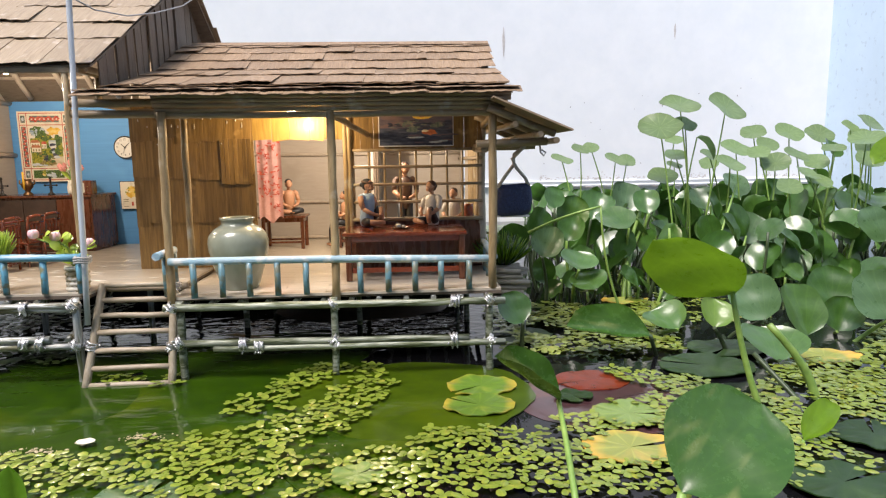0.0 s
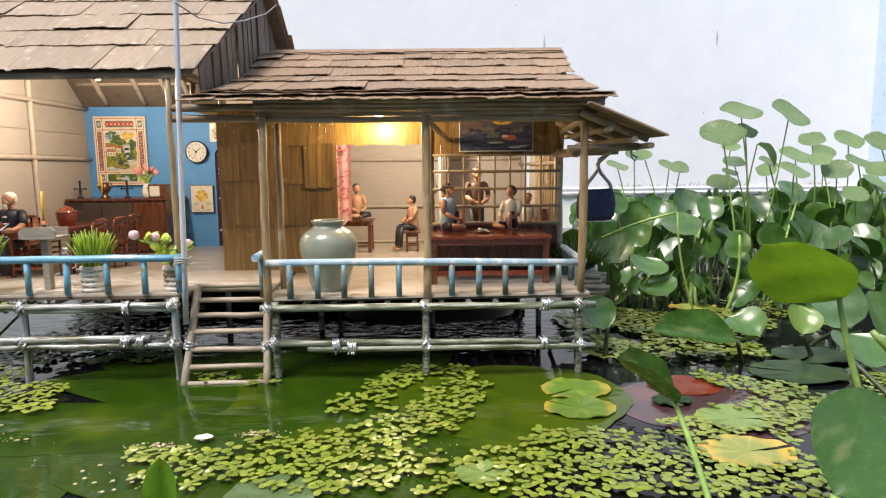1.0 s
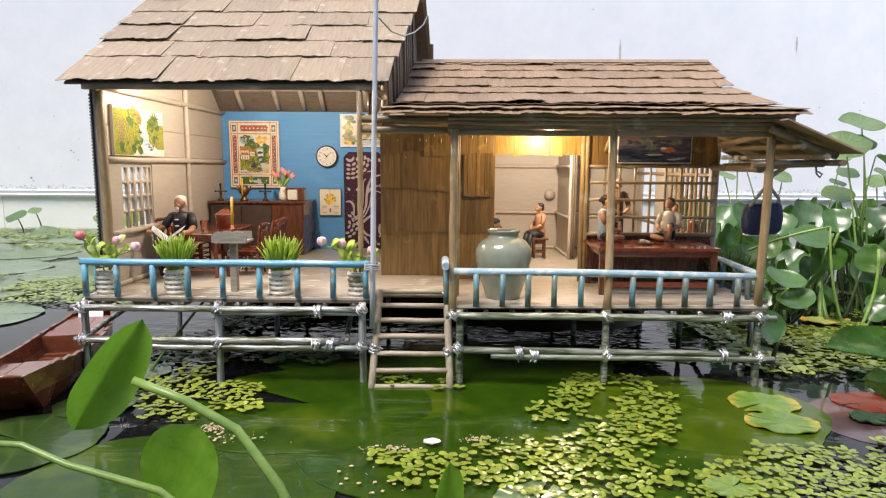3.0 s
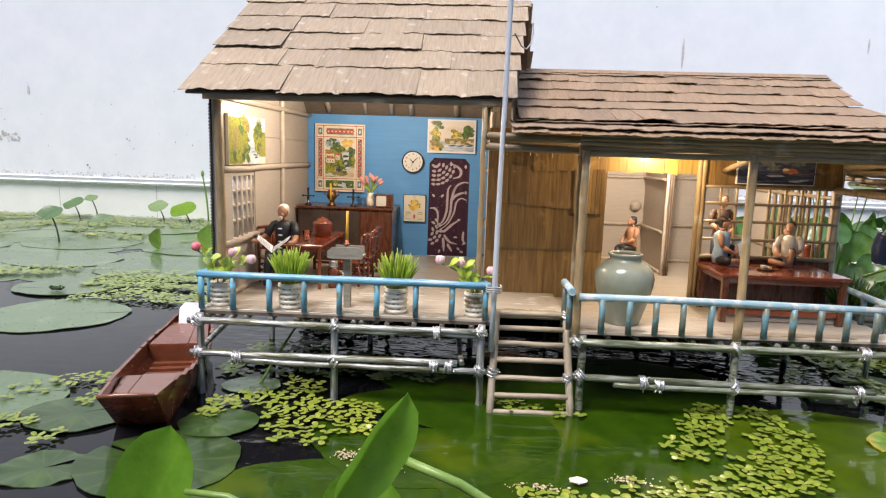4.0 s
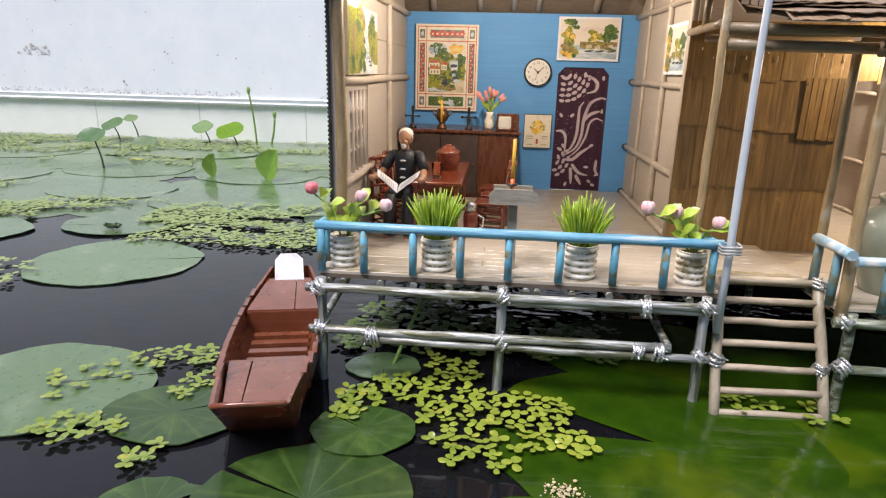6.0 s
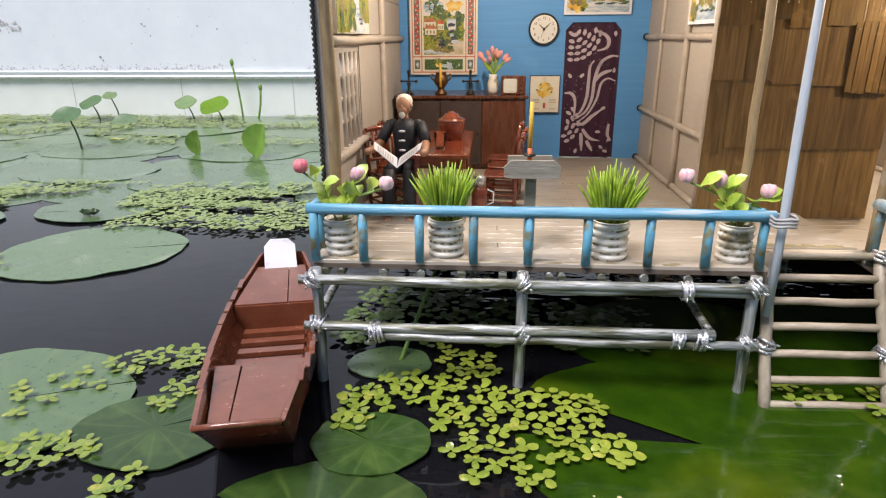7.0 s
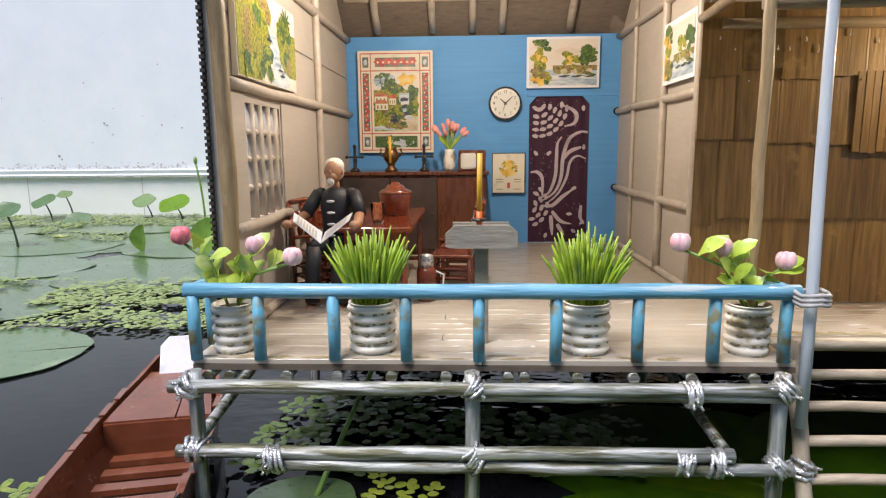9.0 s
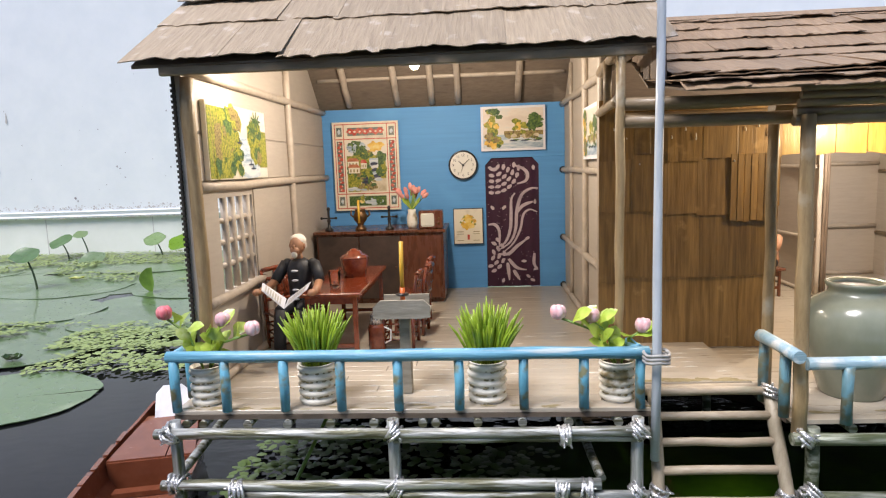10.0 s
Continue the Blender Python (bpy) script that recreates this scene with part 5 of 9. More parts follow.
        for k in range(34):
            blob(rnd.uniform(0.06, 0.94), rnd.uniform(0.34, 0.60), rnd.uniform(0.03, 0.09), rnd.uniform(0.02, 0.05), rnd.choice((7, 7, 7, 8, 11)), 0.7)
        for k in range(16):
            blob(0.15 + 0.035 * k, 0.40 + 0.20 * math.sin(0.20 * k), 0.045, 0.012, (7, 11, 8)[k % 3], 0.6)
        for k in range(14):
            blob(rnd.uniform(0.45, 0.95), rnd.uniform(0.06, 0.30), rnd.uniform(0.05, 0.12), 0.020, rnd.choice((7, 8, 3, 7)), 0.5)
        blob(0.68, 0.32, 0.10, 0.06, 12, 0.5)
        blob(0.62, 0.36, 0.05, 0.03, 10, 0.5)
    elif style == "shrine":
        area(0, 1, 0, 1, 9)
        for a0, a1, b0, b1 in ((0.03, 0.97, 0.968, 0.978), (0.03, 0.97, 0.022, 0.032), (0.03, 0.042, 0.022, 0.978), (0.958, 0.97, 0.022, 0.978), (0.165, 0.177, 0.022, 0.978), (0.823, 0.835, 0.022, 0.978), (0.03, 0.97, 0.803, 0.813), (0.03, 0.97, 0.187, 0.197)):
            area(a0, a1, b0, b1, 6)
        area(0.23, 0.77, 0.845, 0.935, 11)
        for k, q in enumerate((0.27, 0.34, 0.42, 0.50, 0.58, 0.66, 0.73)):
            blob(q, 0.89 + 0.008 * (-1) ** k, 0.045 if k % 2 else 0.055, 0.030, 6, 0.5)
            blob(q, 0.89, 0.018, 0.010, 9, 0.6)
        for a in (0.104, 0.898):
            area(a - 0.042, a + 0.042, 0.215, 0.785, 11)
            for k in range(13):
                blob(a + 0.010 * (-1) ** k, 0.235 + 0.044 * k, 0.032, 0.018, 6, 0.6)
                blob(a - 0.010 * (-1) ** k, 0.240 + 0.044 * k, 0.010, 0.006, 9, 0.5)
            for b in (0.89, 0.11):
                area(a - 0.040, a + 0.040, b - 0.05, b + 0.05, 11)
                blob(a, b, 0.022, 0.026, 3, 0.6)
        area(0.205, 0.795, 0.215, 0.785, 0)
        area(0.205, 0.795, 0.215, 0.62, 1)
        area(0.40, 0.795, 0.215, 0.36, 10)
        foliage(0.5, 0.48, 0.27, 0.20, 46, (2, 1, 2, 4), 0.04)
        foliage(0.64, 0.71, 0.10, 0.05, 10, (5, 5), 0.05)
        foliage(0.36, 0.71, 0.13, 0.06, 34, (2, 2, 3), 0.045)
        foliage(0.42, 0.63, 0.12, 0.05, 24, (2, 1, 2), 0.042)
        foliage(0.72, 0.60, 0.05, 0.07, 20, (2, 2), 0.04)
        area(0.55, 0.68, 0.50, 0.59, 3)
        for k in range(7):
            blob(0.60 + 0.012 * k, 0.56 - 0.035 * k, 0.06, 0.022, (3, 7)[k % 2], 0.3)
        foliage(0.73, 0.45, 0.05, 0.06, 20, (2, 2, 1), 0.04)
        foliage(0.36, 0.38, 0.12, 0.05, 30, (2, 1, 1, 4), 0.042)
        for k in range(6):
            blob(0.25 + 0.055 * k, 0.245 + 0.006 * (k % 2), 0.06, 0.02, 3, 0.3)
        foliage(0.52, 0.27, 0.12, 0.035, 22, (2, 1, 4), 0.04)
        foliage(0.52, 0.33, 0.06, 0.03, 10, (2, 7), 0.04)
        for a, b, s in ((0.30, 0.545, 0.085), (0.46, 0.525, 0.045), (0.31, 0.475, 0.085)):
            quad(bm, at(0, 0), u, v, (a - s) * w, (a + s) * w, (b - 0.05) * h, (b + 0.015) * h, 9)
            bm.faces.new([bm.verts.new(at(x, y)) for x, y in ((a - 1.15 * s, b + 0.012), (a + 1.2 * s, b + 0.012), (a + 0.6 * s, b + 0.05), (a - 0.8 * s, b + 0.05))]).material_index = 12 if s > 0.05 else 6
            for k in range(3):
                quad(bm, at(0, 0), u, v, (a - s * 0.75 + k * s * 0.6) * w, (a - s * 0.5 + k * s * 0.6) * w, (b - 0.038) * h, (b - 0.005) * h, 4)
        area(0.215, 0.785, 0.055, 0.165, 2)
        foliage(0.5, 0.11, 0.24, 0.04, 20, (1, 3, 2, 3, 5), 0.045)
    elif style == "tearoff":
        area(0.04, 0.96, 0.03, 0.97, 9)
        foliage(0.5, 0.62, 0.26, 0.2, 80, (5, 5, 1), 0.035)
        blob(0.5, 0.72, 0.12, 0.12, 5, 0.25)
        blob(0.5, 0.52, 0.22, 0.09, 5, 0.25)
        area(0.30, 0.70, 0.10, 0.36, 9)
        area(0.46, 0.54, 0.13, 0.27, 6)
        for a0, a1 in ((0.12, 0.34), (0.66, 0.88)):
            area(a0, a1, 0.34, 0.36, 4)
            area(a0, a1, 0.28, 0.295, 4)
            area(a0, a1, 0.10, 0.115, 4)
    me = part("painting" if style != "tearoff" else "sheet", bm, INKS, t)
    return t


X, Z, Y = Vector((1, 0, 0)), Vector((0, 0, 1)), Vector((0, 1, 0))
wallY = BY - 0.0045
picture("wall_calendar", (-0.690, wallY + 0.001, 0.2195), X, Z, 0.093, 0.124, "framed poster with a red ornamental border and a village landscape", "shrine", 0.002, CREAM, 3)
picture("landscape_painting", (-0.4815, wallY + 0.001, 0.2965), X, Z, 0.0885, 0.0605, "small white-edged landscape painting of lakeside trees", "lake", 0.003, PAPER, 4)
picture("tear_off_calendar", (-0.5235, wallY + 0.001, 0.167), X, Z, 0.042, 0.051, "small tear-off calendar with a yellow flower design", "tearoff", 0.001, BLACK, 5, 0.002)
picture("landscape_painting", (LX + 0.0018, 0.772, 0.2725), Y, Z, 0.136, 0.064, "yellow green painting of palms along a river", "palms", 0.001, CREAM, 6, 0.004)
picture("landscape_painting", (RX - 0.0035, 0.972, 0.2800), -Y, Z, 0.084, 0.054, "small landscape painting on the side wall", "lake", 0.004, PAPER, 7, 0.002)
picture("dusk_painting", (-0.040, 0.8665, 0.2665), X, Z, 0.103, 0.058, "dark dusk river painting with a white edge", "dusk", 0.0012, PAPER, 8, 0.003)


# ---- clock ----
def text_mesh(s, size):
    cu = bpy.data.curves.new("numeral", "FONT")
    cu.body, cu.size, cu.align_x, cu.align_y = s, size, "CENTER", "CENTER"
    ob = bpy.data.objects.new("numeral", cu)
    scene.collection.objects.link(ob)
    bpy.context.view_layer.update()
    me = bpy.data.meshes.new_from_object(ob.evaluated_get(bpy.context.evaluated_depsgraph_get()))
    bpy.data.objects.remove(ob)
    return me


CX, CZ, CY = -0.5075, 0.2785, BY - 0.0055
clock = thing("wall_clock", (CX, CY, CZ), "round wall clock with a dark rim and cream dial", "clock")
bm = B()
lathe(bm, [(0.0200, -0.005), (0.0206, 0.0005), (0.0198, 0.0018), (0.0180, 0.0012), (0.0178, -0.001)], n=40)
bmesh.ops.rotate(bm, verts=bm.verts, cent=(0, 0, 0), matrix=Matrix.Rotation(radians(90), 3, "X"))
bmesh.ops.translate(bm, verts=bm.verts, vec=(CX, CY, CZ))
part("rim", bm, BLACK, clock, "dark metal rim", True)
bm = B()
oval(bm, (CX, CY - 0.0016, CZ), X, Z, 0.0181, 0.0181, 40)
part("dial", bm, CLOCK_FACE, clock)
for k in range(1, 13):
    a = radians(90 - 30 * k)
    me = text_mesh(str(k), 0.0050)
    me.materials.append(BLACK)
    me.transform(Matrix.Translation((CX + 0.0138 * math.cos(a), CY - 0.0021, CZ + 0.0138 * math.sin(a))) @ Matrix.Rotation(radians(90), 4, "X"))
    ob = new("numeral", me)
    ob.parent, ob.matrix_parent_inverse = clock, clock.matrix_basis.inverted()
for ang, ln, wd, nm in ((-47, 0.0085, 0.0009, "hour_hand"), (47, 0.0120, 0.0007, "minute_hand"), (197, 0.0115, 0.0003, "second_hand")):
    d = Vector((math.sin(radians(ang)), 0, math.cos(radians(ang))))
    s = Vector((d.z, 0, -d.x))
    o = Vector((CX, CY - 0.0026 - 0.0003 * wd / 0.0009, CZ))
    bm = B()
    prism(bm, [o - d * 0.002 - s * wd, o + d * ln - s * wd * 0.5, o + d * ln + s * wd * 0.5, o - d * 0.002 + s * wd], (0, -0.0003, 0))
    part(nm, bm, BLACK, clock)

# ---- curtain ----
curtain = thing("door_curtain", (-0.44, BY + 0.003, FL), "plum curtain with a pale floral print filling the doorway", "curtain")
bm = B()
cols, rws = 30, 8


def curt_y(x, z):
    return BY + 0.0034 + 0.0007 * math.sin((x + 0.44) * 420) + 0.0004 * math.sin((x + 0.44) * 190 + z * 30)


g = [[bm.verts.new((D0 - 0.002 + (D1 - D0 + 0.004) * i / cols, curt_y(D0 - 0.002 + (D1 - D0 + 0.004) * i / cols, FL + 0.003 + (DZ - FL) * j / rws), FL + 0.0004 + (DZ + 0.0046 - FL) * j / rws)) for i in range(cols + 1)] for j in range(rws + 1)]
for j in range(rws):
    for i in range(cols):
        bm.faces.new((g[j][i], g[j][i + 1], g[j + 1][i + 1], g[j + 1][i])).smooth = True
part("cloth", bm, PLUM, curtain)
bm = B()


stroke = [0]


def swirl(pts, w0, w1, n=18):
    """A flat pale stroke on the cloth along a smooth line."""
    stroke[0] += 1
    P = [Vector((x, 0, z)) for x, z in pts]
    line = []
    for i in range(len(P) - 1):
        a, b, c, d = P[max(i - 1, 0)], P[i], P[i + 1], P[min(i + 2, len(P) - 1)]
        for k in range(6):
            t = k / 6
            line.append(0.5 * ((2 * b) + (c - a) * t + (2 * a - 5 * b + 4 * c - d) * t * t + (3 * b - a - 3 * c + d) * t ** 3))
    line.append(P[-1])
    left, right = [], []
    for i, p in enumerate(line):
        d = (line[min(i + 1, len(line) - 1)] - line[max(i - 1, 0)]).normalized()
        s = Vector((d.z, 0, -d.x))
        w = 1.35 * (w0 + (w1 - w0) * i / (len(line) - 1)) * (0.35 + 0.65 * math.sin(math.pi * min(1, 0.12 + i / len(line))))
        for side, q in ((left, p + s * w), (right, p - s * w)):
            q.x = min(max(q.x, D0 + 0.001), D1 - 0.001)
            q.z = min(max(q.z, FL + 0.004), DZ - 0.001)
            side.append(bm.verts.new((q.x, BY + 0.0018 - 0.000004 * stroke[0], q.z)))
    for i in range(len(line) - 1):
        try:
            bm.faces.new((left[i], right[i], right[i + 1], left[i + 1]))
        except ValueError:
            pass


def on_cloth(a, b):
    """A place on the cloth, in hundredths of its width and height from its upper left corner."""
    return D0 + (D1 - D0) * a / 100, DZ - (DZ - FL) * b / 100


for pts, a, b in (([(19, 69), (35, 65), (45, 55), (47, 43), (48, 32), (55, 27)], 0.0010, 0.0024),
                  ([(22, 71), (44, 65), (55, 55), (58, 41), (67, 29), (84, 24), (98, 24)], 0.0010, 0.0026),
                  ([(58, 43), (69, 37), (88, 34)], 0.0010, 0.0026), ([(24, 68), (24, 56), (16, 51), (4, 51)], 0.0010, 0.0024),
                  ([(22, 74), (41, 74), (58, 68), (75, 63)], 0.0012, 0.0026)) + (([(41, 78), (56, 85), (75, 87)], 0.0022, 0.0012),
                  ([(39, 81), (42, 95)], 0.0022, 0.0014), ([(50, 87), (62, 95)], 0.0022, 0.0014), ([(90, 74), (89, 82), (96, 87)], 0.0018, 0.0014),
                  ([(56, 6), (72, 9), (79, 13), (75, 18), (59, 20)], 0.0014, 0.0024), ([(30, 73), (50, 66), (64, 55), (70, 44), (82, 40), (96, 42)], 0.0008, 0.0018)):
    swirl([on_cloth(*q) for q in pts], a, b)
# scale-like petals of the two flowers, and loose buds
prnd = random.Random(51)
petals = []
for cx, cz, radii, lo, hi in ((D0 + 0.012, DZ - 0.008, (0.007, 0.0145, 0.0215, 0.0285, 0.0355), -125, 5), (D0 + 0.002, FL + 0.048, (0.008, 0.0155, 0.0225), -95, 75)):
    for q, r in enumerate(radii):
        n = max(3, int(r * radians(hi - lo) / 0.0085))
        for k in range(n):
            t = radians(lo + (hi - lo) * (k + 0.5 * (q % 2)) / n)
            petals.append((cx + r * math.cos(t), cz + 1.15 * r * math.sin(t), t + math.pi / 2, 0.0042, 0.0025))
for a, b in ((34, 38), (92, 34), (77, 62), (78, 92), (92, 86), (90, 8), (86, 95), (30, 95), (70, 80), (12, 38)):
    petals.append((*on_cloth(a, b), prnd.uniform(0, 3.1), 0.0036, 0.0022))
for k, (x, z, t, ra, rb) in enumerate(petals):
    if not D0 + 0.0025 < x < D1 - 0.0025 or not FL + 0.005 < z < DZ - 0.003:
        continue
    u, v = Vector((math.cos(t), 0, math.sin(t))), Vector((-math.sin(t), 0, math.cos(t)))
    ra = min(ra, (x - D0 - 0.0005) / max(abs(u.x), 0.3))
    oval(bm, Vector((x, BY + 0.0016 - 0.000004 * k, z)), u, v, ra, rb, 12, 0, 0.28, prnd)
for k in range(90):
    x, z = on_cloth(prnd.uniform(3, 97), prnd.uniform(2, 98))
    oval(bm, Vector((x, BY + 0.0014, z)), Vector((1, 0, 0)), Vector((0, 0, 1)), 0.0005, 0.0005, 6)
part("print", bm, LILAC, curtain, "pale lilac floral print")


# ---- furniture of the main room ----
def cabinet(x0, x1, y0, y1, z0, z1):
    t = thing("sideboard", ((x0 + x1) / 2, (y0 + y1) / 2, z0), "dark brown varnished sideboard altar against the blue wall", "sideboard")
    part("body", one(box, x0 + 0.002, x1 - 0.002, y0 + 0.004, y1, z0 + 0.004, z1 - 0.004, 0, 0.0008), DARKWOOD, t)
    part("top", one(box, x0 - 0.001, x1 + 0.001, y0 - 0.001, y1 + 0.001, z1 - 0.004, z1, 0, 0.0008), DARKWOOD, t)
    part("plinth", one(box, x0 + 0.004, x1 - 0.004, y0 + 0.007, y1 - 0.001, z0, z0 + 0.004), DARKWOOD, t)
    n = 3
    w = (x1 - x0 - 0.008) / n
    for i in range(n):
        a = x0 + 0.004 + i * w
        # first two panels near-black, the colour standing in for a dark open recess
        d = part("door", one(box, a + 0.0006, a + w - 0.0006, y0 + 0.0015, y0 + 0.0042, z0 + 0.007, z1 - 0.007, 0, 0.0006), DARKWOOD if i == 2 else JAR_DARK, t)
        bm = B()
        ball(bm, (a + (w - 0.006 if i != 2 else 0.006), y0 + 0.0004, (z0 + z1) / 2), 0.0013, 8, 6)
        part("knob", bm, BRASS, d, "small brass knob")
    return t


CAB = (-0.700, -0.531, 1.066, 1.156, FL, 0.1985)
cabinet(*CAB)
CT = CAB[5]


def candlestick(x, y):
    t = thing("candlestick", (x, y, CT), "small black turned candlestick on the sideboard", "candlestick", "candlesticks")
    bm = B()
    lathe(bm, [(0.0058, 0.0), (0.0055, 0.0022), (0.0022, 0.0045), (0.0018, 0.011), (0.0028, 0.013), (0.0016, 0.016), (0.0016, 0.026), (0.0024, 0.0285), (0.0012, 0.031)], (x, y, CT), 14)
    part("stem", bm, BLACK, t)
    bm = B()
    tube(bm, [(x - 0.0095, y, CT + 0.0165), (x + 0.0095, y, CT + 0.0165)], 0.0011, 6)
    for s in (-1, 1):
        ball(bm, (x + s * 0.0095, y, CT + 0.0165), 0.0019, 8, 6)
    part("arms", bm, BLACK, t)


candlestick(-0.684, 1.085)
candlestick(-0.604, 1.085)
urn = thing("incense_urn", (-0.642, 1.085, CT), "dark bronze incense urn with a yellow candle", "incense burner")
part("bowl", one(lathe, [(0.0075, 0), (0.0078, 0.002), (0.0040, 0.006), (0.0046, 0.009), (0.0086, 0.014), (0.0092, 0.019), (0.0070, 0.0235), (0.0064, 0.026), (0.0074, 0.0275), (0.0055, 0.0275)], (-0.642, 1.085, CT), 18), BRASS, urn)
for s in (-1, 1):
    part("ear", one(tube, [(-0.642 + s * 0.0085, 1.085, CT + 0.017), (-0.642 + s * 0.0125, 1.085, CT + 0.020), (-0.642 + s * 0.0115, 1.085, CT + 0.026)], 0.0013, 6), BRASS, urn)
part("candle", one(rod, (-0.642, 1.075, CT + 0.010), (-0.642, 1.075, CT + 0.0395), 0.0016), CANDLE, urn, "yellow candle")
vase = thing("flower_vase", (-0.575, 1.095, CT), "cream vase with a bunch of coral tulips", "vase")
part("vessel", one(lathe, [(0.0052, 0), (0.0068, 0.004), (0.0072, 0.013), (0.0050, 0.021), (0.0056, 0.0245), (0.0046, 0.0245)], (-0.575, 1.095, CT), 18), POT, vase)
rnd = random.Random(3)
for k in range(15):
    a, s = rnd.uniform(0, 6.28), rnd.uniform(0.2, 1)
    top = Vector((-0.575 + 0.0185 * s * math.cos(a), 1.095 + 0.010 * s * math.sin(a), CT + 0.041 + 0.010 * (1 - s) + rnd.uniform(-0.004, 0.004)))
    part("flower_stem", one(tube, [(-0.575, 1.095, CT + 0.022), (-0.575 + 0.4 * (top.x + 0.575), 1.095, CT + 0.030), top], 0.0006, 5), STALK, vase)
    d = (top - Vector((-0.575, 1.095, CT + 0.028))).normalized()
    bm = B()
    ball(bm, top + d * 0.003, (0.0029, 0.0029, 0.0052), 8, 6, 0, d.to_track_quat("Z", "Y").to_matrix())
    part("tulip", bm, CORAL, vase)
for k in range(6):
    a = rnd.uniform(0, 6.28)
    part("leaf", one(prism, [(-0.575, 1.094, CT + 0.024), (-0.575 + 0.012 * math.cos(a), 1.09, CT + 0.034), (-0.575 + 0.016 * math.cos(a), 1.089, CT + 0.042), (-0.575 + 0.008 * math.cos(a), 1.09, CT + 0.036)], (0.0004, -0.0004, 0)), DWARF_LEAF, vase)
tv = thing("television", (-0.549, 1.088, CT), "tiny old brown television set with a cream screen", "television")
part("case", one(box, -0.5645, -0.5335, 1.076, 1.096, CT, CT + 0.0235, 0, 0.0012), DARKWOOD, tv)
part("screen", one(box, -0.5618, -0.5445, 1.0748, 1.0765, CT + 0.003, CT + 0.0205, 0, 0.0016), TV_GLASS, tv, "cream glass screen")
for z in (0.007, 0.013):
    bm = B()
    ball(bm, (-0.539, 1.0755, CT + z), (0.0018, 0.0012, 0.0018), 8, 6)
    part("dial", bm, BRASS, tv)


def table(x0, x1, y0, y1, z0, z1, name, label, cat, mat, leg=0.0045, stretch=True):
    t = thing(name, ((x0 + x1) / 2, (y0 + y1) / 2, z0), label, cat)
    part("tabletop", one(box, x0, x1, y0, y1, z1 - 0.0038, z1, 0, 0.0009), mat, t)
    i = 0.004
    for x in (x0 + i, x1 - i - leg):
        for y in (y0 + i, y1 - i - leg):
            part("leg", one(box, x, x + leg, y, y + leg, z0, z1 - 0.0038, 0, 0.0005), mat, t)
    for y in (y0 + i + 0.001, y1 - i - 0.003):
        part("apron", one(box, x0 + i + leg, x1 - i - leg, y, y + 0.002, z1 - 0.011, z1 - 0.0038), mat, t)
        if stretch:
            part("stretcher", one(box, x0 + i + leg, x1 - i - leg, y, y + 0.002, z0 + 0.010, z0 + 0.0135), mat, t)
    for x in (x0 + i + 0.001, x1 - i - 0.003):
        part("apron", one(box, x, x + 0.002, y0 + i + leg, y1 - i - leg, z1 - 0.011, z1 - 0.0038), mat, t)
    return t


TT = 0.1655
table(-0.653, -0.596, 0.832, 0.990, FL, TT, "dining_table", "red brown varnished dining table", "table", REDWOOD)


def chair():
    """A carved chair at the origin that faces +x."""
    t = thing("dining_chair", (0, 0, 0), "red brown carved wooden dining chair", "chair", "chairs round the table")
    part("seat", one(box, -0.017, 0.017, -0.017, 0.017, 0.038, 0.0412, 0, 0.0008), REDWOOD, t)
    for x in (-0.0145, 0.0145):
        for y in (-0.0145, 0.0145):
            part("leg", one(rod, (x, y, 0), (x, y, 0.038), 0.0018), REDWOOD, t)
    for z in (0.010, 0.019, 0.028):
        for s in (-1, 1):
            part("stretcher", one(rod, (-0.0145, s * 0.0145, z), (0.0145, s * 0.0145, z), 0.0011), REDWOOD, t)
            part("stretcher", one(rod, (s * 0.0145, -0.0145, z), (s * 0.0145, 0.0145, z), 0.0011), REDWOOD, t)
    for s in (-1, 1):
        part("back_post", one(tube, [(-0.015, s * 0.0145, 0.040), (-0.0165, s * 0.0150, 0.062), (-0.020, s * 0.0155, 0.084)], [0.0020, 0.0018, 0.0016], 7), REDWOOD, t)
    bm = B()
    for i, (z, r) in enumerate(((0.052, 0.0019), (0.074, 0.0022), (0.0835, 0.0026))):
        x = -0.0155 - (z - 0.04) * 0.11
        tube(bm, [(x, -0.0145, z), (x - 0.001, 0, z + (0.002 if i == 2 else 0)), (x, 0.0145, z)], r, 7)
    part("back_rail", bm, REDWOOD, t)
    for y in (-0.007, 0, 0.007):
        bm = B()
        lathe(bm, [(0.0014, 0.052), (0.0026, 0.059), (0.0012, 0.064), (0.0026, 0.069), (0.0014, 0.075)], (-0.0178, y, 0), 8)
        part("splat", bm, REDWOOD, t)
    bm = B()
    for y, r in ((-0.010, 0.0027), (-0.004, 0.0034), (0.004, 0.0034), (0.010, 0.0027)):
        ball(bm, (-0.0203, y, 0.0850), (0.0017, r * 1.3, r * 0.75), 8, 6)
    part("crest", bm, REDWOOD, t, "carved crest")
    return t


first_chair = chair()
LOW = Matrix.Diagonal((1, 1, 0.93, 1))
first_chair.matrix_basis = pose(-0.679, 0.872, FL, 0, 0, -52) @ LOW
for x, y, a in ((-0.683, 0.930, 2), (-0.683, 0.970, -3), (-0.566, 0.880, 176), (-0.560, 0.926, 174), (-0.562, 0.972, 172)):
    copy_thing(first_chair, pose(x, y, FL, 0, 0, a) @ LOW)

warmer = thing("tea_warmer", (-0.619, 0.925, TT), "round red brown lidded tea warmer on the table", "tea warmer")
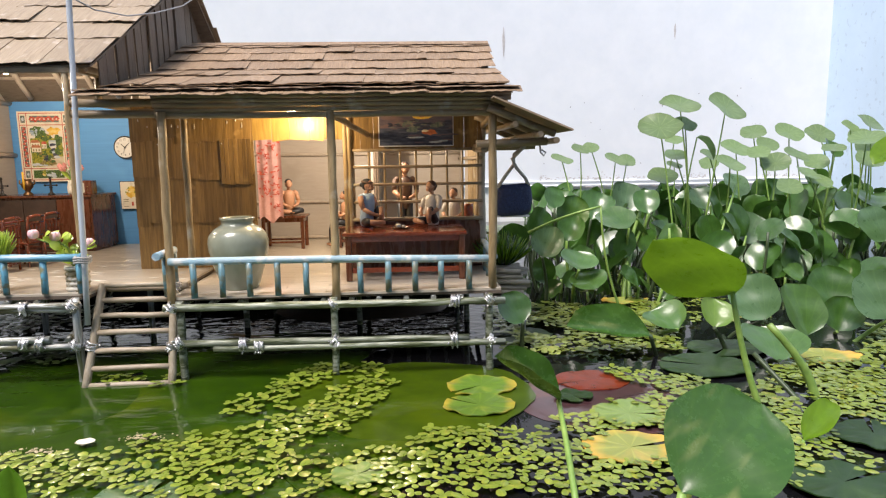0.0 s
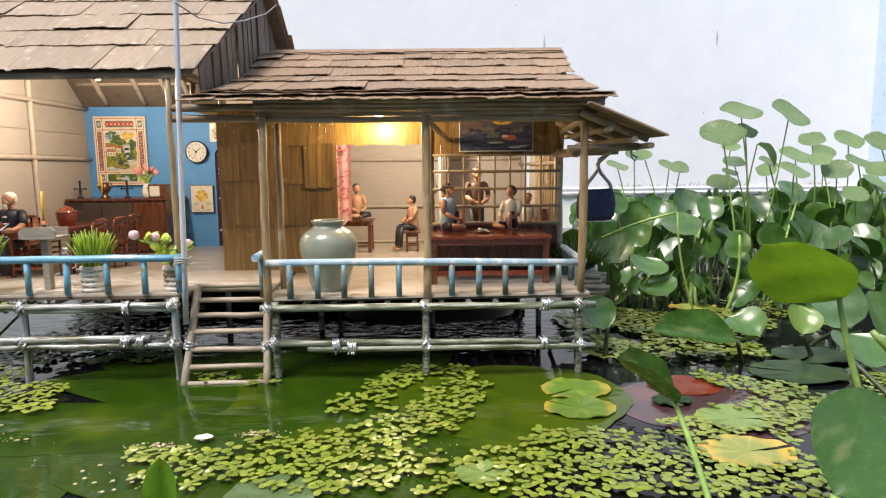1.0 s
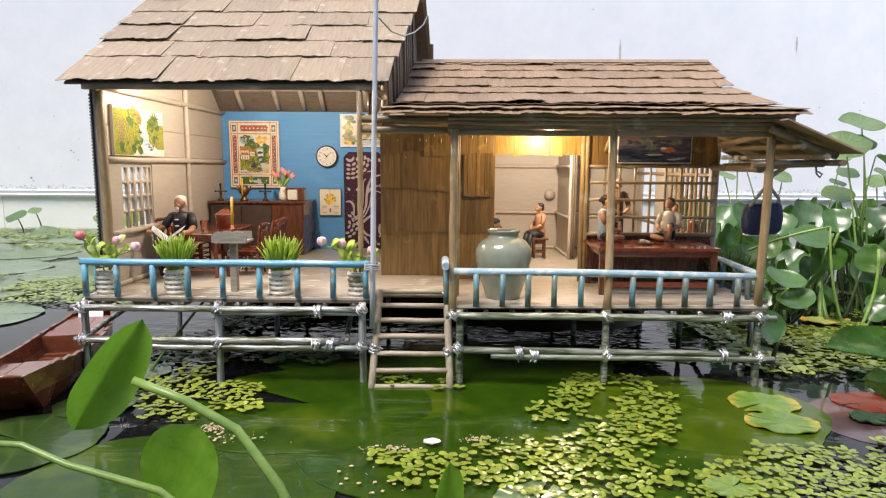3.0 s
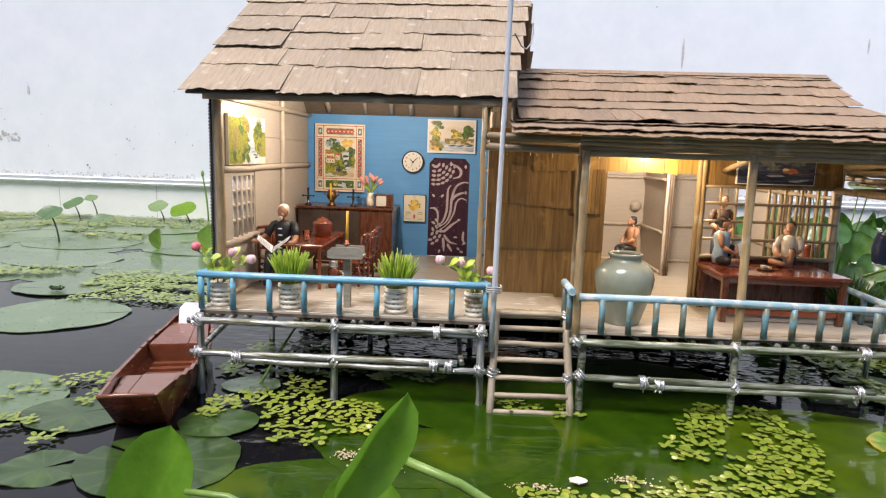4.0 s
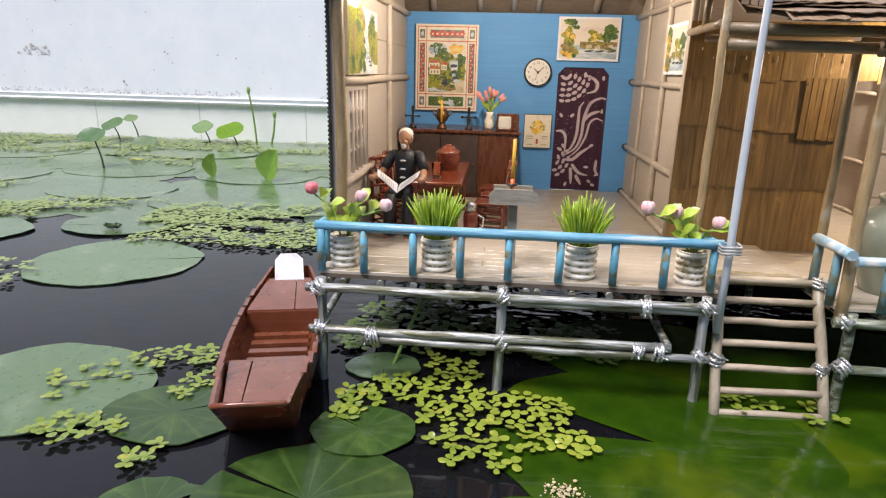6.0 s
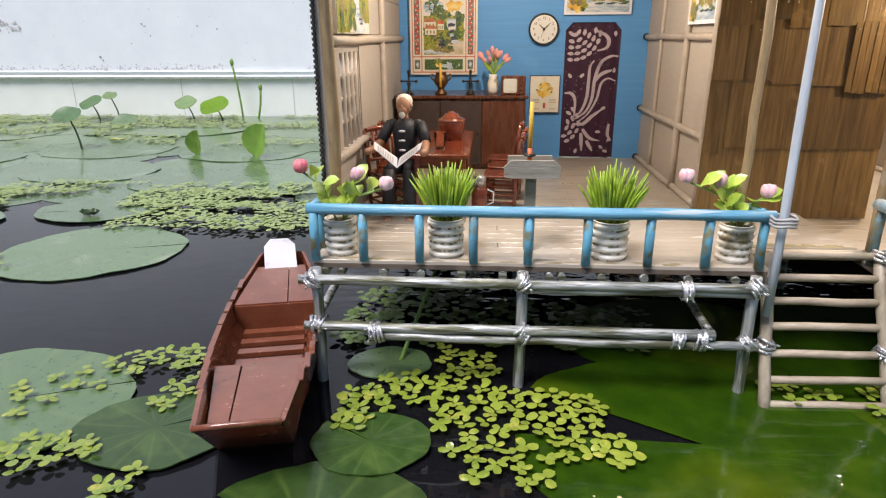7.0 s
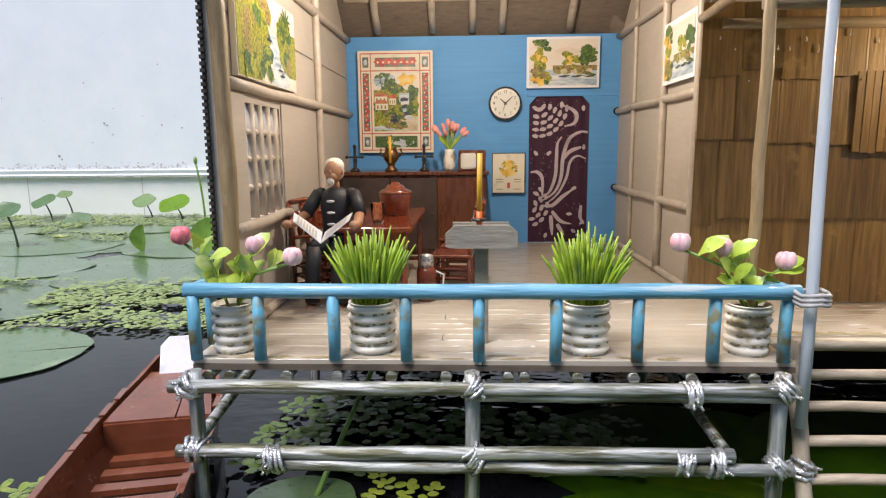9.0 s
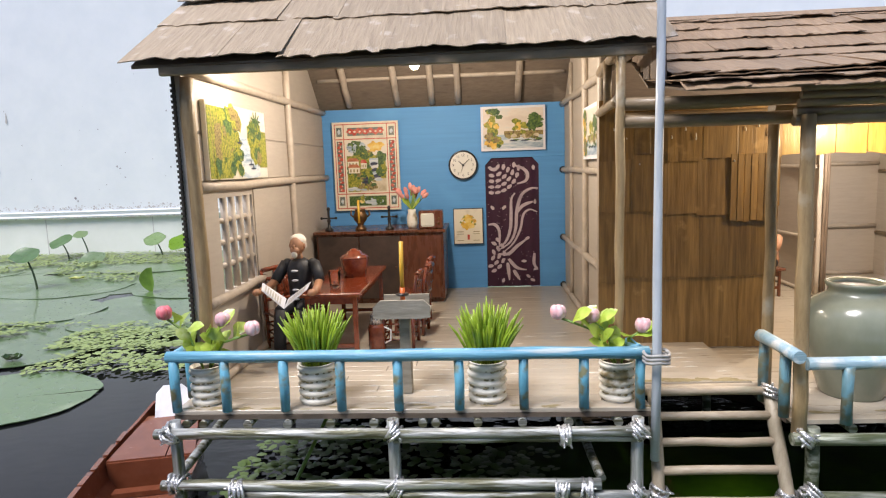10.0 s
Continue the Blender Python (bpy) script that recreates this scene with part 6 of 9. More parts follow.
part("body", one(lathe, [(0.0112, 0), (0.0120, 0.001), (0.0138, 0.010), (0.0152, 0.0190), (0.0148, 0.0200)], (-0.619, 0.925, TT), 9), REDWOOD, warmer)
part("lid", one(lathe, [(0.0154, 0.0192), (0.0154, 0.0204), (0.0120, 0.0230), (0.0095, 0.0237), (0.0072, 0.0270), (0.0050, 0.0273), (0.0030, 0.0293), (0.0010, 0.0295)], (-0.619, 0.925, TT), 9), REDWOOD, warmer)
bm = B()
lathe(bm, [(0.0040, 0), (0.0048, 0.001), (0.0062, 0.0165), (0.0057, 0.0165), (0.0044, 0.002), (0.0005, 0.0018)], (-0.626, 0.862, TT), 18)
solo("drinking_glass", bm, GLASS_THIN, "small clear drinking glass on the table", "glass", smooth=True)
flask = thing("vacuum_flask", (-0.587, 0.857, FL), "red brown vacuum flask with a silver cap on the floor", "vacuum flask")
part("body", one(lathe, [(0.0075, 0), (0.0080, 0.002), (0.0080, 0.024), (0.0066, 0.0275), (0.0062, 0.0275)], (-0.587, 0.857, FL), 18), REDWOOD, flask)
part("cap", one(lathe, [(0.0060, 0.0275), (0.0060, 0.0355), (0.0048, 0.0375), (0.001, 0.038)], (-0.587, 0.857, FL), 16), FOIL, flask, "silver cap")
part("handle", one(tube, [(-0.5795, 0.857, FL + 0.024), (-0.573, 0.857, FL + 0.021), (-0.5735, 0.857, FL + 0.011), (-0.5795, 0.857, FL + 0.008)], 0.0008, 6), PAPER, flask, "white wire handle")

altar = thing("offering_stand", (-0.545, 0.748, FL), "grey wooden offering stand on a post with a candle", "offering stand")
part("post", one(box, -0.5490, -0.5405, 0.7435, 0.7520, FL, 0.1650, 0, 0.0006), GREY_WOOD, altar)
bm = B()
prism(bm, [(-0.5665, 0.732, 0.1665), (-0.5610, 0.732, 0.1655), (-0.5290, 0.732, 0.1655), (-0.5235, 0.732, 0.1665), (-0.5235, 0.732, 0.1750), (-0.5285, 0.732, 0.1795), (-0.5610, 0.732, 0.1795), (-0.5665, 0.732, 0.1745)][::-1], (0, 0.0022, 0))
part("front_board", bm, GREY_WOOD, altar)
part("shelf", one(box, -0.565, -0.525, 0.7340, 0.766, 0.1652, 0.1680, 0, 0.0005), GREY_WOOD, altar)
part("back_board", one(box, -0.563, -0.527, 0.7640, 0.7662, 0.168, 0.1775), GREY_WOOD, altar)
part("candle", one(rod, (-0.5462, 0.750, 0.168), (-0.5462, 0.7502, 0.186), 0.0019), ORANGE, altar, "orange candle foot")
part("candle", one(rod, (-0.5462, 0.7502, 0.186), (-0.5458, 0.7506, 0.2215), 0.0017), CANDLE, altar, "yellow candle")
bm = B()
lathe(bm, [(0.0045, 0), (0.0055, 0.0012), (0.003, 0.002)], (-0.5462, 0.750, 0.1798), 12)
part("candle_dish", bm, BLACK, altar)

# last bulb is added, out of view above the lintel, with the kitchen fill
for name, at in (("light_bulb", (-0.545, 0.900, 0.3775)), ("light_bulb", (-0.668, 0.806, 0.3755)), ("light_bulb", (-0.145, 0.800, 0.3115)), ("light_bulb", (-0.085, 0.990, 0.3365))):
    t = thing(name, at, "small lit warm bulb hanging under the roof, the kitchen one added unseen", "light bulb", "bulbs")
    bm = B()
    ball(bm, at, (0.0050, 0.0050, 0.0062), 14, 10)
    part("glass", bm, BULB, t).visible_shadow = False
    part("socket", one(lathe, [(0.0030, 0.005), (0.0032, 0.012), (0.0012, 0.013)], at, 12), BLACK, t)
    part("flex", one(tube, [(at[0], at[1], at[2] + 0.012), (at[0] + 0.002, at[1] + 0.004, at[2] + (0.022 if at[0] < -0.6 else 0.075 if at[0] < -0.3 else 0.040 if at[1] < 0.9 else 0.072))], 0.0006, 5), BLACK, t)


# ---- potted plants on the deck ----
def pot(t, x, y, z0, r=0.0148, h=0.0305, flare=1.0):
    prof, n = [(r * 0.86, 0), (r * 0.90, 0.0006)], 5
    for i in range(n):
        b, q = h * i / n, r * (0.96 + 0.04 * i / n)
        for f, k in ((0.10, 0.90), (0.30, 1.00), (0.50, 1.035), (0.70, 1.00), (0.90, 0.90)):
            prof.append((q * k, b + h / n * f))
    prof += [(r * 0.98, h), (r * 0.90, h + 0.0004), (r * 0.86, h - 0.003)]
    part("pot", one(lathe, prof, (x, y, z0), 28), POT, t, "white ribbed pot stained brown")
    bm = B()
    rr = random.Random(int(abs(x) * 1e4))
    for k in range(46):
        ring, a = rr.randrange(5), rr.uniform(math.pi, 2 * math.pi)
        lo = h * ring / 5 + h / 5 * rr.uniform(0.0, 0.16)
        c = Vector((x, y, z0 + lo)) + Vector((math.cos(a), math.sin(a), 0)) * (r * 0.915)
        tan = Vector((-math.sin(a), math.cos(a), 0))
        ball(bm, c, (rr.uniform(0.0008, 0.0024), 0.0006, rr.uniform(0.0004, 0.0009)), 6, 4, 0, Matrix((tan, tan.cross(Vector((0, 0, 1))), Vector((0, 0, 1)))).transposed())
    part("grime", bm, MOSS, t, "brown grime in the ribs")
    part("soil", one(lathe, [(0.002, h - 0.005), (r * 0.86, h - 0.005), (r * 0.86, h - 0.003), (0.001, h - 0.0028)], (x, y, z0), 14), SOIL, t)


def grass_pot(x, y, z0, seed):
    t = thing("potted_grass", (x, y, z0), "white ribbed pot of bright green plastic grass on the deck", "potted plant", "deck pots")
    pot(t, x, y, z0)
    rr = random.Random(seed)
    for i in range(112):
        a, s = rr.uniform(0, 6.283), math.sqrt(rr.random())
        b = Vector((x + 0.0105 * s * math.cos(a), y + 0.0010 + 0.0085 * s * math.sin(a), z0 + 0.027))
        h = rr.uniform(0.034, 0.053) * (1.06 - 0.30 * s)
        out = Vector((math.cos(a), 0.8 * math.sin(a), 0)) * (0.0175 * s * rr.uniform(0.5, 1.2)) + Vector((rr.uniform(-0.003, 0.003), 0, 0))
        bm = B()
        tube(bm, [b, b + out * 0.30 + Vector((0, 0, h * 0.35)), b + out * 0.68 + Vector((0, 0, h * 0.75)), b + out + Vector((0, 0, h))], [0.0008, 0.0012, 0.0011, 0.0004], 5)
        part("blade", bm, GRASS, t)
    return t


def oval_leaf(bm, base, d, ln, wd, up=Vector((0, 0, 1)), mi=0, cup=0.15, paddle=False):
    """A small rounded leaf with a keel."""
    d = d.normalized()
    s = d.cross(up)
    s = s.normalized() if s.length > 1e-4 else d.orthogonal().normalized()
    n = s.cross(d).normalized()
    mid, le, ri = [], [], []
    for i in range(7):
        f = i / 6
        w = wd * math.sin(math.pi * min(0.98, 0.06 + 0.94 * f) ** 0.85)
        if paddle:
            w = wd * (0.14 + 0.86 * min(1.0, f / 0.5) ** 1.5) * math.sqrt(max(0.004, 1 - max(0.0, (f - 0.55) / 0.45) ** 2.4))
        c = base + d * (ln * f) + n * (ln * 0.12 * math.sin(math.pi * f))
        mid.append(bm.verts.new(c))
        le.append(bm.verts.new(c + s * w + n * (cup * w)))
        ri.append(bm.verts.new(c - s * w + n * (cup * w)))
    for i in range(6):
        for a, b in ((le, mid), (mid, ri)):
            f = bm.faces.new((a[i], b[i], b[i + 1], a[i + 1]))
            f.material_index, f.smooth = mi, True


def flower_pot(x, y, z0, seed, tips):
    """tips: the place of each bud and how red it is."""
    t = thing("potted_flower", (x, y, z0), "white ribbed pot with pink buds and pale oval leaves", "potted plant", "deck pots")
    pot(t, x, y, z0, 0.0130, 0.0295)
    rr = random.Random(seed)
    for bx, by, bz, red in tips:
        b = Vector((x + rr.uniform(-0.003, 0.003), y, z0 + 0.025))
        top = Vector((bx, by, bz - 0.004))
        mid = b.lerp(top, 0.55) + Vector((-0.18 * (bx - x), 0, 0.006))
        part("stem", one(tube, [b, b.lerp(mid, 0.6), mid, top], 0.0010, 6), STALK, t)
        bm = B()
        ball(bm, top + Vector((0, 0, 0.0035)), (0.0050, 0.0050, 0.0057), 12, 8)
        for k in range(5):
            a = k * 1.257
            d = Vector((math.cos(a), math.sin(a), 0))
            ball(bm, top + d * 0.0029 + Vector((0, 0, 0.0038)), (0.0033, 0.0033, 0.0051), 8, 6)
        part("bud", bm, BUD_RED if red else PINK, t, "deep pink rose bud" if red else "pale pink rose bud")
        for k in range(8):
            f = 0.14 + 0.10 * k
            base = b.lerp(mid, f * 1.4) if f < 0.6 else mid.lerp(top, (f - 0.6) / 0.4)
            a = rr.uniform(0, 6.28)
            bm = B()
            oval_leaf(bm, base, Vector((math.cos(a), math.sin(a) * 0.6 - 0.2, rr.uniform(0.1, 1.2))), rr.uniform(0.014, 0.019), rr.uniform(0.0042, 0.0054), up=Vector((rr.uniform(-0.5, 0.5), -0.55, 0.7)), paddle=True)
            part("leaf", bm, DWARF_LEAF, t)
    return t


flower_pot(-0.6970, 0.7310, FL, 1, ((-0.725, 0.728, 0.175, 1), (-0.680, 0.728, 0.169, 0), (-0.658, 0.728, 0.162, 0)))
grass_pot(-0.6115, 0.7325, FL, 2)
grass_pot(-0.4825, 0.7325, FL, 3)
flower_pot(-0.3870, 0.7310, FL, 4, ((-0.430, 0.728, 0.170, 0), (-0.406, 0.728, 0.167, 0), (-0.369, 0.728, 0.159, 0)))

# ---- jar ----
jar = thing("water_jar", (-0.207, 0.7535, FR), "large grey green glazed water jar on the porch", "jar")
jx = (-0.207, 0.7535, FR)
part("body", one(lathe, [(0.975 * r, 0.955 * z) for r, z in [(0.0215, 0), (0.0225, 0.0015), (0.0262, 0.014), (0.0318, 0.032), (0.0358, 0.049), (0.0365, 0.059), (0.0345, 0.068), (0.0285, 0.0755), (0.0215, 0.0795), (0.0190, 0.0815), (0.0188, 0.0845), (0.0205, 0.0868), (0.0212, 0.0885), (0.0205, 0.0900), (0.0180, 0.0895), (0.0168, 0.0870), (0.0170, 0.078)]], jx, 44), JAR, jar)
part("mouth", one(lathe, [(0.001, 0.0815), (0.0170, 0.0816), (0.0170, 0.0822), (0.001, 0.0823)], jx, 30), JAR_DARK, jar, "dark mouth")


# ---- kitchen furniture ----
bed = thing("wooden_platform_bed", (-0.005, 0.83, FR), "red brown varnished wooden platform bed on the porch", "platform bed")
BT = 0.1585
part("top", one(box, -0.084, 0.072, 0.7685, 0.862, BT - 0.0045, BT, 0, 0.001), REDWOOD, bed)
for x in (-0.081, 0.0615):
    for y in (0.7715, 0.8515):
        part("leg", one(box, x, x + 0.0075, y, y + 0.0075, FR, BT - 0.0045, 0, 0.0007), DARKWOOD, bed)
part("apron", one(box, -0.0735, 0.0615, 0.7735, 0.7765, BT - 0.012, BT - 0.0045, 0, 0.0005), REDWOOD, bed)
for x in (-0.079, 0.0645):
    part("apron", one(box, x, x + 0.003, 0.779, 0.8515, BT - 0.012, BT - 0.0045, 0, 0.0005), REDWOOD, bed)
part("rear_panel", one(box, -0.0735, 0.0615, 0.8525, 0.8555, FR + 0.010, BT - 0.0045), DARKWOOD, bed)
part("stretcher", one(box, -0.0735, 0.0615, 0.7740, 0.7770, FR + 0.010, FR + 0.0165, 0, 0.0005), REDWOOD, bed)
table(-0.262, -0.181, 1.085, 1.142, FR, 0.155, "low_table", "dark red brown low wooden bed in the kitchen", "low bed", DARKWOOD, 0.006)
table(-0.128, -0.098, 1.086, 1.118, FR, 0.1345, "stool", "small dark wooden stool in the kitchen", "stool", DARKWOOD, 0.0034)
cloth = thing("hanging_cloth", (-0.236, 1.076, 0.15), "rose patterned cloth hanging inside the kitchen doorway", "hanging cloth")
bm = B()
g = [[bm.verts.new((-0.257 + 0.0041 * i + 0.0004 * math.sin(i * 2.1), 1.0760 + 0.0016 * math.sin(i * 1.7), 0.150 + 0.145 * j / 8 + (0.006 * math.sin(i * 0.9) if j == 0 else 0))) for i in range(11)] for j in range(9)]
for j in range(8):
    for i in range(10):
        bm.faces.new((g[j][i], g[j][i + 1], g[j + 1][i + 1], g[j + 1][i])).smooth = True
part("cloth", bm, ROSE_CLOTH, cloth)
bm = B()
rnd = random.Random(17)
for k in range(60):
    c = Vector((rnd.uniform(-0.253, -0.220), 1.0730, rnd.uniform(0.165, 0.285)))
    for q in range(2):
        a = rnd.uniform(0, 3.14)
        oval(bm, c + X * rnd.uniform(-0.002, 0.002) - Y * (0.0002 * q + 0.000004 * k), X * math.cos(a) + Z * math.sin(a), Z * math.cos(a) - X * math.sin(a), 0.0030, 0.0008, 8, 0, 0.4, rnd)
part("print", bm, RED_INK, cloth, "dark red leaf print")


# ---- dolls: plain shapes, one mesh each ----
DOLL = [SKIN, BLACK_CLOTH, WHITE_HAIR, BLUE_CLOTH, GREY_CLOTH, BROWN_CLOTH, PAPER]


def doll(at, turn, label, hair, shirt, legs, seated="chair", arms="lap", size=1.0, bun=False, scarf=None):
    """A plain doll built round its seat at the origin, facing -y."""
    bm = B()
    tube(bm, [(0, 0.004, -0.003), (0, 0.003, 0.006), (0, 0.001, 0.020), (0, 0.002, 0.033), (0, 0.003, 0.0395), (0, 0.003, 0.0430)], [0.0080, 0.0104, 0.0098, 0.0112, 0.0098, 0.0045], 12, shirt)
    for s in (-1, 1):
        ball(bm, (s * 0.0112, 0.003, 0.0375), (0.0052, 0.0054, 0.0054), 10, 7, shirt)
    tube(bm, [(0, 0.003, 0.040), (0, 0.0005, 0.0485)], [0.0034, 0.0030], 8, 0)
    ball(bm, (0, -0.0015, 0.0545), (0.0062, 0.0070, 0.0082), 14, 10, 0)
    ball(bm, (0, -0.0068, 0.0508), (0.0040, 0.0030, 0.0036), 10, 7, 0)
    ball(bm, (0, -0.0086, 0.0540), (0.0011, 0.0014, 0.0019), 8, 6, 0)
    for s in (-1, 1):
        ball(bm, (s * 0.0062, -0.0008, 0.0540), (0.0010, 0.0016, 0.0022), 8, 6, 0)
    ball(bm, (0, 0.0012, 0.0580), (0.0070, 0.0076, 0.0060), 14, 10, hair)
    ball(bm, (0, 0.0040, 0.0545), (0.0064, 0.0048, 0.0072), 12, 8, hair)
    if bun:
        ball(bm, (0, 0.0096, 0.0550), (0.0038, 0.0036, 0.0036), 10, 7, hair)
    if scarf is not None:
        tube(bm, [(0.0068 * math.cos(q), 0.0008 + 0.0076 * math.sin(q), 0.0590 + 0.0012 * math.sin(q)) for q in [i * math.pi / 8 for i in range(17)]], 0.0013, 6, scarf)
    if hair == 2:
        ball(bm, (0, -0.0082, 0.0476), (0.0028, 0.0022, 0.0034), 8, 6, hair)
    if seated == "chair":
        for s in (-1, 1):
            tube(bm, [(s * 0.0055, 0.003, 0.002), (s * 0.0070, -0.012, 0.004), (s * 0.0085, -0.024, 0.003)], [0.0068, 0.0062, 0.0052], 10, legs)
            tube(bm, [(s * 0.0085, -0.023, 0.004), (s * 0.0090, -0.026, -0.012), (s * 0.0098, -0.027, -0.034)], [0.0052, 0.0054, 0.0050], 10, legs)
            ball(bm, (s * 0.0100, -0.030, -0.0380), (0.0036, 0.0070, 0.0026), 10, 6, 0)
    elif seated == "cross":
        for s in (-1, 1):
            tube(bm, [(s * 0.005, 0.002, 0.003), (s * 0.014, -0.008, 0.005), (s * 0.021, -0.014, 0.005)], [0.0066, 0.0060, 0.0048], 10, legs)
            tube(bm, [(s * 0.021, -0.014, 0.005), (s * 0.010, -0.020, 0.0040), (s * -0.004, -0.021, 0.0030)], [0.0046, 0.0040, 0.0030], 10, legs if s > 0 else 0)
    elif seated == "knee":
        tube(bm, [(0.005, 0.002, 0.003), (0.008, -0.010, 0.016), (0.0085, -0.014, 0.0235)], [0.0064, 0.0056, 0.0046], 10, legs)
        tube(bm, [(0.0085, -0.014, 0.0235), (0.0085, -0.017, 0.010), (0.0085, -0.016, 0.0015)], [0.0044, 0.0038, 0.0030], 10, 0)
        tube(bm, [(-0.005, 0.002, 0.003), (-0.014, -0.010, 0.004), (-0.019, -0.016, 0.004)], [0.0064, 0.0056, 0.0046], 10, legs)
        tube(bm, [(-0.019, -0.016, 0.004), (-0.006, -0.022, 0.0030), (0.004, -0.024, 0.0022)], [0.0042, 0.0036, 0.0028], 10, 0)
    elif seated == "stand":
        for s in (-1, 1):
            tube(bm, [(s * 0.005, 0.002, 0.006), (s * 0.0060, 0.001, -0.028), (s * 0.0062, 0.001, -0.064)], [0.0066, 0.0056, 0.0046], 10, legs)
    if arms == "read":
        for s in (-1, 1):
            tube(bm, [(s * 0.0125, 0.003, 0.0390), (s * 0.0165, -0.001, 0.0315), (s * 0.0195, -0.006, 0.0245)], [0.0048, 0.0049, 0.0048], 10, shirt)
            tube(bm, [(s * 0.0193, -0.006, 0.0248), (s * 0.0215, -0.018, 0.0205), (s * 0.0235, -0.030, 0.0200)], [0.0036, 0.0034, 0.0027], 8, 0)
            ball(bm, (s * 0.0232, -0.0335, 0.0205), (0.0034, 0.0042, 0.0030), 8, 6, 0)
        for k in range(4):
            ball(bm, (0.0, -0.0102, 0.010 + 0.0080 * k), (0.0034, 0.0010, 0.0010), 6, 5, 6)
    else:
        for s in (-1, 1):
            bare = 0 if shirt in (0, 3) else shirt
            tube(bm, [(s * 0.0128, 0.003, 0.0385), (s * 0.0158, 0.000, 0.030), (s * 0.0165, -0.004, 0.0215)], [0.0044, 0.0040, 0.0034], 10, bare)
            tube(bm, [(s * 0.0165, -0.004, 0.0218), (s * 0.0120, -0.012, 0.0165), (s * 0.0055, -0.0165, 0.0135)], [0.0034, 0.0030, 0.0025], 8, 0)
            ball(bm, (s * 0.0045, -0.0175, 0.0132), (0.0030, 0.0030, 0.0024), 8, 6, 0)
    bmesh.ops.recalc_face_normals(bm, faces=bm.faces)
    me_ob = part("figurine", bm, DOLL, None, smooth=True)
    me_ob.matrix_basis = pose(*at, 0, 0, turn) @ Matrix.Scale(size, 4)
    return tagged(me_ob, label, "figurine", "figurines")


doll((-0.661, 0.8655, FL + 0.042), -6, "plain seated doll in black with pale hair on a chair", 2, 1, 1, "chair", "read", 1.14)
paper = thing("newspaper", (-0.6625, 0.82, 0.155), "open white newspaper held over the lap of the doll", "newspaper")
for s in (-1, 1):
    bm = B()
    o = Vector((-0.6625, 0.8170, 0.1555))
    prism(bm, [o, o + Vector((s * 0.021, 0.004, 0.0165)), o + Vector((s * 0.0225, 0.012, 0.0215)), o + Vector((s * 0.001, 0.011, 0.0065))][::s], (0, 0.0006, 0.0008))
    pg = part("page", bm, PAPER, paper)
    bm = B()
    for k in range(7):
        f0 = 0.12 + 0.115 * k
        a = o + Vector((s * 0.0015, 0.0008, 0.0026)) * 1.0 + Vector((s * 0.0195, 0.004, 0.0155)) * f0
        b = a + Vector((s * 0.0008, 0.0066, 0.0042))
        wv = Vector((s * 0.0007, 0.00014, 0.0006))
        nv = Vector((0, -0.0005, 0.0008))
        bm.faces.new([bm.verts.new(q + nv * 0.3) for q in (a - wv, a + wv, b + wv, b - wv)])
    part("print", bm, GREY_CLOTH, pg)
doll((-0.056, 0.847, BT + 0.004), 58, "plain dark-haired doll in a blue top sitting on the bed", 1, 3, 1, "knee", size=0.96, bun=True, scarf=5)
doll((0.030, 0.845, BT + 0.004), -42, "plain grey-clad doll with tied brown hair on the bed", 5, 4, 1, "knee", size=0.90, bun=True)
doll((-0.006, 0.985, FR + 0.0787), 10, "plain standing doll in brown behind the lattice", 5, 5, 1, "stand", size=1.10)
doll((0.066, 0.925, FR + 0.052), -20, "plain seated doll in brown and white behind the lattice", 5, 4, 5, "chair", size=0.90)
doll((-0.211, 1.105, 0.155 + 0.004), 22, "plain dark-haired doll in black trousers on the low bed", 1, 0, 1, "cross", size=0.94, bun=True)
doll((-0.113, 1.100, 0.1345 + 0.004), -72, "plain bare-chested doll in black trousers on the kitchen stool", 1, 0, 1, "chair", size=0.92)
rnd = random.Random(9)
tray = thing("tea_tray", (-0.012, 0.812, BT), "small round tray with a pot and cups on the bed", "tea tray")
part("tray", one(lathe, [(0.0085, 0), (0.0105, 0.0008), (0.0112, 0.0024), (0.0104, 0.0024), (0.0095, 0.0014), (0.001, 0.0013)], (-0.012, 0.812, BT), 20), BRASS, tray)
for dx, dy, r in ((-0.003, 0.002, 0.0036), (0.004, -0.001, 0.0024), (0.003, 0.0045, 0.0024)):
    part("cup", one(lathe, [(r * 0.6, 0.0014), (r, 0.003), (r, 0.0014 + r * 1.3), (r * 0.8, 0.0014 + r * 1.3)], (-0.012 + dx, 0.812 + dy, BT), 12), POT, tray)
# jar behind the lattice
bm = B()
lathe(bm, [(0.0070, 0), (0.0082, 0.004), (0.0086, 0.06), (0.0074, 0.080), (0.0076, 0.087), (0.0060, 0.087)], (0.086, 0.900, FR), 18)
solo("brown_jar", bm, REDWOOD, "tall red brown jar standing behind the lattice", "jar", smooth=True)
disc = B()
lathe(disc, [(0.0105, 0), (0.0110, 0.001), (0.001, 0.0016)], (0, 0, 0), 20)
ob = solo("hanging_basket", disc, FRAME, "flat round woven tray on the kitchen wall", "woven tray", smooth=True)
ob.matrix_basis = pose(-0.0745, 1.2355, 0.206, 90, 0, 0)

# ---- things beside the porch ----
FURTHER = Matrix.Translation((0, 0, -0.013)) @ Matrix.Scale(1.053, 4)
bag = thing("woven_bag", (0.128, 0.756, 0.18), "navy woven bag with pale straps hanging from the awning arm", "bag")
bm = B()
rings = []
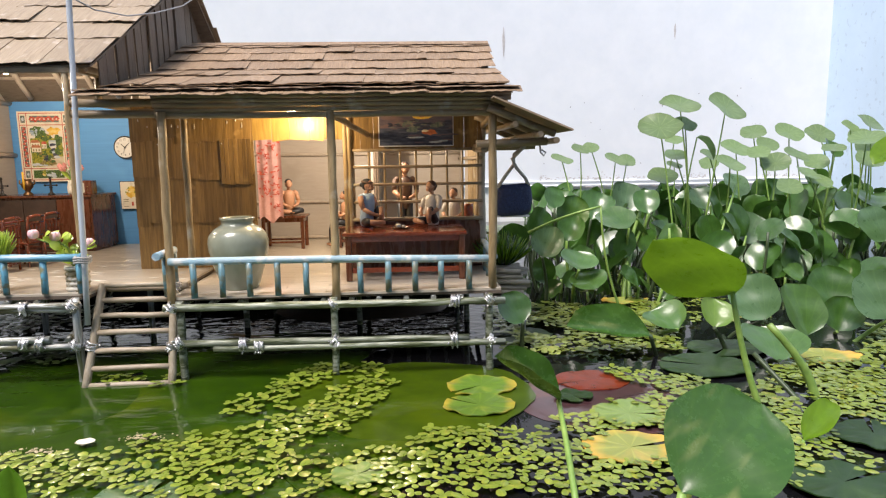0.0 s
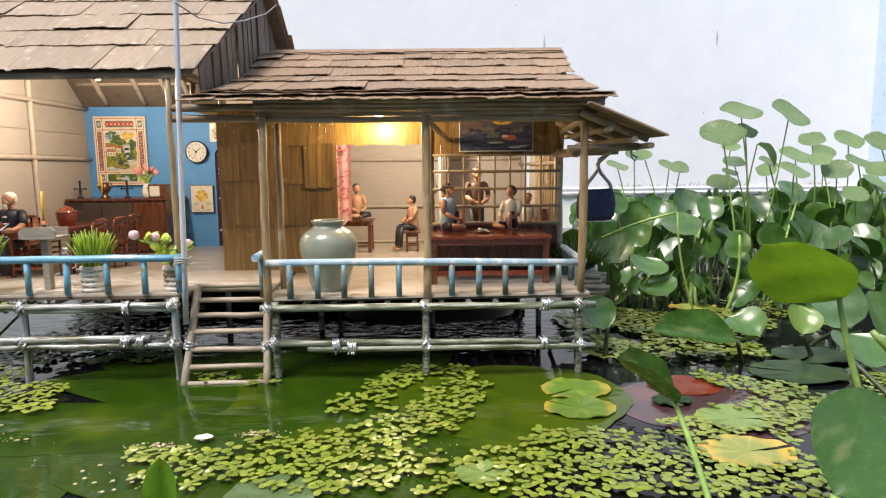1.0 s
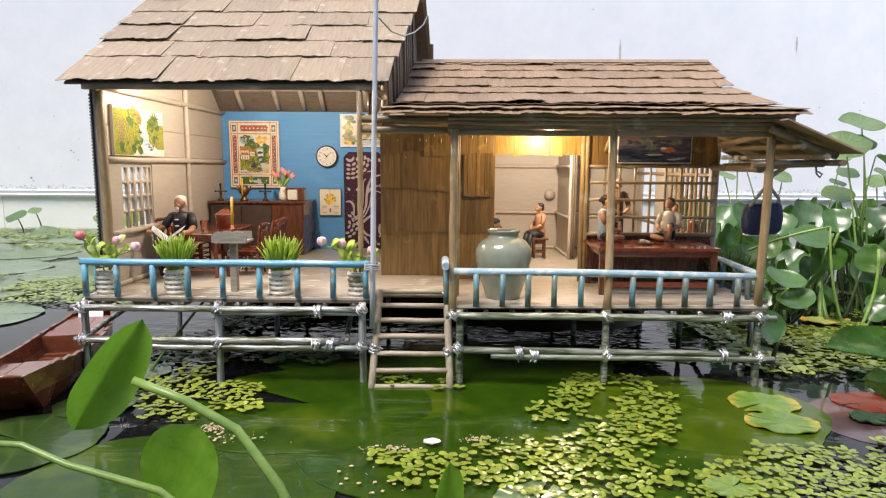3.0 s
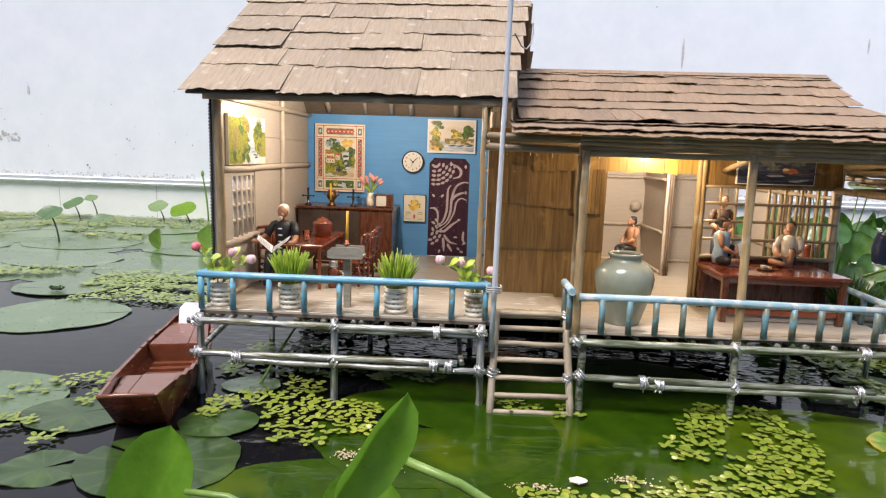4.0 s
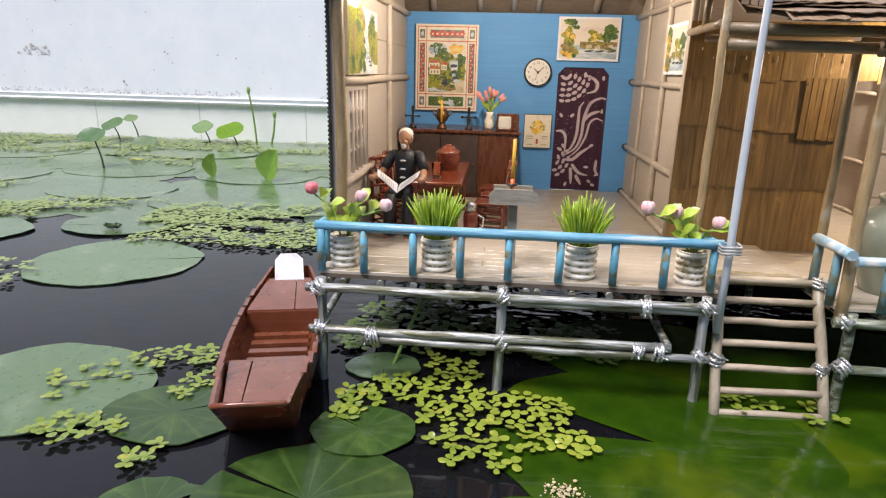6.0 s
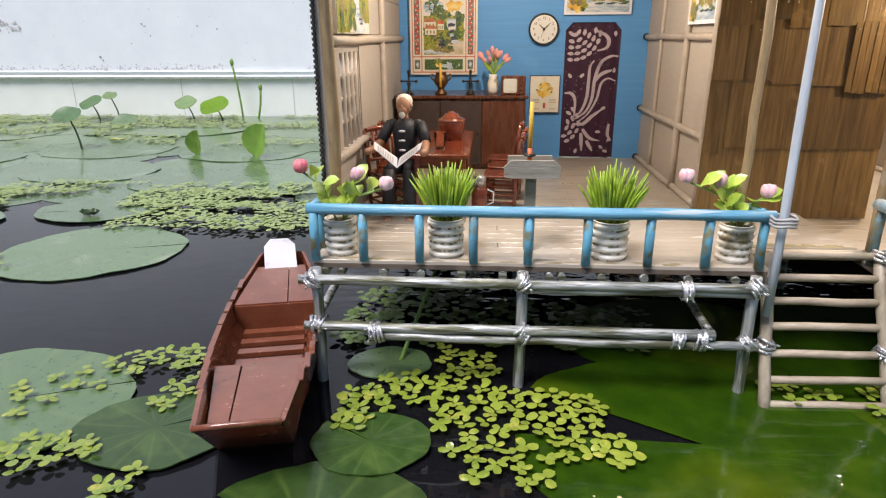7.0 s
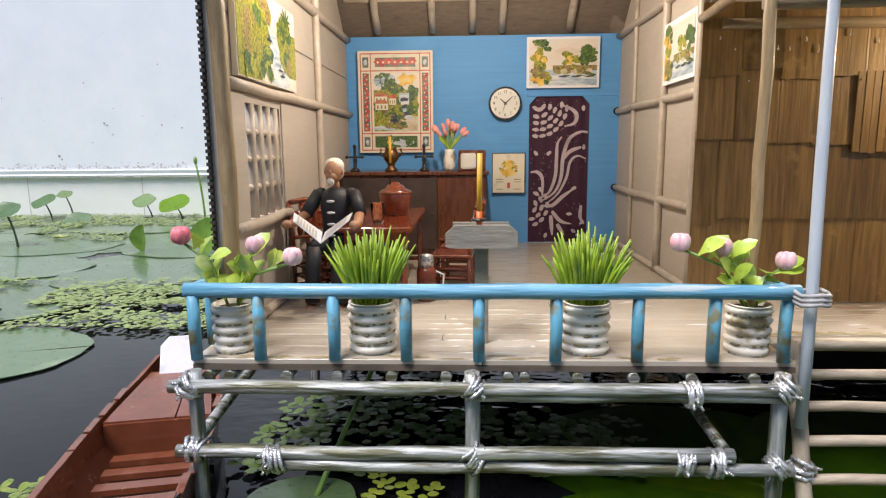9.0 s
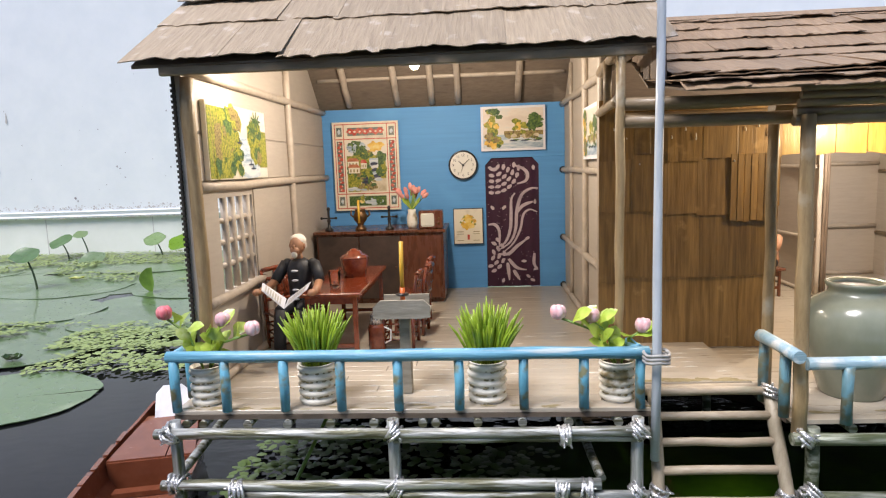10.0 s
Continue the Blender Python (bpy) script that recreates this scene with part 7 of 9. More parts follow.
for z, w, d in ((0.1785, 0.019, 0.008), (0.183, 0.0225, 0.011), (0.197, 0.0240, 0.012), (0.210, 0.0225, 0.0105), (0.2165, 0.0205, 0.008)):
    rings.append([bm.verts.new((0.127 + w * (abs(math.cos(a)) ** 0.5) * (1 if math.cos(a) > 0 else -1), 0.756 + d * (abs(math.sin(a)) ** 0.7) * (1 if math.sin(a) > 0 else -1), z + 0.0015 * math.cos(a))) for a in [2 * math.pi * k / 20 for k in range(20)]])
for a, b in zip(rings, rings[1:]):
    for k in range(20):
        bm.faces.new((a[k], a[(k + 1) % 20], b[(k + 1) % 20], b[k])).smooth = True
bm.faces.new(rings[0][::-1])
bm.faces.new(rings[-1])
part("body", bm, NAVY_KNIT, bag)
part("lining", one(box, 0.107, 0.147, 0.7495, 0.7625, 0.1765, 0.1792, 0, 0.001), PAPER, bag, "white hem")
for pts in ([(0.108, 0.750, 0.213), (0.116, 0.748, 0.226), (0.127, 0.748, 0.240), (0.126, 0.742, 0.252), (0.136, 0.724, 0.262)], [(0.146, 0.752, 0.214), (0.141, 0.748, 0.224), (0.130, 0.747, 0.236), (0.124, 0.742, 0.247), (0.136, 0.724, 0.262)]):
    part("strap", one(tube, pts, 0.0021, 6), CORD, bag, "grey cord strap")
for _ob in bag.children:
    _ob.data.transform(FURTHER)
hook = B()
tube(hook, [(0.152, 0.7165, 0.262), (0.1525, 0.715, 0.254), (0.156, 0.714, 0.250), (0.1585, 0.714, 0.254), (0.1535, 0.715, 0.257)], 0.0011, 6)
solo("wire_hook", hook, CORD, "small bent wire hook under the awning arm", "hook", smooth=True)

raft = thing("bamboo_bundle", (0.135, 0.86, 0.05), "stack of grey bamboo sticks beside the porch", "bamboo bundle")
rnd = random.Random(23)
for j in range(7):
    for i in range(6):
        y = 0.825 + 0.0125 * i + rnd.uniform(-0.003, 0.003)
        z = 0.052 + 0.0075 * j
        part("stick", one(rod, (0.108 + rnd.uniform(0, 0.006), y, z), (0.160 + rnd.uniform(-0.012, 0.006), y, z - rnd.uniform(0, 0.003)), 0.0036), GREY_WOOD, raft)
part("bearer", one(rod, (0.090, 0.86, 0.046), (0.165, 0.86, 0.046), 0.004), SILVER, raft)
part("stilt", one(rod, (0.160, 0.86, -0.05), (0.160, 0.86, 0.048), 0.004), SILVER_Z, raft)
bush = thing("spiky_plant", (0.128, 0.862, 0.106), "dark green spiky plastic plant on the bamboo bundle", "plant")
for i in range(230):
    a, s = rnd.uniform(0, 6.283), math.sqrt(rnd.random())
    b = Vector((0.130 + 0.014 * s * math.cos(a), 0.862 + 0.014 * s * math.sin(a), 0.101))
    out = Vector((math.cos(a), math.sin(a), 0)) * (0.030 * s)
    h = rnd.uniform(0.030, 0.052) * (1.05 - 0.4 * s)
    bm = B()
    tube(bm, [b, b + out * 0.55 + Vector((0, 0, h * 0.5)), b + out + Vector((0, 0, h))], [0.0013, 0.0014, 0.0004], 4)
    part("blade", bm, LILY_BRIGHT if i % 3 else LILY, bush)


# ---- boat ----
boat = thing("wooden_boat", (-0.748, 0.70, 0.0), "brown painted wooden model boat tied beside the deck", "boat")
HULL = [(0.0, 0.0275, 0.0500), (0.03, 0.0345, 0.0455), (0.05, 0.0372, 0.0425), (0.07, 0.0395, 0.0400), (0.10, 0.0415, 0.0380), (0.13, 0.0425, 0.0364), (0.16, 0.0422, 0.037), (0.19, 0.0405, 0.0382), (0.21, 0.0385, 0.0395), (0.23, 0.0355, 0.0415), (0.25, 0.0315, 0.044), (0.28, 0.023, 0.052)]
BO, BD = Vector((-0.7335, 0.599, 0)), Vector((-0.235, 1.0, 0)).normalized()
BS = Vector((BD.y, -BD.x, 0))


def hull_at(i, f, z):
    s, w, top = HULL[i]
    if i == 0:
        s = 0.014 - 0.96 * z
    return BO + BD * s + BS * f + Vector((0, 0, z))


bm = B()
sec = []
for i, (s, w, top) in enumerate(HULL):
    keel = -0.010 + (0.022 if i == 0 else 0.0) * 0 + max(0.0, (s - 0.21)) * 0.28
    low = 0.66 if i else 0.90
    o = [(-w, top), (-w * 0.95, top * 0.45), (-w * low, keel), (w * low, keel), (w * 0.95, top * 0.45), (w, top)]
    t = 0.003
    inn = [(w - t, top), (w * 0.93 - t, top * 0.5 + 0.002), (w * 0.64 - t, max(keel + 0.004, 0.002)), (-w * 0.64 + t, max(keel + 0.004, 0.002)), (-w * 0.93 + t, top * 0.5 + 0.002), (-w + t, top)]
    sec.append([bm.verts.new(hull_at(i, f, z)) for f, z in o + inn])
for a, b in zip(sec, sec[1:]):
    for k in range(12):
        bm.faces.new((a[k], b[k], b[(k + 1) % 12], a[(k + 1) % 12]))
bm.faces.new(sec[0][:6])
bm.faces.new(sec[0][6:])
bm.faces.new(sec[-1][:6][::-1])
bm.faces.new(sec[-1][6:][::-1])
bmesh.ops.recalc_face_normals(bm, faces=bm.faces)
part("hull", bm, BOAT, boat)


def deck_piece(nm, s0, s1, f0, f1, z0, z1, th=0.003, m=BOAT):
    def w_at(s):
        for (a, wa, _), (b, wb, _) in zip(HULL, HULL[1:]):
            if a <= s <= b:
                return wa + (wb - wa) * (s - a) / (b - a)
        return HULL[-1][1] if s > 0 else HULL[0][1]
    bm = B()
    pts = [BO + BD * s + BS * (f * (w_at(s) - 0.0032)) + Vector((0, 0, z)) for s, f, z in ((s0, f0, z0), (s0, f1, z0), (s1, f1, z1), (s1, f0, z1))]
    prism(bm, pts, (0, 0, -th))
    return part(nm, bm, m, boat)


deck_piece("stern_deck", -0.014, 0.070, -0.92, -0.40, 0.0395, 0.0340)
deck_piece("stern_deck", -0.014, 0.074, -0.36, 0.92, 0.0395, 0.0340)
deck_piece("stern_bulkhead", 0.070, 0.073, -0.94, 0.94, 0.0330, 0.0330, 0.028)
deck_piece("bow_deck", 0.182, 0.262, -0.96, 0.30, 0.0360, 0.0430)
deck_piece("bow_deck", 0.182, 0.262, 0.33, 0.96, 0.0360, 0.0430)
deck_piece("bow_bulkhead", 0.180, 0.183, -0.95, 0.95, 0.0345, 0.0345, 0.030)
deck_piece("sole", 0.073, 0.181, -0.80, 0.80, 0.0065, 0.0070, 0.002)
for k in range(5):
    deck_piece("slat", 0.092 + 0.017 * k, 0.101 + 0.017 * k, -0.70, 0.70, 0.0125 + 0.001 * k, 0.0125 + 0.001 * k, 0.004)
for side in (-1, 1):
    for k in range(9):
        s = 0.03 + 0.024 * k
        i = max(j for j in range(len(HULL) - 1) if HULL[j][0] <= s)
        (a, wa, ta), (b, wb, tb) = HULL[i], HULL[i + 1]
        f = (s - a) / (b - a)
        c = BO + BD * s + BS * (side * (wa + (wb - wa) * f - 0.0012)) + Vector((0, 0, ta + (tb - ta) * f))
        bm = B()
        prism(bm, [c - BD * 0.011 - BS * 0.0022, c - BD * 0.011 + BS * 0.0022, c + BD * 0.011 + BS * 0.0022, c + BD * 0.011 - BS * 0.0022], (0, 0, 0.0010))
        part("gunwale_block", bm, BOAT, boat)
bm = B()
c = BO + BD * 0.256 + Vector((0, 0, 0.0400))
prism(bm, [c - BS * 0.0165, c + BS * 0.0165, c + BS * 0.0150 + BD * 0.012 + Vector((0, 0, 0.024)), c + BS * 0.008 + BD * 0.014 + Vector((0, 0, 0.030)), c - BS * 0.010 + BD * 0.014 + Vector((0, 0, 0.030)), c - BS * 0.0165 + BD * 0.012 + Vector((0, 0, 0.023))], BD * 0.0012)
part("bow_board", bm, PAPER, boat, "white paper bow board")
part("stern_cap", one(tube, [hull_at(0, -0.0260, 0.0500), hull_at(0, -0.012, 0.0515), hull_at(0, 0.012, 0.0515), hull_at(0, 0.0260, 0.0500)], 0.0022, 6), BOAT, boat)


# ---- lily pads lying on the water ----
def pad(x, y, z, r, mat, seed, label, notch=None, wavy=0.0, curl=0.0, squash=1.0, slit=5.0, name="lily_pad", group="lily pads"):
    """A thick round floating leaf, with a slit from the rim and an uneven rim."""
    rr = random.Random(seed)
    n, rings = 56, 5
    turn = rr.uniform(0, 6.28) if notch is None else radians(notch)
    ph = [rr.uniform(0, 6.28) for _ in range(4)]
    bm = B()
    top, low = [], []
    for j in range(rings + 1):
        f = j / rings
        for side, bank in ((0, top), (1, low)):
            row = []
            for k in range(n + 1):
                a = turn + radians(slit) + (2 * math.pi - 2 * radians(slit)) * k / n
                q = r * f * (1 + 0.025 * math.sin(3 * a + ph[0]) + 0.018 * math.sin(7 * a + ph[1]) + 0.008 * math.sin(17 * a + ph[2]))
                h = wavy * f * f * math.sin(5 * a + ph[3]) + wavy * 0.6 * math.sin(11 * a * f + ph[1]) * f + curl * f ** 6
                row.append(bm.verts.new((q * math.cos(a), q * squash * math.sin(a), h - 0.0011 * side)))
            bank.append(row)
    for j in range(rings):
        for k in range(n):
            if j == 0:
                bm.faces.new((top[0][0], top[1][k], top[1][k + 1])).smooth = True
            else:
                bm.faces.new((top[j][k], top[j + 1][k], top[j + 1][k + 1], top[j][k + 1])).smooth = True
    rim_a = [bm.verts.new(q.co) for q in top[rings]]
    rim_b = [bm.verts.new(q.co) for q in low[rings]]
    for k in range(n):
        bm.faces.new((rim_a[k], rim_b[k], rim_b[k + 1], rim_a[k + 1]))
    bmesh.ops.delete(bm, geom=[v for v in bm.verts if not v.link_faces], context="VERTS")
    ob = part(name, bm, mat)
    ob.matrix_basis = Matrix.Translation((x, y, z)) @ Matrix.Rotation(0, 4, "Z")
    return tagged(ob, label, "lily pad", group)


WET = "large wet vivid green lily pad just under the water film"
for i, (x, y, r, nt, z, sq) in enumerate(((-0.427, 0.633, 0.132, 163, 0.0016, 0.92), (-0.185, 0.575, 0.235, 300, 0.0015, 0.80), (-0.500, 0.445, 0.135, 75, 0.0012, 0.85),
                                          (0.000, 0.628, 0.128, 320, 0.0017, 0.84), (-0.200, 0.790, 0.150, 30, 0.0013, 0.75), (-0.400, 0.800, 0.110, 75, 0.0012, 0.80))):
    pad(x, y, z, r, PAD_VIVID if x > -0.02 and y < 0.7 else PAD_WET, 100 + i, WET, nt, 0.0, slit=15.0 if i == 0 else 0.05, squash=sq)
for i, (x, y, r, sq, m, lb) in enumerate(((-1.105, 1.005, 0.118, 0.92, PAD, "grey green lily pad with a ragged rim"), (-0.955, 0.652, 0.098, 0.85, PAD, "grey green lily pad carrying small floating plants"),
                                          (-0.660, 0.730, 0.036, 0.78, PAD, "small greyish green lily pad at the edge of the deck"), (-0.815, 0.625, 0.058, 0.8, PAD_DARK, "dark half-sunk lily pad beside the boat"),
                                          (-0.657, 0.619, 0.042, 0.85, PAD_DARK, "dark green glossy lily pad"), (-0.676, 0.532, 0.074, 0.88, PAD_DARK, "dark green glossy lily pad with bright veins"),
                                          (-1.15, 1.44, 0.145, 0.8, PAD, "grey green lily pad with a ragged rim"), (-1.42, 1.50, 0.14, 0.8, PAD, "grey green lily pad with a ragged rim"),
                                          (-0.935, 1.42, 0.12, 0.8, PAD, "grey green lily pad with a ragged rim"), (-1.22, 1.20, 0.10, 0.7, PAD, "grey green lily pad with a small plant on it"), (-1.55, 1.78, 0.17, 0.8, PAD, "grey green lily pad with a ragged rim"), (-1.18, 1.75, 0.16, 0.8, PAD, "grey green lily pad with a ragged rim"),
                                          (-1.85, 1.62, 0.16, 0.8, PAD, "grey green lily pad with a ragged rim"), (-1.68, 1.30, 0.15, 0.8, PAD, "grey green lily pad with a ragged rim"), (-1.5, 2.12, 0.17, 0.8, PAD, "grey green lily pad with a ragged rim"), (-2.05, 2.02, 0.18, 0.8, PAD, "grey green lily pad with a ragged rim"),
                                          (-0.95, 1.88, 0.16, 0.8, PAD, "grey green lily pad with a ragged rim"), (-2.35, 1.75, 0.18, 0.8, PAD, "grey green lily pad with a ragged rim"), (-1.45, 1.12, 0.11, 0.8, PAD, "grey green lily pad with a ragged rim"),
                                          (-0.70, 2.05, 0.16, 0.8, PAD, "grey green lily pad with a ragged rim"))):
    pad(x, y, 0.0022 + 0.0003 * (i % 5), r, m, 200 + i, lb, None, 0.0004, 0.0004, sq, slit=0.6 if m is PAD else 2.0)
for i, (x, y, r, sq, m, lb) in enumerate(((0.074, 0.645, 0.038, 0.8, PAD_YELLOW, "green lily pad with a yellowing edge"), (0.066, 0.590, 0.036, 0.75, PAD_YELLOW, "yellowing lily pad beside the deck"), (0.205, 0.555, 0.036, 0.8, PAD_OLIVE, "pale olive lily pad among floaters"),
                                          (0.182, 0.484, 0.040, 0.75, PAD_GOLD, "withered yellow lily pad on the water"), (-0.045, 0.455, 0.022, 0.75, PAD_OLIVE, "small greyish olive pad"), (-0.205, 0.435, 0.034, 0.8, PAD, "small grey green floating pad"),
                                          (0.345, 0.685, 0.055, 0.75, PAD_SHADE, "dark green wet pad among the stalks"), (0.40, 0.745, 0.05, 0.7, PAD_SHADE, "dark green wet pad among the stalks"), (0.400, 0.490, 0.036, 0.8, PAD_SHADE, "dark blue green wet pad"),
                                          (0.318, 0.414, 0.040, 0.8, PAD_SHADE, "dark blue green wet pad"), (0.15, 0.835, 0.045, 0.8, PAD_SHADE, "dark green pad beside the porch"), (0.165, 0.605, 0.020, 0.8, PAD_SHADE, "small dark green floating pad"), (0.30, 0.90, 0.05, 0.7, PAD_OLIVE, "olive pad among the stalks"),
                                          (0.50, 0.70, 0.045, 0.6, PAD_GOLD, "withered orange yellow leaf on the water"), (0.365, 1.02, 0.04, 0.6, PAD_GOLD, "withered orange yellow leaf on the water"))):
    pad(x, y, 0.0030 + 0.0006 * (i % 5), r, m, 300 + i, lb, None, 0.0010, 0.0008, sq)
pad(-0.774, 0.512, 0.0012, 0.042, PAD_DARK, 332, "dark crumpled half-sunk lily pad", 40, 0.0009, 0.0, 0.8, 9.0)
pad(0.205, 0.600, 0.0005, 0.098, SUNKEN, 331, "sunken mauve brown leaf just below the surface", 20, 0.0, 0, 0.85, 1.0)
pad(0.200, 0.655, 0.0016, 0.042, ROOT_RED, 330, "dark red sunken leaf just below the surface", 200, 0.0004, 0, 0.75, 2.0)


# ---- floating rosettes ----
def rosette(rr, n, s):
    """A floating rosette: rounded cupped leaves in a ring."""
    out = []
    t0 = rr.uniform(0, 6.28)
    for k in range(n):
        a = t0 + 2 * math.pi * k / n + rr.uniform(-0.16, 0.16)
        r = s * rr.uniform(0.8, 1.1)
        c = Vector((math.cos(a), math.sin(a), 0)) * (r * 1.10)
        tilt = rr.uniform(-0.18, 0.34)
        out.append((c, a, r, tilt, 0.0012 + 0.0009 * (k % 3), min(0.86, 1.02 * math.sin(math.pi / n))))
    return out


def leaf_faces(bm, c, a, r, tilt, z, wide=0.8, n=11):
    d, s = Vector((math.cos(a), math.sin(a), 0)), Vector((-math.sin(a), math.cos(a), 0))
    mid = bm.verts.new(c + Vector((0, 0, z + 0.10 * r)))
    ring = []
    for k in range(n):
        b = 2 * math.pi * k / n
        q = r * (1.0 - (0.10 if k == 0 else 0))
        w = wide * (1.0 + 0.14 * math.cos(b))
        ring.append(bm.verts.new(c + d * (q * math.cos(b)) + s * (q * w * math.sin(b)) + Vector((0, 0, z + tilt * q * math.cos(b)))))
    for k in range(n):
        bm.faces.new((mid, ring[k], ring[(k + 1) % n])).smooth = True


rr = random.Random(61)
kinds = []
for i in range(9):
    b = B()
    for q in rosette(rr, (3, 4, 5, 4, 6, 3, 5, 4, 2)[i], 0.0045):
        leaf_faces(b, *q)
    me = bpy.data.meshes.new("floating_rosette")
    b.to_mesh(me)
    b.free()
    me.materials.append(FLOAT)
    kinds.append(me)


def along(line, wide, count, rr, gap, taken):
    """Points strewn round a line of (x, y), at least gap apart."""
    got, tries = [], 0
    seg = [((Vector(b) - Vector(a)).length, a, b) for a, b in zip(line, line[1:])]
    total = sum(q[0] for q in seg)
    while len(got) < count and tries < count * 60:
        tries += 1
        s = rr.uniform(0, total)
        for ln, a, b in seg:
            if s <= ln:
                break
            s -= ln
        p = Vector(a).lerp(Vector(b), min(1, s / max(ln, 1e-6))) + Vector((rr.gauss(0, wide * 0.5), rr.gauss(0, wide * 0.5)))
        if -0.80 < p.x < -0.685 and 0.54 < p.y < 0.80:
            continue
        if any((p.x - a) ** 2 + ((p.y - b) * 1.25) ** 2 < r * r for a, b, r in CLEAN):
            continue
        if all((p - o).length > gap for o in taken[-700:]):
            taken.append(p)
            got.append(p)
    return got


CLEAN = ((-0.468, 0.652, 0.030), (0.205, 0.555, 0.032), (0.182, 0.484, 0.036), (0.074, 0.645, 0.034), (0.066, 0.590, 0.034), (-0.045, 0.455, 0.020), (0.200, 0.655, 0.030))
taken, strewn = [], []
for line, wide, count, gap in ((((-0.285, 0.470), (-0.20, 0.500), (-0.13, 0.535), (-0.075, 0.58), (-0.045, 0.655)), 0.026, 121, 0.0113),
                               (((-0.175, 0.600), (-0.14, 0.640), (-0.105, 0.715), (-0.045, 0.700)), 0.016, 46, 0.0113),
                               (((-0.20, 0.455), (-0.12, 0.465), (-0.03, 0.455)), 0.026, 43, 0.0113),
                               (((-0.02, 0.455), (0.06, 0.462), (0.14, 0.462), (0.22, 0.445)), 0.030, 152, 0.0109),
                               (((0.02, 0.515), (0.10, 0.505)), 0.014, 20, 0.0109), (((0.16, 0.53), (0.24, 0.56), (0.30, 0.60)), 0.026, 58, 0.0105), (((0.23, 0.66), (0.30, 0.63)), 0.014, 26, 0.0105),
                               (((-0.680, 0.640), (-0.672, 0.668), (-0.640, 0.692)), 0.013, 31, 0.0118), (((-0.615, 0.738), (-0.575, 0.728)), 0.012, 14, 0.0126)) + ((((-0.603, 0.690), (-0.580, 0.645), (-0.560, 0.612)), 0.022, 40, 0.0126), (((-0.542, 0.672), (-0.505, 0.655), (-0.492, 0.618)), 0.016, 40, 0.0118),
                               (((-0.90, 0.72), (-0.83, 0.715)), 0.014, 14, 0.0113), (((-0.83, 0.655), (-0.81, 0.69)), 0.010, 8, 0.0113), (((-0.81, 0.560), (-0.78, 0.585)), 0.012, 15, 0.0109), (((-0.90, 0.585), (-0.85, 0.60)), 0.012, 13, 0.0109),
                               (((0.425, 0.635), (0.475, 0.600), (0.430, 0.545)), 0.032, 90, 0.0100), (((0.355, 0.540), (0.338, 0.490), (0.352, 0.455)), 0.016, 34, 0.0100), (((0.280, 0.432), (0.310, 0.448)), 0.012, 12, 0.0100), (((-0.96, 0.66), (-0.90, 0.68)), 0.022, 8, 0.0134), (((-0.36, 0.70), (-0.26, 0.69)), 0.014, 10, 0.0118), (((-0.33, 0.505), (-0.28, 0.49)), 0.012, 11, 0.0109)):
    strewn += along(line, wide, count, rr, gap, taken)
strewn.sort(key=lambda p: p.y)
for i, p in enumerate(strewn[:290]):
    ob = new("floating_plant", kinds[rr.randrange(9)])
    sc = rr.uniform(0.75, 1.15)
    ob.matrix_basis = Matrix.Translation((p.x, p.y, 0.0035 + rr.uniform(0, 0.0012))) @ Matrix.Rotation(rr.uniform(0, 6.28), 4, "Z") @ Matrix.Rotation(rr.uniform(-0.08, 0.08), 4, "X") @ Matrix.Scale(sc, 4)
    tagged(ob, "yellow green floating rosette of round leaves", "floating plant", "floating plants")
bm = B()
for p in strewn[290:]:
    for c, a, r, tl, z, w in rosette(rr, rr.choice((3, 4, 4, 5)), 0.0045):
        leaf_faces(bm, c + Vector((p.x, p.y, 0.0035)), a, r, tl, z, w, 9)
solo("floating_plants", bm, FLOAT, "loose carpet of yellow green floating rosettes", "floating plants", kind="stuff")


def carpet(label, mat, areas, size, seed):
    rr = random.Random(seed)
    bm = B()
    for x0, x1, y0, y1, n in areas:
        for _ in range(n):
            f = rr.random() ** 0.5
            x, y = rr.uniform(x0, x1), rr.uniform(y0, y1)
            if noise.noise((x * 6.0, y * 6.0, 0.3)) < -0.12:
                continue
            for c, a, r, tl, z, w in rosette(rr, rr.choice((2, 3, 3)), size):
                leaf_faces(bm, c + Vector((x, y, 0.0046)), a, r, tl, z, w, 6)
    return solo("floating_plants", bm, mat, label, "floating plants", kind="stuff")


carpet("pale green carpet of small floating leaves", FLOAT_FAR, ((-1.55, -0.95, 1.22, 1.33, 800), (-1.15, -0.80, 1.10, 1.26, 420), (-2.9, -0.75, 2.16, 2.475, 3600), (-1.9, -0.8, 1.84, 2.02, 620), (-1.5, -1.18, 0.86, 0.98, 90), (-2.3, -1.7, 2.0, 2.2, 500), (-1.5, -0.9, 1.30, 1.40, 320), (-2.4, -1.5, 1.45, 1.55, 260)), 0.0048, 5)
carpet("yellow green carpet of floating leaves among the stalks", FLOAT, ((0.42, 0.75, 0.58, 0.82, 620), (0.12, 0.40, 0.74, 1.02, 760), (0.34, 1.1, 0.86, 1.3, 700), (0.27, 0.38, 0.56, 0.66, 90)), 0.0052, 6)
# these take the floater colour already darkened for the deck's shade
carpet("small floating leaves under the deck, coloured dark for the shade there", FLOAT_SHADED, ((-0.72, -0.42, 0.76, 1.10, 520),), 0.0052, 7)


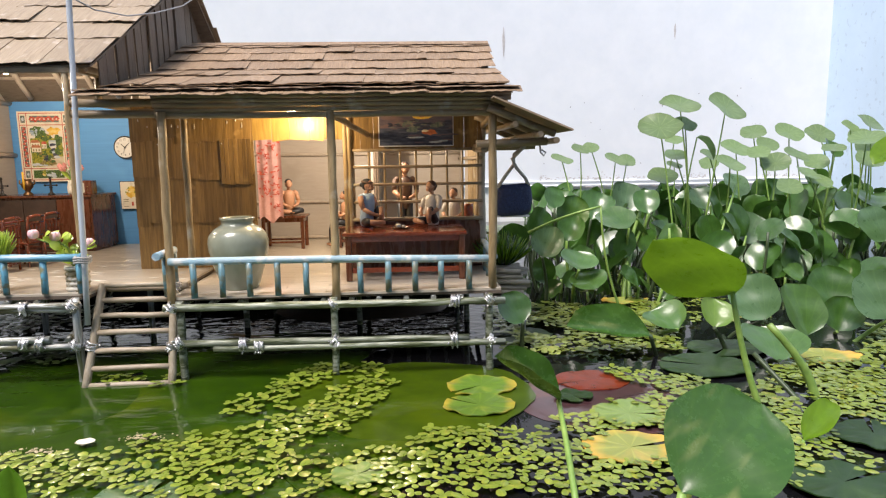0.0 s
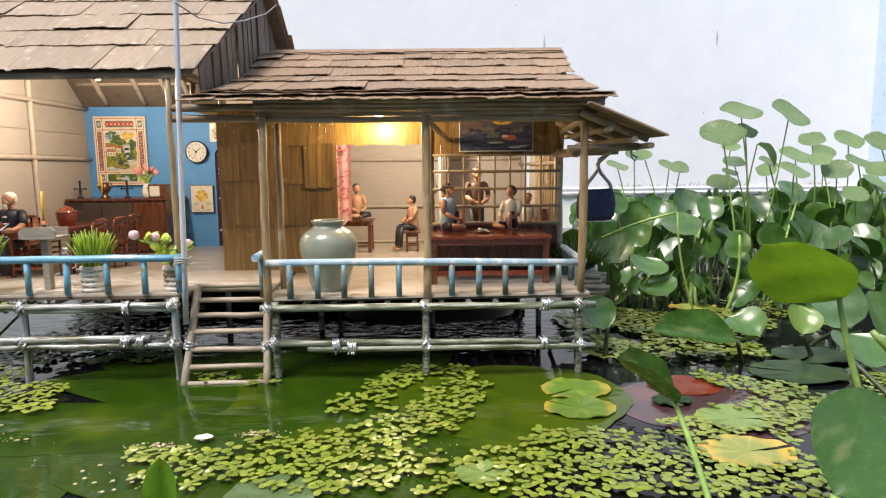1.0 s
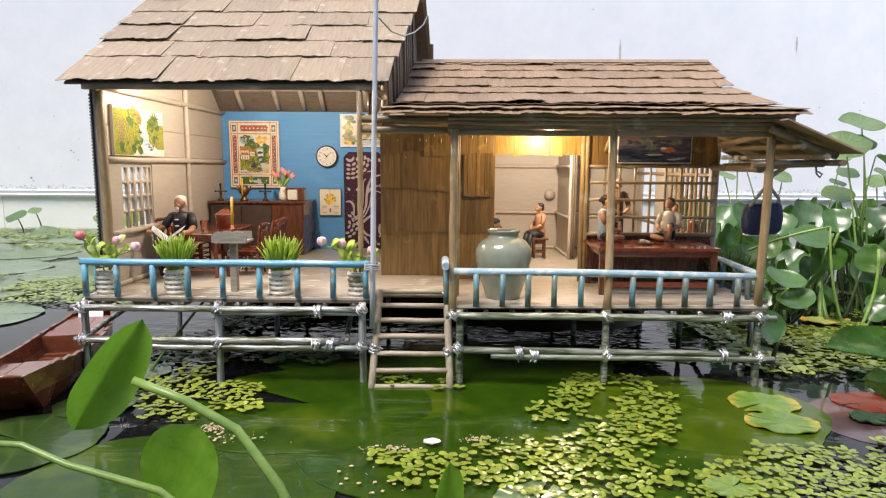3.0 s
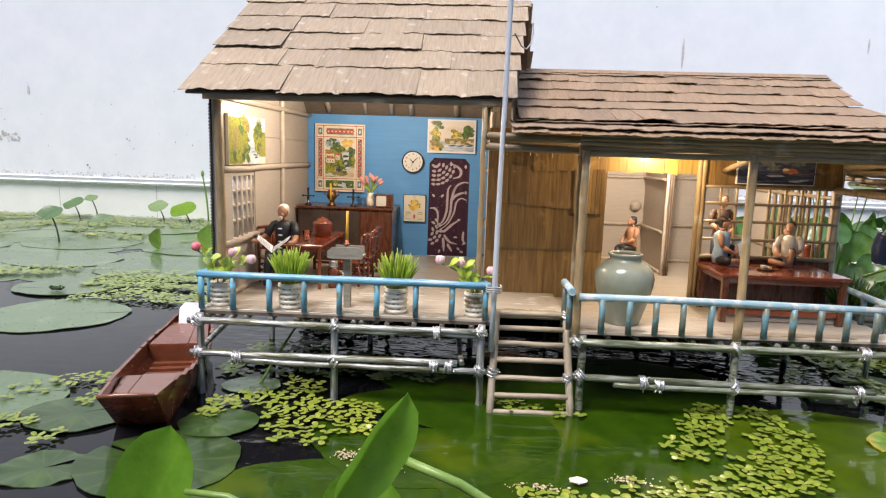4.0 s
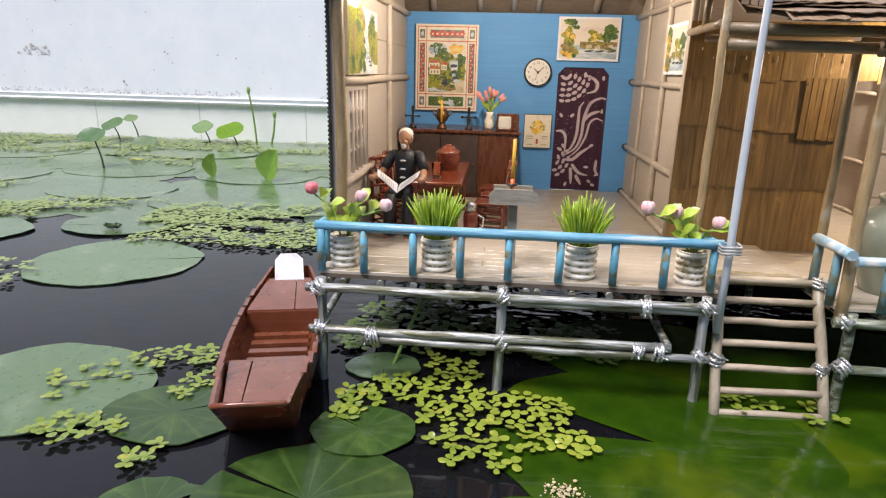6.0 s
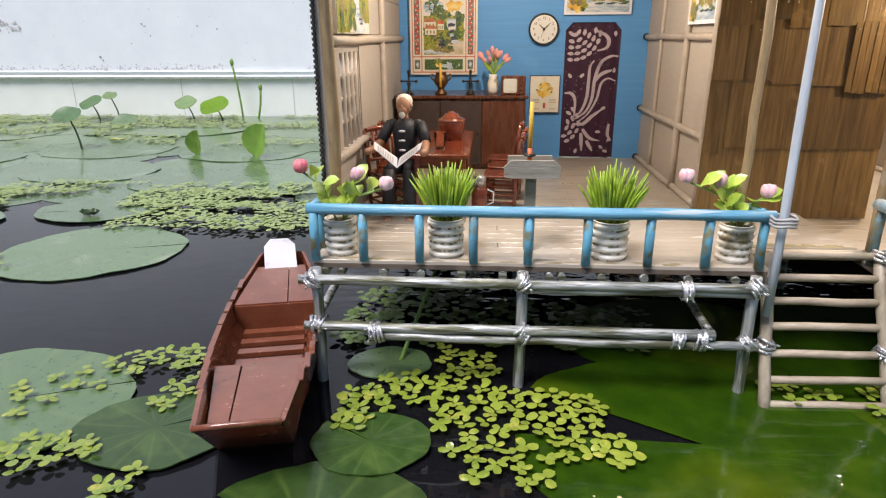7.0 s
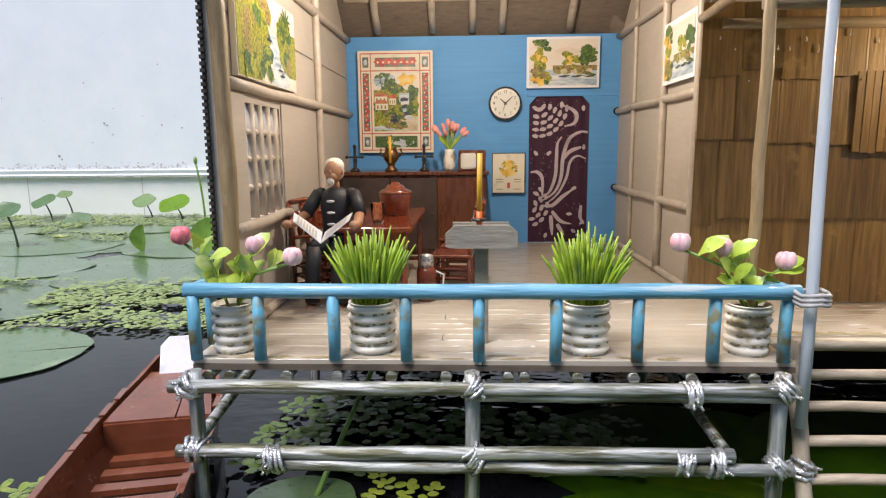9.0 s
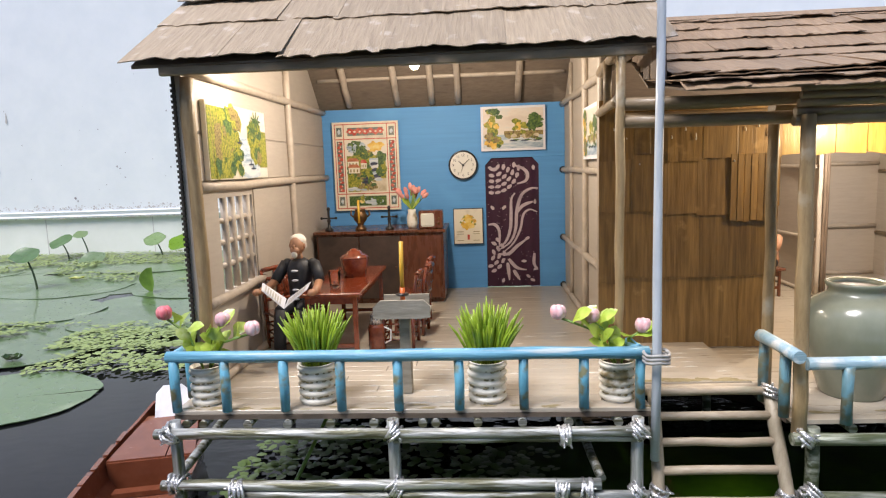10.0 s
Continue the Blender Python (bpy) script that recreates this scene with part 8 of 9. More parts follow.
# ---- upright leaves ----
def blade_mesh(ln, wd, cup, fold, bend, seed, mat, tip=0.0, rounded=False):
    """A rounded thick leaf: base at the origin, along +y, upper face +z."""
    rr = random.Random(seed)
    bm = B()
    nu, nv = 10, 12
    grid = []
    for j in range(nv + 1):
        f = j / nv
        prof = math.sin(math.pi * min(1.0, 0.5 * (f / 0.42))) if f < 0.42 else math.sqrt(max(0.0, 1 - ((f - 0.42) / 0.58) ** (2.2 - tip)))
        prof = max(prof ** 0.72 if f < 0.42 else prof, 0.02)
        if rounded:
            prof = max(0.02, (1 - abs(2 * f - 1) ** 2.3) ** 0.5) * (1.0 + 0.05 * math.sin(5 * f + seed))
        row = []
        for i in range(nu + 1):
            u = 2 * i / nu - 1
            x = wd * 0.5 * prof * u
            z = cup * wd * (u * u) * prof + fold * abs(x) + bend * ln * f * f + 0.012 * ln * math.sin(4 * f * math.pi + 2 * u + seed)
            row.append(bm.verts.new((x, ln * f, z)))
        grid.append(row)
    for j in range(nv):
        for i in range(nu):
            bm.faces.new((grid[j][i], grid[j][i + 1], grid[j + 1][i + 1], grid[j + 1][i])).smooth = True
    me = bpy.data.meshes.new("blade")
    bm.to_mesh(me)
    bm.free()
    me.materials.append(mat)
    return me


def disc_mesh(r, seed, mat, dish=0.10, cut=True):
    """A round leaf held from its middle, facing +z, with a scalloped rim."""
    rr = random.Random(seed)
    ph = [rr.uniform(0, 6.28) for _ in range(3)]
    bm = B()
    n = 36
    c = bm.verts.new((0, 0, 0))
    last = None
    for j in range(1, 5):
        f = j / 4
        ring = []
        for k in range(n):
            a = 2 * math.pi * k / n
            q = r * f * (1 + (0.05 * math.sin(2 * a + ph[0]) + 0.03 * math.sin(5 * a + ph[1]) + 0.015 * math.sin(12 * a + ph[2])) * f)
            ring.append(bm.verts.new((q * math.cos(a), q * math.sin(a), dish * r * f * f + 0.06 * r * f * f * math.sin(3 * a + ph[0]))))
        for k in range(n):
            if last is None:
                bm.faces.new((c, ring[k], ring[(k + 1) % n])).smooth = True
            else:
                bm.faces.new((last[k], ring[k], ring[(k + 1) % n], last[(k + 1) % n])).smooth = True
        last = ring
    me = bpy.data.meshes.new("blade")
    bm.to_mesh(me)
    bm.free()
    me.materials.append(mat)
    return me


def frame_of(base, tip, nor):
    y = (Vector(tip) - Vector(base)).normalized()
    z = Vector(nor)
    z = (z - y * z.dot(y)).normalized()
    x = y.cross(z)
    m = Matrix((x, y, z)).transposed().to_4x4()
    m.translation = base
    return m


def leaf_thing(label, me, m, stalk, r0, r1, smat, group="pond leaves", size=1.0):
    t = thing("pond_leaf", (stalk[-1][0], stalk[-1][1], 0), label, "leaf plant", group)
    b = new("blade", me)
    b.parent, b.matrix_parent_inverse = t, t.matrix_basis.inverted()
    b.matrix_basis = m @ Matrix.Scale(size, 4)
    n = len(stalk)
    part("stalk", one(tube, stalk, [r0 + (r1 - r0) * i / (n - 1) for i in range(n)], 7), smat, t)
    return t


def arc(a, b, bow, n=6):
    a, b, bow = Vector(a), Vector(b), Vector(bow)
    return [a.lerp(b, i / n) + bow * math.sin(math.pi * i / n) for i in range(n + 1)]


rr = random.Random(91)
blades = [blade_mesh(0.070, 0.068, 0.10, 0.10, 0.06, 1, LILY, rounded=True), blade_mesh(0.066, 0.070, 0.16, 0.02, -0.05, 2, LILY, rounded=True), blade_mesh(0.076, 0.060, 0.06, 0.22, 0.10, 3, LILY),
          blade_mesh(0.060, 0.062, 0.20, 0.05, 0.14, 4, LILY, rounded=True), blade_mesh(0.072, 0.070, 0.05, 0.05, -0.14, 5, LILY, rounded=True),
          blade_mesh(0.068, 0.068, 0.22, 0.04, -0.06, 6, LILY_MID, rounded=True), blade_mesh(0.064, 0.066, 0.14, 0.06, 0.16, 7, LILY_MID, rounded=True)]
spots = []
tries = 0
while len(spots) < 330 and tries < 20000:
    tries += 1
    y = rr.uniform(1.06, 1.85)
    x = rr.uniform(0.15, 1.5)
    if x < 0.185 * y + 0.02 or x > 0.80 * y + 0.12:
        continue
    if y < 1.02 and 0.26 < x < 0.44:
        continue
    p = Vector((x, y))
    if all((p - q).length > 0.032 for q in spots):
        spots.append(p)
low = []
while len(low) < 46 and tries < 40000:
    tries += 1
    y = rr.uniform(0.98, 1.16)
    x = rr.uniform(0.22, 0.95)
    if x < 0.185 * y + 0.04 or x > 0.72 * y + 0.10 or 0.26 < x < 0.40 and y < 1.0:
        continue
    p = Vector((x, y))
    if all((p - q).length > 0.034 for q in low):
        low.append(p)
for p in low:
    base = Vector((p.x, p.y, rr.uniform(0.0, 0.040)))
    up = Vector((rr.uniform(-0.8, 0.8), rr.uniform(-0.3, 0.3), rr.uniform(0.4, 1.0)))
    nor = Vector((rr.uniform(-0.7, 0.7), rr.uniform(-1.0, 0.1), rr.uniform(0.2, 1.0)))
    leaf_thing("glossy green rounded pond leaf low over the water", blades[rr.choice((0, 1, 3, 4, 5, 6))], frame_of(base, base + up, nor), arc(base, (p.x + rr.uniform(-0.01, 0.01), p.y, -0.01), (0, 0, 0), 3), 0.0022, 0.0030, rr.choice((STALK, STALK_DARK)), size=rr.uniform(0.48, 0.8))
far_bm = B()
FAR = [LILY, LILY_MID, STALK, STALK_DARK]
for p in spots:
    h = rr.uniform(0.004, 0.084) + 0.040 * min(1.0, max(0.0, (p.y - 0.85) / 0.5)) + (0.02 if rr.random() < 0.25 else 0)
    a = rr.uniform(-2.6, 2.6)
    tilt = rr.uniform(0.35, 1.35)
    base = Vector((p.x + rr.uniform(-0.02, 0.02), p.y + rr.uniform(-0.02, 0.02), h))
    up = Vector((math.sin(a) * math.cos(tilt), -math.cos(a) * math.cos(tilt) * 0.4 + rr.uniform(-0.2, 0.2), math.sin(tilt)))
    nor = Vector((rr.uniform(-0.9, 0.9), rr.uniform(-0.8, 0.45), rr.uniform(0.35, 1.3)))
    which, size = rr.choice((0, 1, 2, 3, 4, 5, 6)), rr.uniform(0.62, 1.0)
    stalk = arc(base, (p.x, p.y, -0.01), (rr.uniform(-0.015, 0.015), rr.uniform(-0.01, 0.01), 0))
    if p.y < 1.22 and p.x < 0.86:
        leaf_thing("glossy dark green rounded pond leaf on a stalk", blades[which], frame_of(base, base + up, nor), stalk, 0.0022, 0.0032, rr.choice((STALK, STALK_DARK, STALK_DARK)), size=size)
    else:
        v0, f0 = len(far_bm.verts), len(far_bm.faces)
        far_bm.from_mesh(blades[which])
        far_bm.verts.ensure_lookup_table(), far_bm.faces.ensure_lookup_table()
        m = frame_of(base, base + up, nor) @ Matrix.Scale(size, 4)
        for k in range(v0, len(far_bm.verts)):
            far_bm.verts[k].co = m @ far_bm.verts[k].co
        for k in range(f0, len(far_bm.faces)):
            far_bm.faces[k].material_index = 1 if which > 4 else 0
        tube(far_bm, stalk, 0.0027, 6, 3)
solo("pond_leaves", far_bm, FAR, "far mass of glossy green rounded pond leaves on stalks", "leaf plants", kind="stuff")

# tall round leaves above the mass: place of the middle, radius
DISCS = ((0.563, 1.280, 0.353, 0.044), (0.498, 1.220, 0.306, 0.046), (0.636, 1.230, 0.344, 0.043), (0.588, 1.350, 0.251, 0.027), (0.630, 1.450, 0.228, 0.020), (0.540, 1.300, 0.207, 0.033),
         (0.790, 1.400, 0.300, 0.032), (0.875, 1.400, 0.299, 0.035), (0.948, 1.400, 0.294, 0.035), (0.879, 1.250, 0.260, 0.025), (0.724, 1.350, 0.264, 0.035), (0.884, 1.500, 0.275, 0.030))
MORE = ((0.748, 1.300, 0.254, 0.026), (0.634, 1.200, 0.232, 0.031), (0.786, 1.300, 0.232, 0.035), (0.795, 1.200, 0.210, 0.030), (0.991, 1.300, 0.313, 0.034), (0.911, 1.200, 0.278, 0.035),
        (0.947, 1.300, 0.307, 0.020), (0.417, 1.500, 0.269, 0.025), (0.457, 1.550, 0.273, 0.023), (0.505, 1.500, 0.243, 0.030), (0.540, 1.52, 0.240, 0.026), (0.585, 1.300, 0.315, 0.026), (0.352, 1.42, 0.245, 0.028), (0.845, 1.32, 0.248, 0.030), (0.905, 1.34, 0.232, 0.028), (0.965, 1.26, 0.236, 0.032), (0.70, 1.42, 0.232, 0.026), (0.66, 1.34, 0.250, 0.024), (1.02, 1.34, 0.262, 0.030), (0.83, 1.22, 0.196, 0.030), (0.745, 1.18, 0.186, 0.028), (0.615, 1.42, 0.286, 0.022), (1.06, 1.42, 0.290, 0.030))
for i, (x, y, z, r) in enumerate(DISCS + MORE):
    me = disc_mesh(0.9 * r, 40 + i, LILY_PALE)
    lean = (rr.uniform(-0.35, 0.35), rr.uniform(-0.95, -0.40))
    if i == 1:
        lean = (-0.3, -0.75)
    if i == 2:
        lean = (0.35, -0.9)
    n = Vector((lean[0], lean[1], 1)).normalized()
    foot = Vector((x + rr.uniform(-0.07, 0.05), y + rr.uniform(-0.05, 0.05), -0.01))
    leaf_thing("pale round veined leaf high on a thin stalk", me, Matrix.Translation((x, y, z)) @ n.to_track_quat("Z", "Y").to_matrix().to_4x4(), arc((x, y, z), foot, (rr.uniform(0.0, 0.025), 0, 0), 8), 0.0013, 0.0024, STALK)
me = blade_mesh(0.055, 0.040, 0.1, 0.5, -0.5, 9, LILY_PALE)
leaf_thing("half-folded pale leaf on a thin stalk", me, frame_of((0.612, 1.30, 0.288), (0.66, 1.29, 0.262), (0.3, -0.2, 1)), arc((0.612, 1.30, 0.288), (0.585, 1.29, -0.01), (-0.012, 0, 0)), 0.0014, 0.0022, STALK)

# single near leaves
leaf_thing("large bright green backlit leaf on a thick stalk", blade_mesh(0.108, 0.082, 0.06, 0.05, 0.04, 11, LILY_BRIGHT), frame_of((0.314, 0.574, 0.114), (0.236, 0.560, 0.166), (-0.28, -0.62, -0.62)), arc((0.312, 0.574, 0.116), (0.338, 0.550, -0.01), (-0.004, 0, 0)), 0.0026, 0.0034, STALK)
leaf_thing("large glossy dark green leaf with a pale streak", blade_mesh(0.094, 0.078, 0.10, 0.06, -0.10, 12, LILY_NEAR), frame_of((0.165, 0.350, 0.040), (0.238, 0.388, 0.083), (-0.25, -0.72, 0.62)), arc((0.165, 0.350, 0.040), (0.15, 0.34, -0.02), (0, 0, 0)), 0.0030, 0.0034, STALK)
leaf_thing("narrow half-rolled leaf on a pale stalk", blade_mesh(0.076, 0.030, 0.25, 0.75, 0.05, 13, LILY_NEAR), frame_of((0.123, 0.495, 0.043), (0.065, 0.479, 0.086), (0.45, -0.35, 0.75)), arc((0.122, 0.493, 0.044), (0.113, 0.395, -0.004), (0, 0, 0.004)), 0.0022, 0.0026, STALK)
leaf_thing("dark green leaf lying low over the water", blade_mesh(0.104, 0.052, 0.30, 0.25, 0.0, 14, LILY_NEAR), frame_of((0.292, 0.722, 0.030), (0.187, 0.728, 0.044), (0.1, -0.55, 0.8)), arc((0.292, 0.722, 0.030), (0.31, 0.74, -0.01), (0, 0, 0)), 0.0026, 0.003, STALK_DARK)
# middle, width and kind of the leaves that stand out: painted pale sheen, dark, glossy, yellowish, or lying flat
EDGE_LEAVES = ((0.269, 1.15, 0.174, 0.043, "dark"), (0.237, 1.04, 0.104, 0.055, "pale"), (0.287, 1.08, 0.123, 0.048, "dark"), (0.432, 1.23, 0.164, 0.067, "pale"), (0.374, 1.22, 0.151, 0.066, "dark"),
               (0.289, 0.985, 0.050, 0.061, "flat"), (0.127, 0.748, 0.062, 0.043, "dark"), (0.277, 1.0, 0.081, 0.062, "flat"), (0.366, 1.1, 0.137, 0.080, "flat"), (0.810, 1.5, 0.178, 0.072, "pale"),
               (0.703, 1.24, 0.097, 0.075, "pale"), (0.628, 1.2, 0.082, 0.052, "dark"), (0.789, 1.25, 0.073, 0.068, "gloss"), (0.751, 1.2, 0.047, 0.073, "pale"), (0.792, 1.15, 0.070, 0.071, "dark"), (0.978, 1.34, 0.131, 0.091, "dark"))
FRONT_LEAVES = ((0.958, 1.3, 0.075, 0.079, "pale"), (0.861, 1.1, 0.115, 0.071, "pale"), (1.017, 1.3, 0.152, 0.088, "flat"), (0.678, 0.95, 0.034, 0.067, "dark"), (0.600, 0.75, 0.065, 0.065, "pale"), (0.528, 0.80, 0.034, 0.074, "gloss"),
                (0.455, 0.78, 0.059, 0.063, "pale"), (0.346, 0.82, 0.026, 0.063, "flat"), (0.381, 0.74, 0.051, 0.041, "yellow"), (0.591, 0.80, 0.028, 0.049, "dark"), (0.428, 0.70, 0.028, 0.078, "flat"), (0.909, 1.3, 0.260, 0.050, "dark"),
                (0.448, 1.15, 0.162, 0.050, "dark"), (0.624, 1.3, 0.157, 0.056, "pale"), (0.490, 1.1, 0.052, 0.061, "dark"), (0.389, 1.12, 0.072, 0.055, "dark"))
KINDS = {"pale": (LILY_SHEEN, "rounded leaf on a stalk with a pale sheen put into its colour"), "dark": (LILY, "broad dark green rounded leaf on a stalk"), "gloss": (LILY_MID, "broad glossy mid green leaf on a stalk"),
         "yellow": (LILY_FAR, "yellowish green cupped leaf on a stalk"), "flat": (LILY_MID, "rounded green leaf held flat over the water")}
for i, (x, y, z, w, kind) in enumerate(EDGE_LEAVES + FRONT_LEAVES):
    m, lb = KINDS[kind]
    me = blade_mesh(w * (0.80 if kind == "flat" else 1.02), w, rr.uniform(0.06, 0.20), rr.uniform(0.02, 0.12), rr.uniform(-0.12, 0.10), 50 + i, m, rounded=True)
    nor = Vector((rr.uniform(-0.45, 0.45), -0.85, rr.uniform(0.30, 0.70)))
    up = Vector((rr.uniform(-0.5, 0.5), 0, 1))
    if kind == "flat":
        nor, up = Vector((rr.uniform(-0.2, 0.2), -0.45, 0.9)), Vector((rr.uniform(-0.6, 0.6), 0.8, 0.35))
    up = (up - nor * (up.dot(nor) / nor.dot(nor))).normalized()
    base = Vector((x, y, z)) - up * (w * 0.48)
    base.z = max(base.z, 0.004)
    leaf_thing(lb, me, frame_of(base, base + up, nor), arc(base, (x + rr.uniform(-0.03, 0.03), y + rr.uniform(0.0, 0.03), -0.01), (rr.uniform(-0.008, 0.008), 0.006, 0)), 0.0024, 0.0034, rr.choice((STALK, STALK_DARK)))
leaf_thing("bright green leaf reaching in from the side", blade_mesh(0.08, 0.05, 0.1, 0.3, -0.2, 15, LILY_BRIGHT), frame_of((0.78, 0.93, 0.262), (0.68, 0.90, 0.24), (0.1, -0.3, 0.9)), arc((0.78, 0.93, 0.262), (0.80, 0.95, -0.01), (0.02, 0, 0)), 0.002, 0.003, STALK)
for a, b, bow, r0, r1, m, lb in (((-0.610, 0.865, 0.090), (-0.652, 0.735, 0.002), (0, 0, 0.003), 0.0015, 0.0020, STALK, "pale green stalk under the deck"), ((0.367, 0.60, 0.074), (0.412, 0.580, -0.01), (0.010, 0, 0), 0.0034, 0.0050, STALK, "thick bent green stalk"), ((0.370, 0.63, 0.034), (0.398, 0.575, -0.01), (0, 0, 0), 0.0026, 0.0028, STALK_DARK, "dark thin stalk in water"),
                                 ((0.467, 1.197, 0.174), (0.367, 1.031, -0.01), (-0.012, 0, 0), 0.0028, 0.0046, STALK, "thick bare green stalk"), ((0.470, 1.19, 0.135), (0.380, 1.03, -0.01), (-0.02, 0, 0), 0.0026, 0.0040, STALK, "thick bare green stalk")) + (((0.278, 0.886, 0.177), (0.178, 0.919, 0.137), (0, 0, 0.004), 0.0016, 0.0022, STALK, "thin fallen pale green stalk"), ((0.278, 0.886, 0.177), (0.322, 0.88, -0.01), (-0.010, 0, 0), 0.0014, 0.0022, STALK, "thin bent pale green stalk"),
                                 ((0.66, 1.22, 0.19), (0.56, 1.12, 0.03), (0, 0, 0), 0.002, 0.0028, STALK, "bare green stalk in water"), ((0.60, 1.0, 0.12), (0.585, 1.0, -0.01), (0.004, 0, 0), 0.0022, 0.003, STALK_DARK, "dark bare stalk in water"), ((0.43, 1.0, 0.13), (0.41, 1.0, -0.01), (0.01, 0, 0), 0.0022, 0.003, STALK, "bare green stalk in water")):
    bm = B()
    pts = arc(a, b, bow)
    tube(bm, pts, [r0 + (r1 - r0) * i / (len(pts) - 1) for i in range(len(pts))], 8)
    solo("bare_stalk", bm, m, lb, "stalk", "bare stalks", smooth=True)

# leaves that stand close before the main house
leaf_thing("upright bright green leaf on an arching stalk", blade_mesh(0.062, 0.026, 0.10, 0.75, 0.10, 16, LILY_FRESH), frame_of((-0.452, 0.262, 0.134), (-0.426, 0.273, 0.182), (0.55, -0.6, 0.2)), [(-0.418, 0.254, 0.162), (-0.395, 0.2545, 0.1525), (-0.372, 0.256, 0.138), (-0.352, 0.252, 0.113), (-0.335, 0.25, 0.075), (-0.325, 0.25, 0.03), (-0.32, 0.25, -0.01)], 0.0020, 0.0028, STALK)
leaf_thing("broad bright green leaf standing in the water", blade_mesh(0.074, 0.058, 0.08, 0.12, 0.05, 17, LILY_FRESH, rounded=True), frame_of((-0.474, 0.398, 0.012), (-0.444, 0.395, 0.088), (-0.1, -0.9, 0.25)), arc((-0.474, 0.398, 0.014), (-0.478, 0.40, -0.02), (0, 0, 0)), 0.0025, 0.003, STALK)
leaf_thing("upright green leaf on an arching pale stalk", blade_mesh(0.072, 0.046, 0.08, 0.2, 0.06, 18, LILY_FRESH), frame_of((-0.588, 0.338, 0.060), (-0.571, 0.347, 0.120), (0.2, -0.9, 0.15)), [(-0.556, 0.335, 0.093), (-0.53, 0.333, 0.0925), (-0.502, 0.33, 0.082), (-0.447, 0.33, 0.066), (-0.41, 0.33, 0.035), (-0.39, 0.33, -0.01)], 0.0018, 0.0026, STALK)
leaf_thing("small bright young leaf lying over the floaters", blade_mesh(0.060, 0.024, 0.2, 0.3, 0.05, 24, LILY_BRIGHT), frame_of((0.330, 0.480, 0.006), (0.386, 0.520, 0.026), (-0.3, -0.6, 0.7)), arc((0.330, 0.480, 0.006), (0.318, 0.474, -0.01), (0, 0, 0)), 0.0016, 0.002, STALK)
leaf_thing("small upright young green leaf", blade_mesh(0.048, 0.022, 0.2, 0.4, 0.1, 19, LILY_FRESH), frame_of((-0.278, 0.412, 0.0), (-0.274, 0.411, 0.047), (0.3, -0.8, 0.1)), arc((-0.278, 0.412, 0.002), (-0.28, 0.412, -0.02), (0, 0, 0)), 0.0016, 0.002, STALK)

# far leaves by the wall
for i, (x, y, z, r, m) in enumerate(((-1.648, 1.780, 0.088, 0.034, LILY), (-1.96, 2.36, 0.06, 0.040, LILY), (-1.90, 2.38, 0.082, 0.024, LILY_PALE), (-1.62, 2.36, 0.060, 0.038, LILY_PALE), (-1.52, 2.36, 0.050, 0.050, LILY_BRIGHT), (-1.78, 2.25, 0.012, 0.04, PAD))):
    me = disc_mesh(r, 80 + i, m, 0.08)
    n = Vector((rr.uniform(-0.3, 0.3), -0.55, 1)).normalized()
    leaf_thing("round green leaf on a short stalk near the wall", me, Matrix.Translation((x, y, z)) @ n.to_track_quat("Z", "Y").to_matrix().to_4x4(), arc((x, y, z), (x + 0.03, y - 0.01, -0.01), (0.006, 0, 0)), 0.0018, 0.003, STALK_DARK)
far_blade = blade_mesh(0.072, 0.066, 0.10, 0.30, 0.05, 21, LILY_FAR, 0.9)
for b, tp, s in (((-1.285, 1.71, 0.0), (-1.27, 1.70, 0.07), 0.9), ((-1.14, 1.70, 0.0), (-1.10, 1.69, 0.085), 1.2)):
    leaf_thing("folded upright green leaf on a far pad", far_blade, frame_of(b, tp, (-0.4, -0.8, 0.1)), arc(b, (b[0], b[1], -0.02), (0, 0, 0)), 0.002, 0.002, STALK, size=s)
for a, b, r in (((-1.475, 2.44, 0.182), (-1.455, 2.44, -0.01), 0.0035), ((-1.375, 2.42, 0.10), (-1.395, 2.42, -0.01), 0.004)):
    bm = B()
    tube(bm, arc(a, b, (0.004, 0, 0)), r, 7)
    ball(bm, Vector(a) + Vector((0, 0, 0.008)), (0.007, 0.007, 0.014), 8, 6)
    solo("flower_stalk", bm, STALK, "bare stalk with a closed bud near the wall", "stalk", "bud stalks", smooth=True)
for x, y, m, lb in ((-1.02, 1.98, PAD_GOLD, "brown fallen leaf on a far pad"), (-1.60, 1.90, PAD_GOLD, "brown fallen leaf on a far pad")):
    pad(x, y, 0.006, 0.022, m, int(-1000 * x), lb, None, 0.001, 0.004, 0.6, 3.0, "fallen_leaf", "fallen leaves")
pad(-1.21, 1.165, 0.006, 0.016, PAD_DARK, 555, "small dark leaf rosette on a pad", None, 0.001, 0.006, 0.6, 3.0, "leaf_rosette", "fallen leaves")
bm = B()
oval(bm, (-0.289, 0.5325, 0.0062), X, Y, 0.0085, 0.006, 12, 0, 0.3, rr)
prism(bm, [(-0.2975, 0.5305, 0.0050), (-0.289, 0.5265, 0.0050), (-0.281, 0.5325, 0.0050), (-0.290, 0.5385, 0.0050)], (0, 0, 0.001))
solo("fallen_petal", bm, CREAM, "small cream petal floating on the water", "petal")

# pale flecks on the green water: scum, with sun glints put into the colour
rr = random.Random(12)
bm = B()
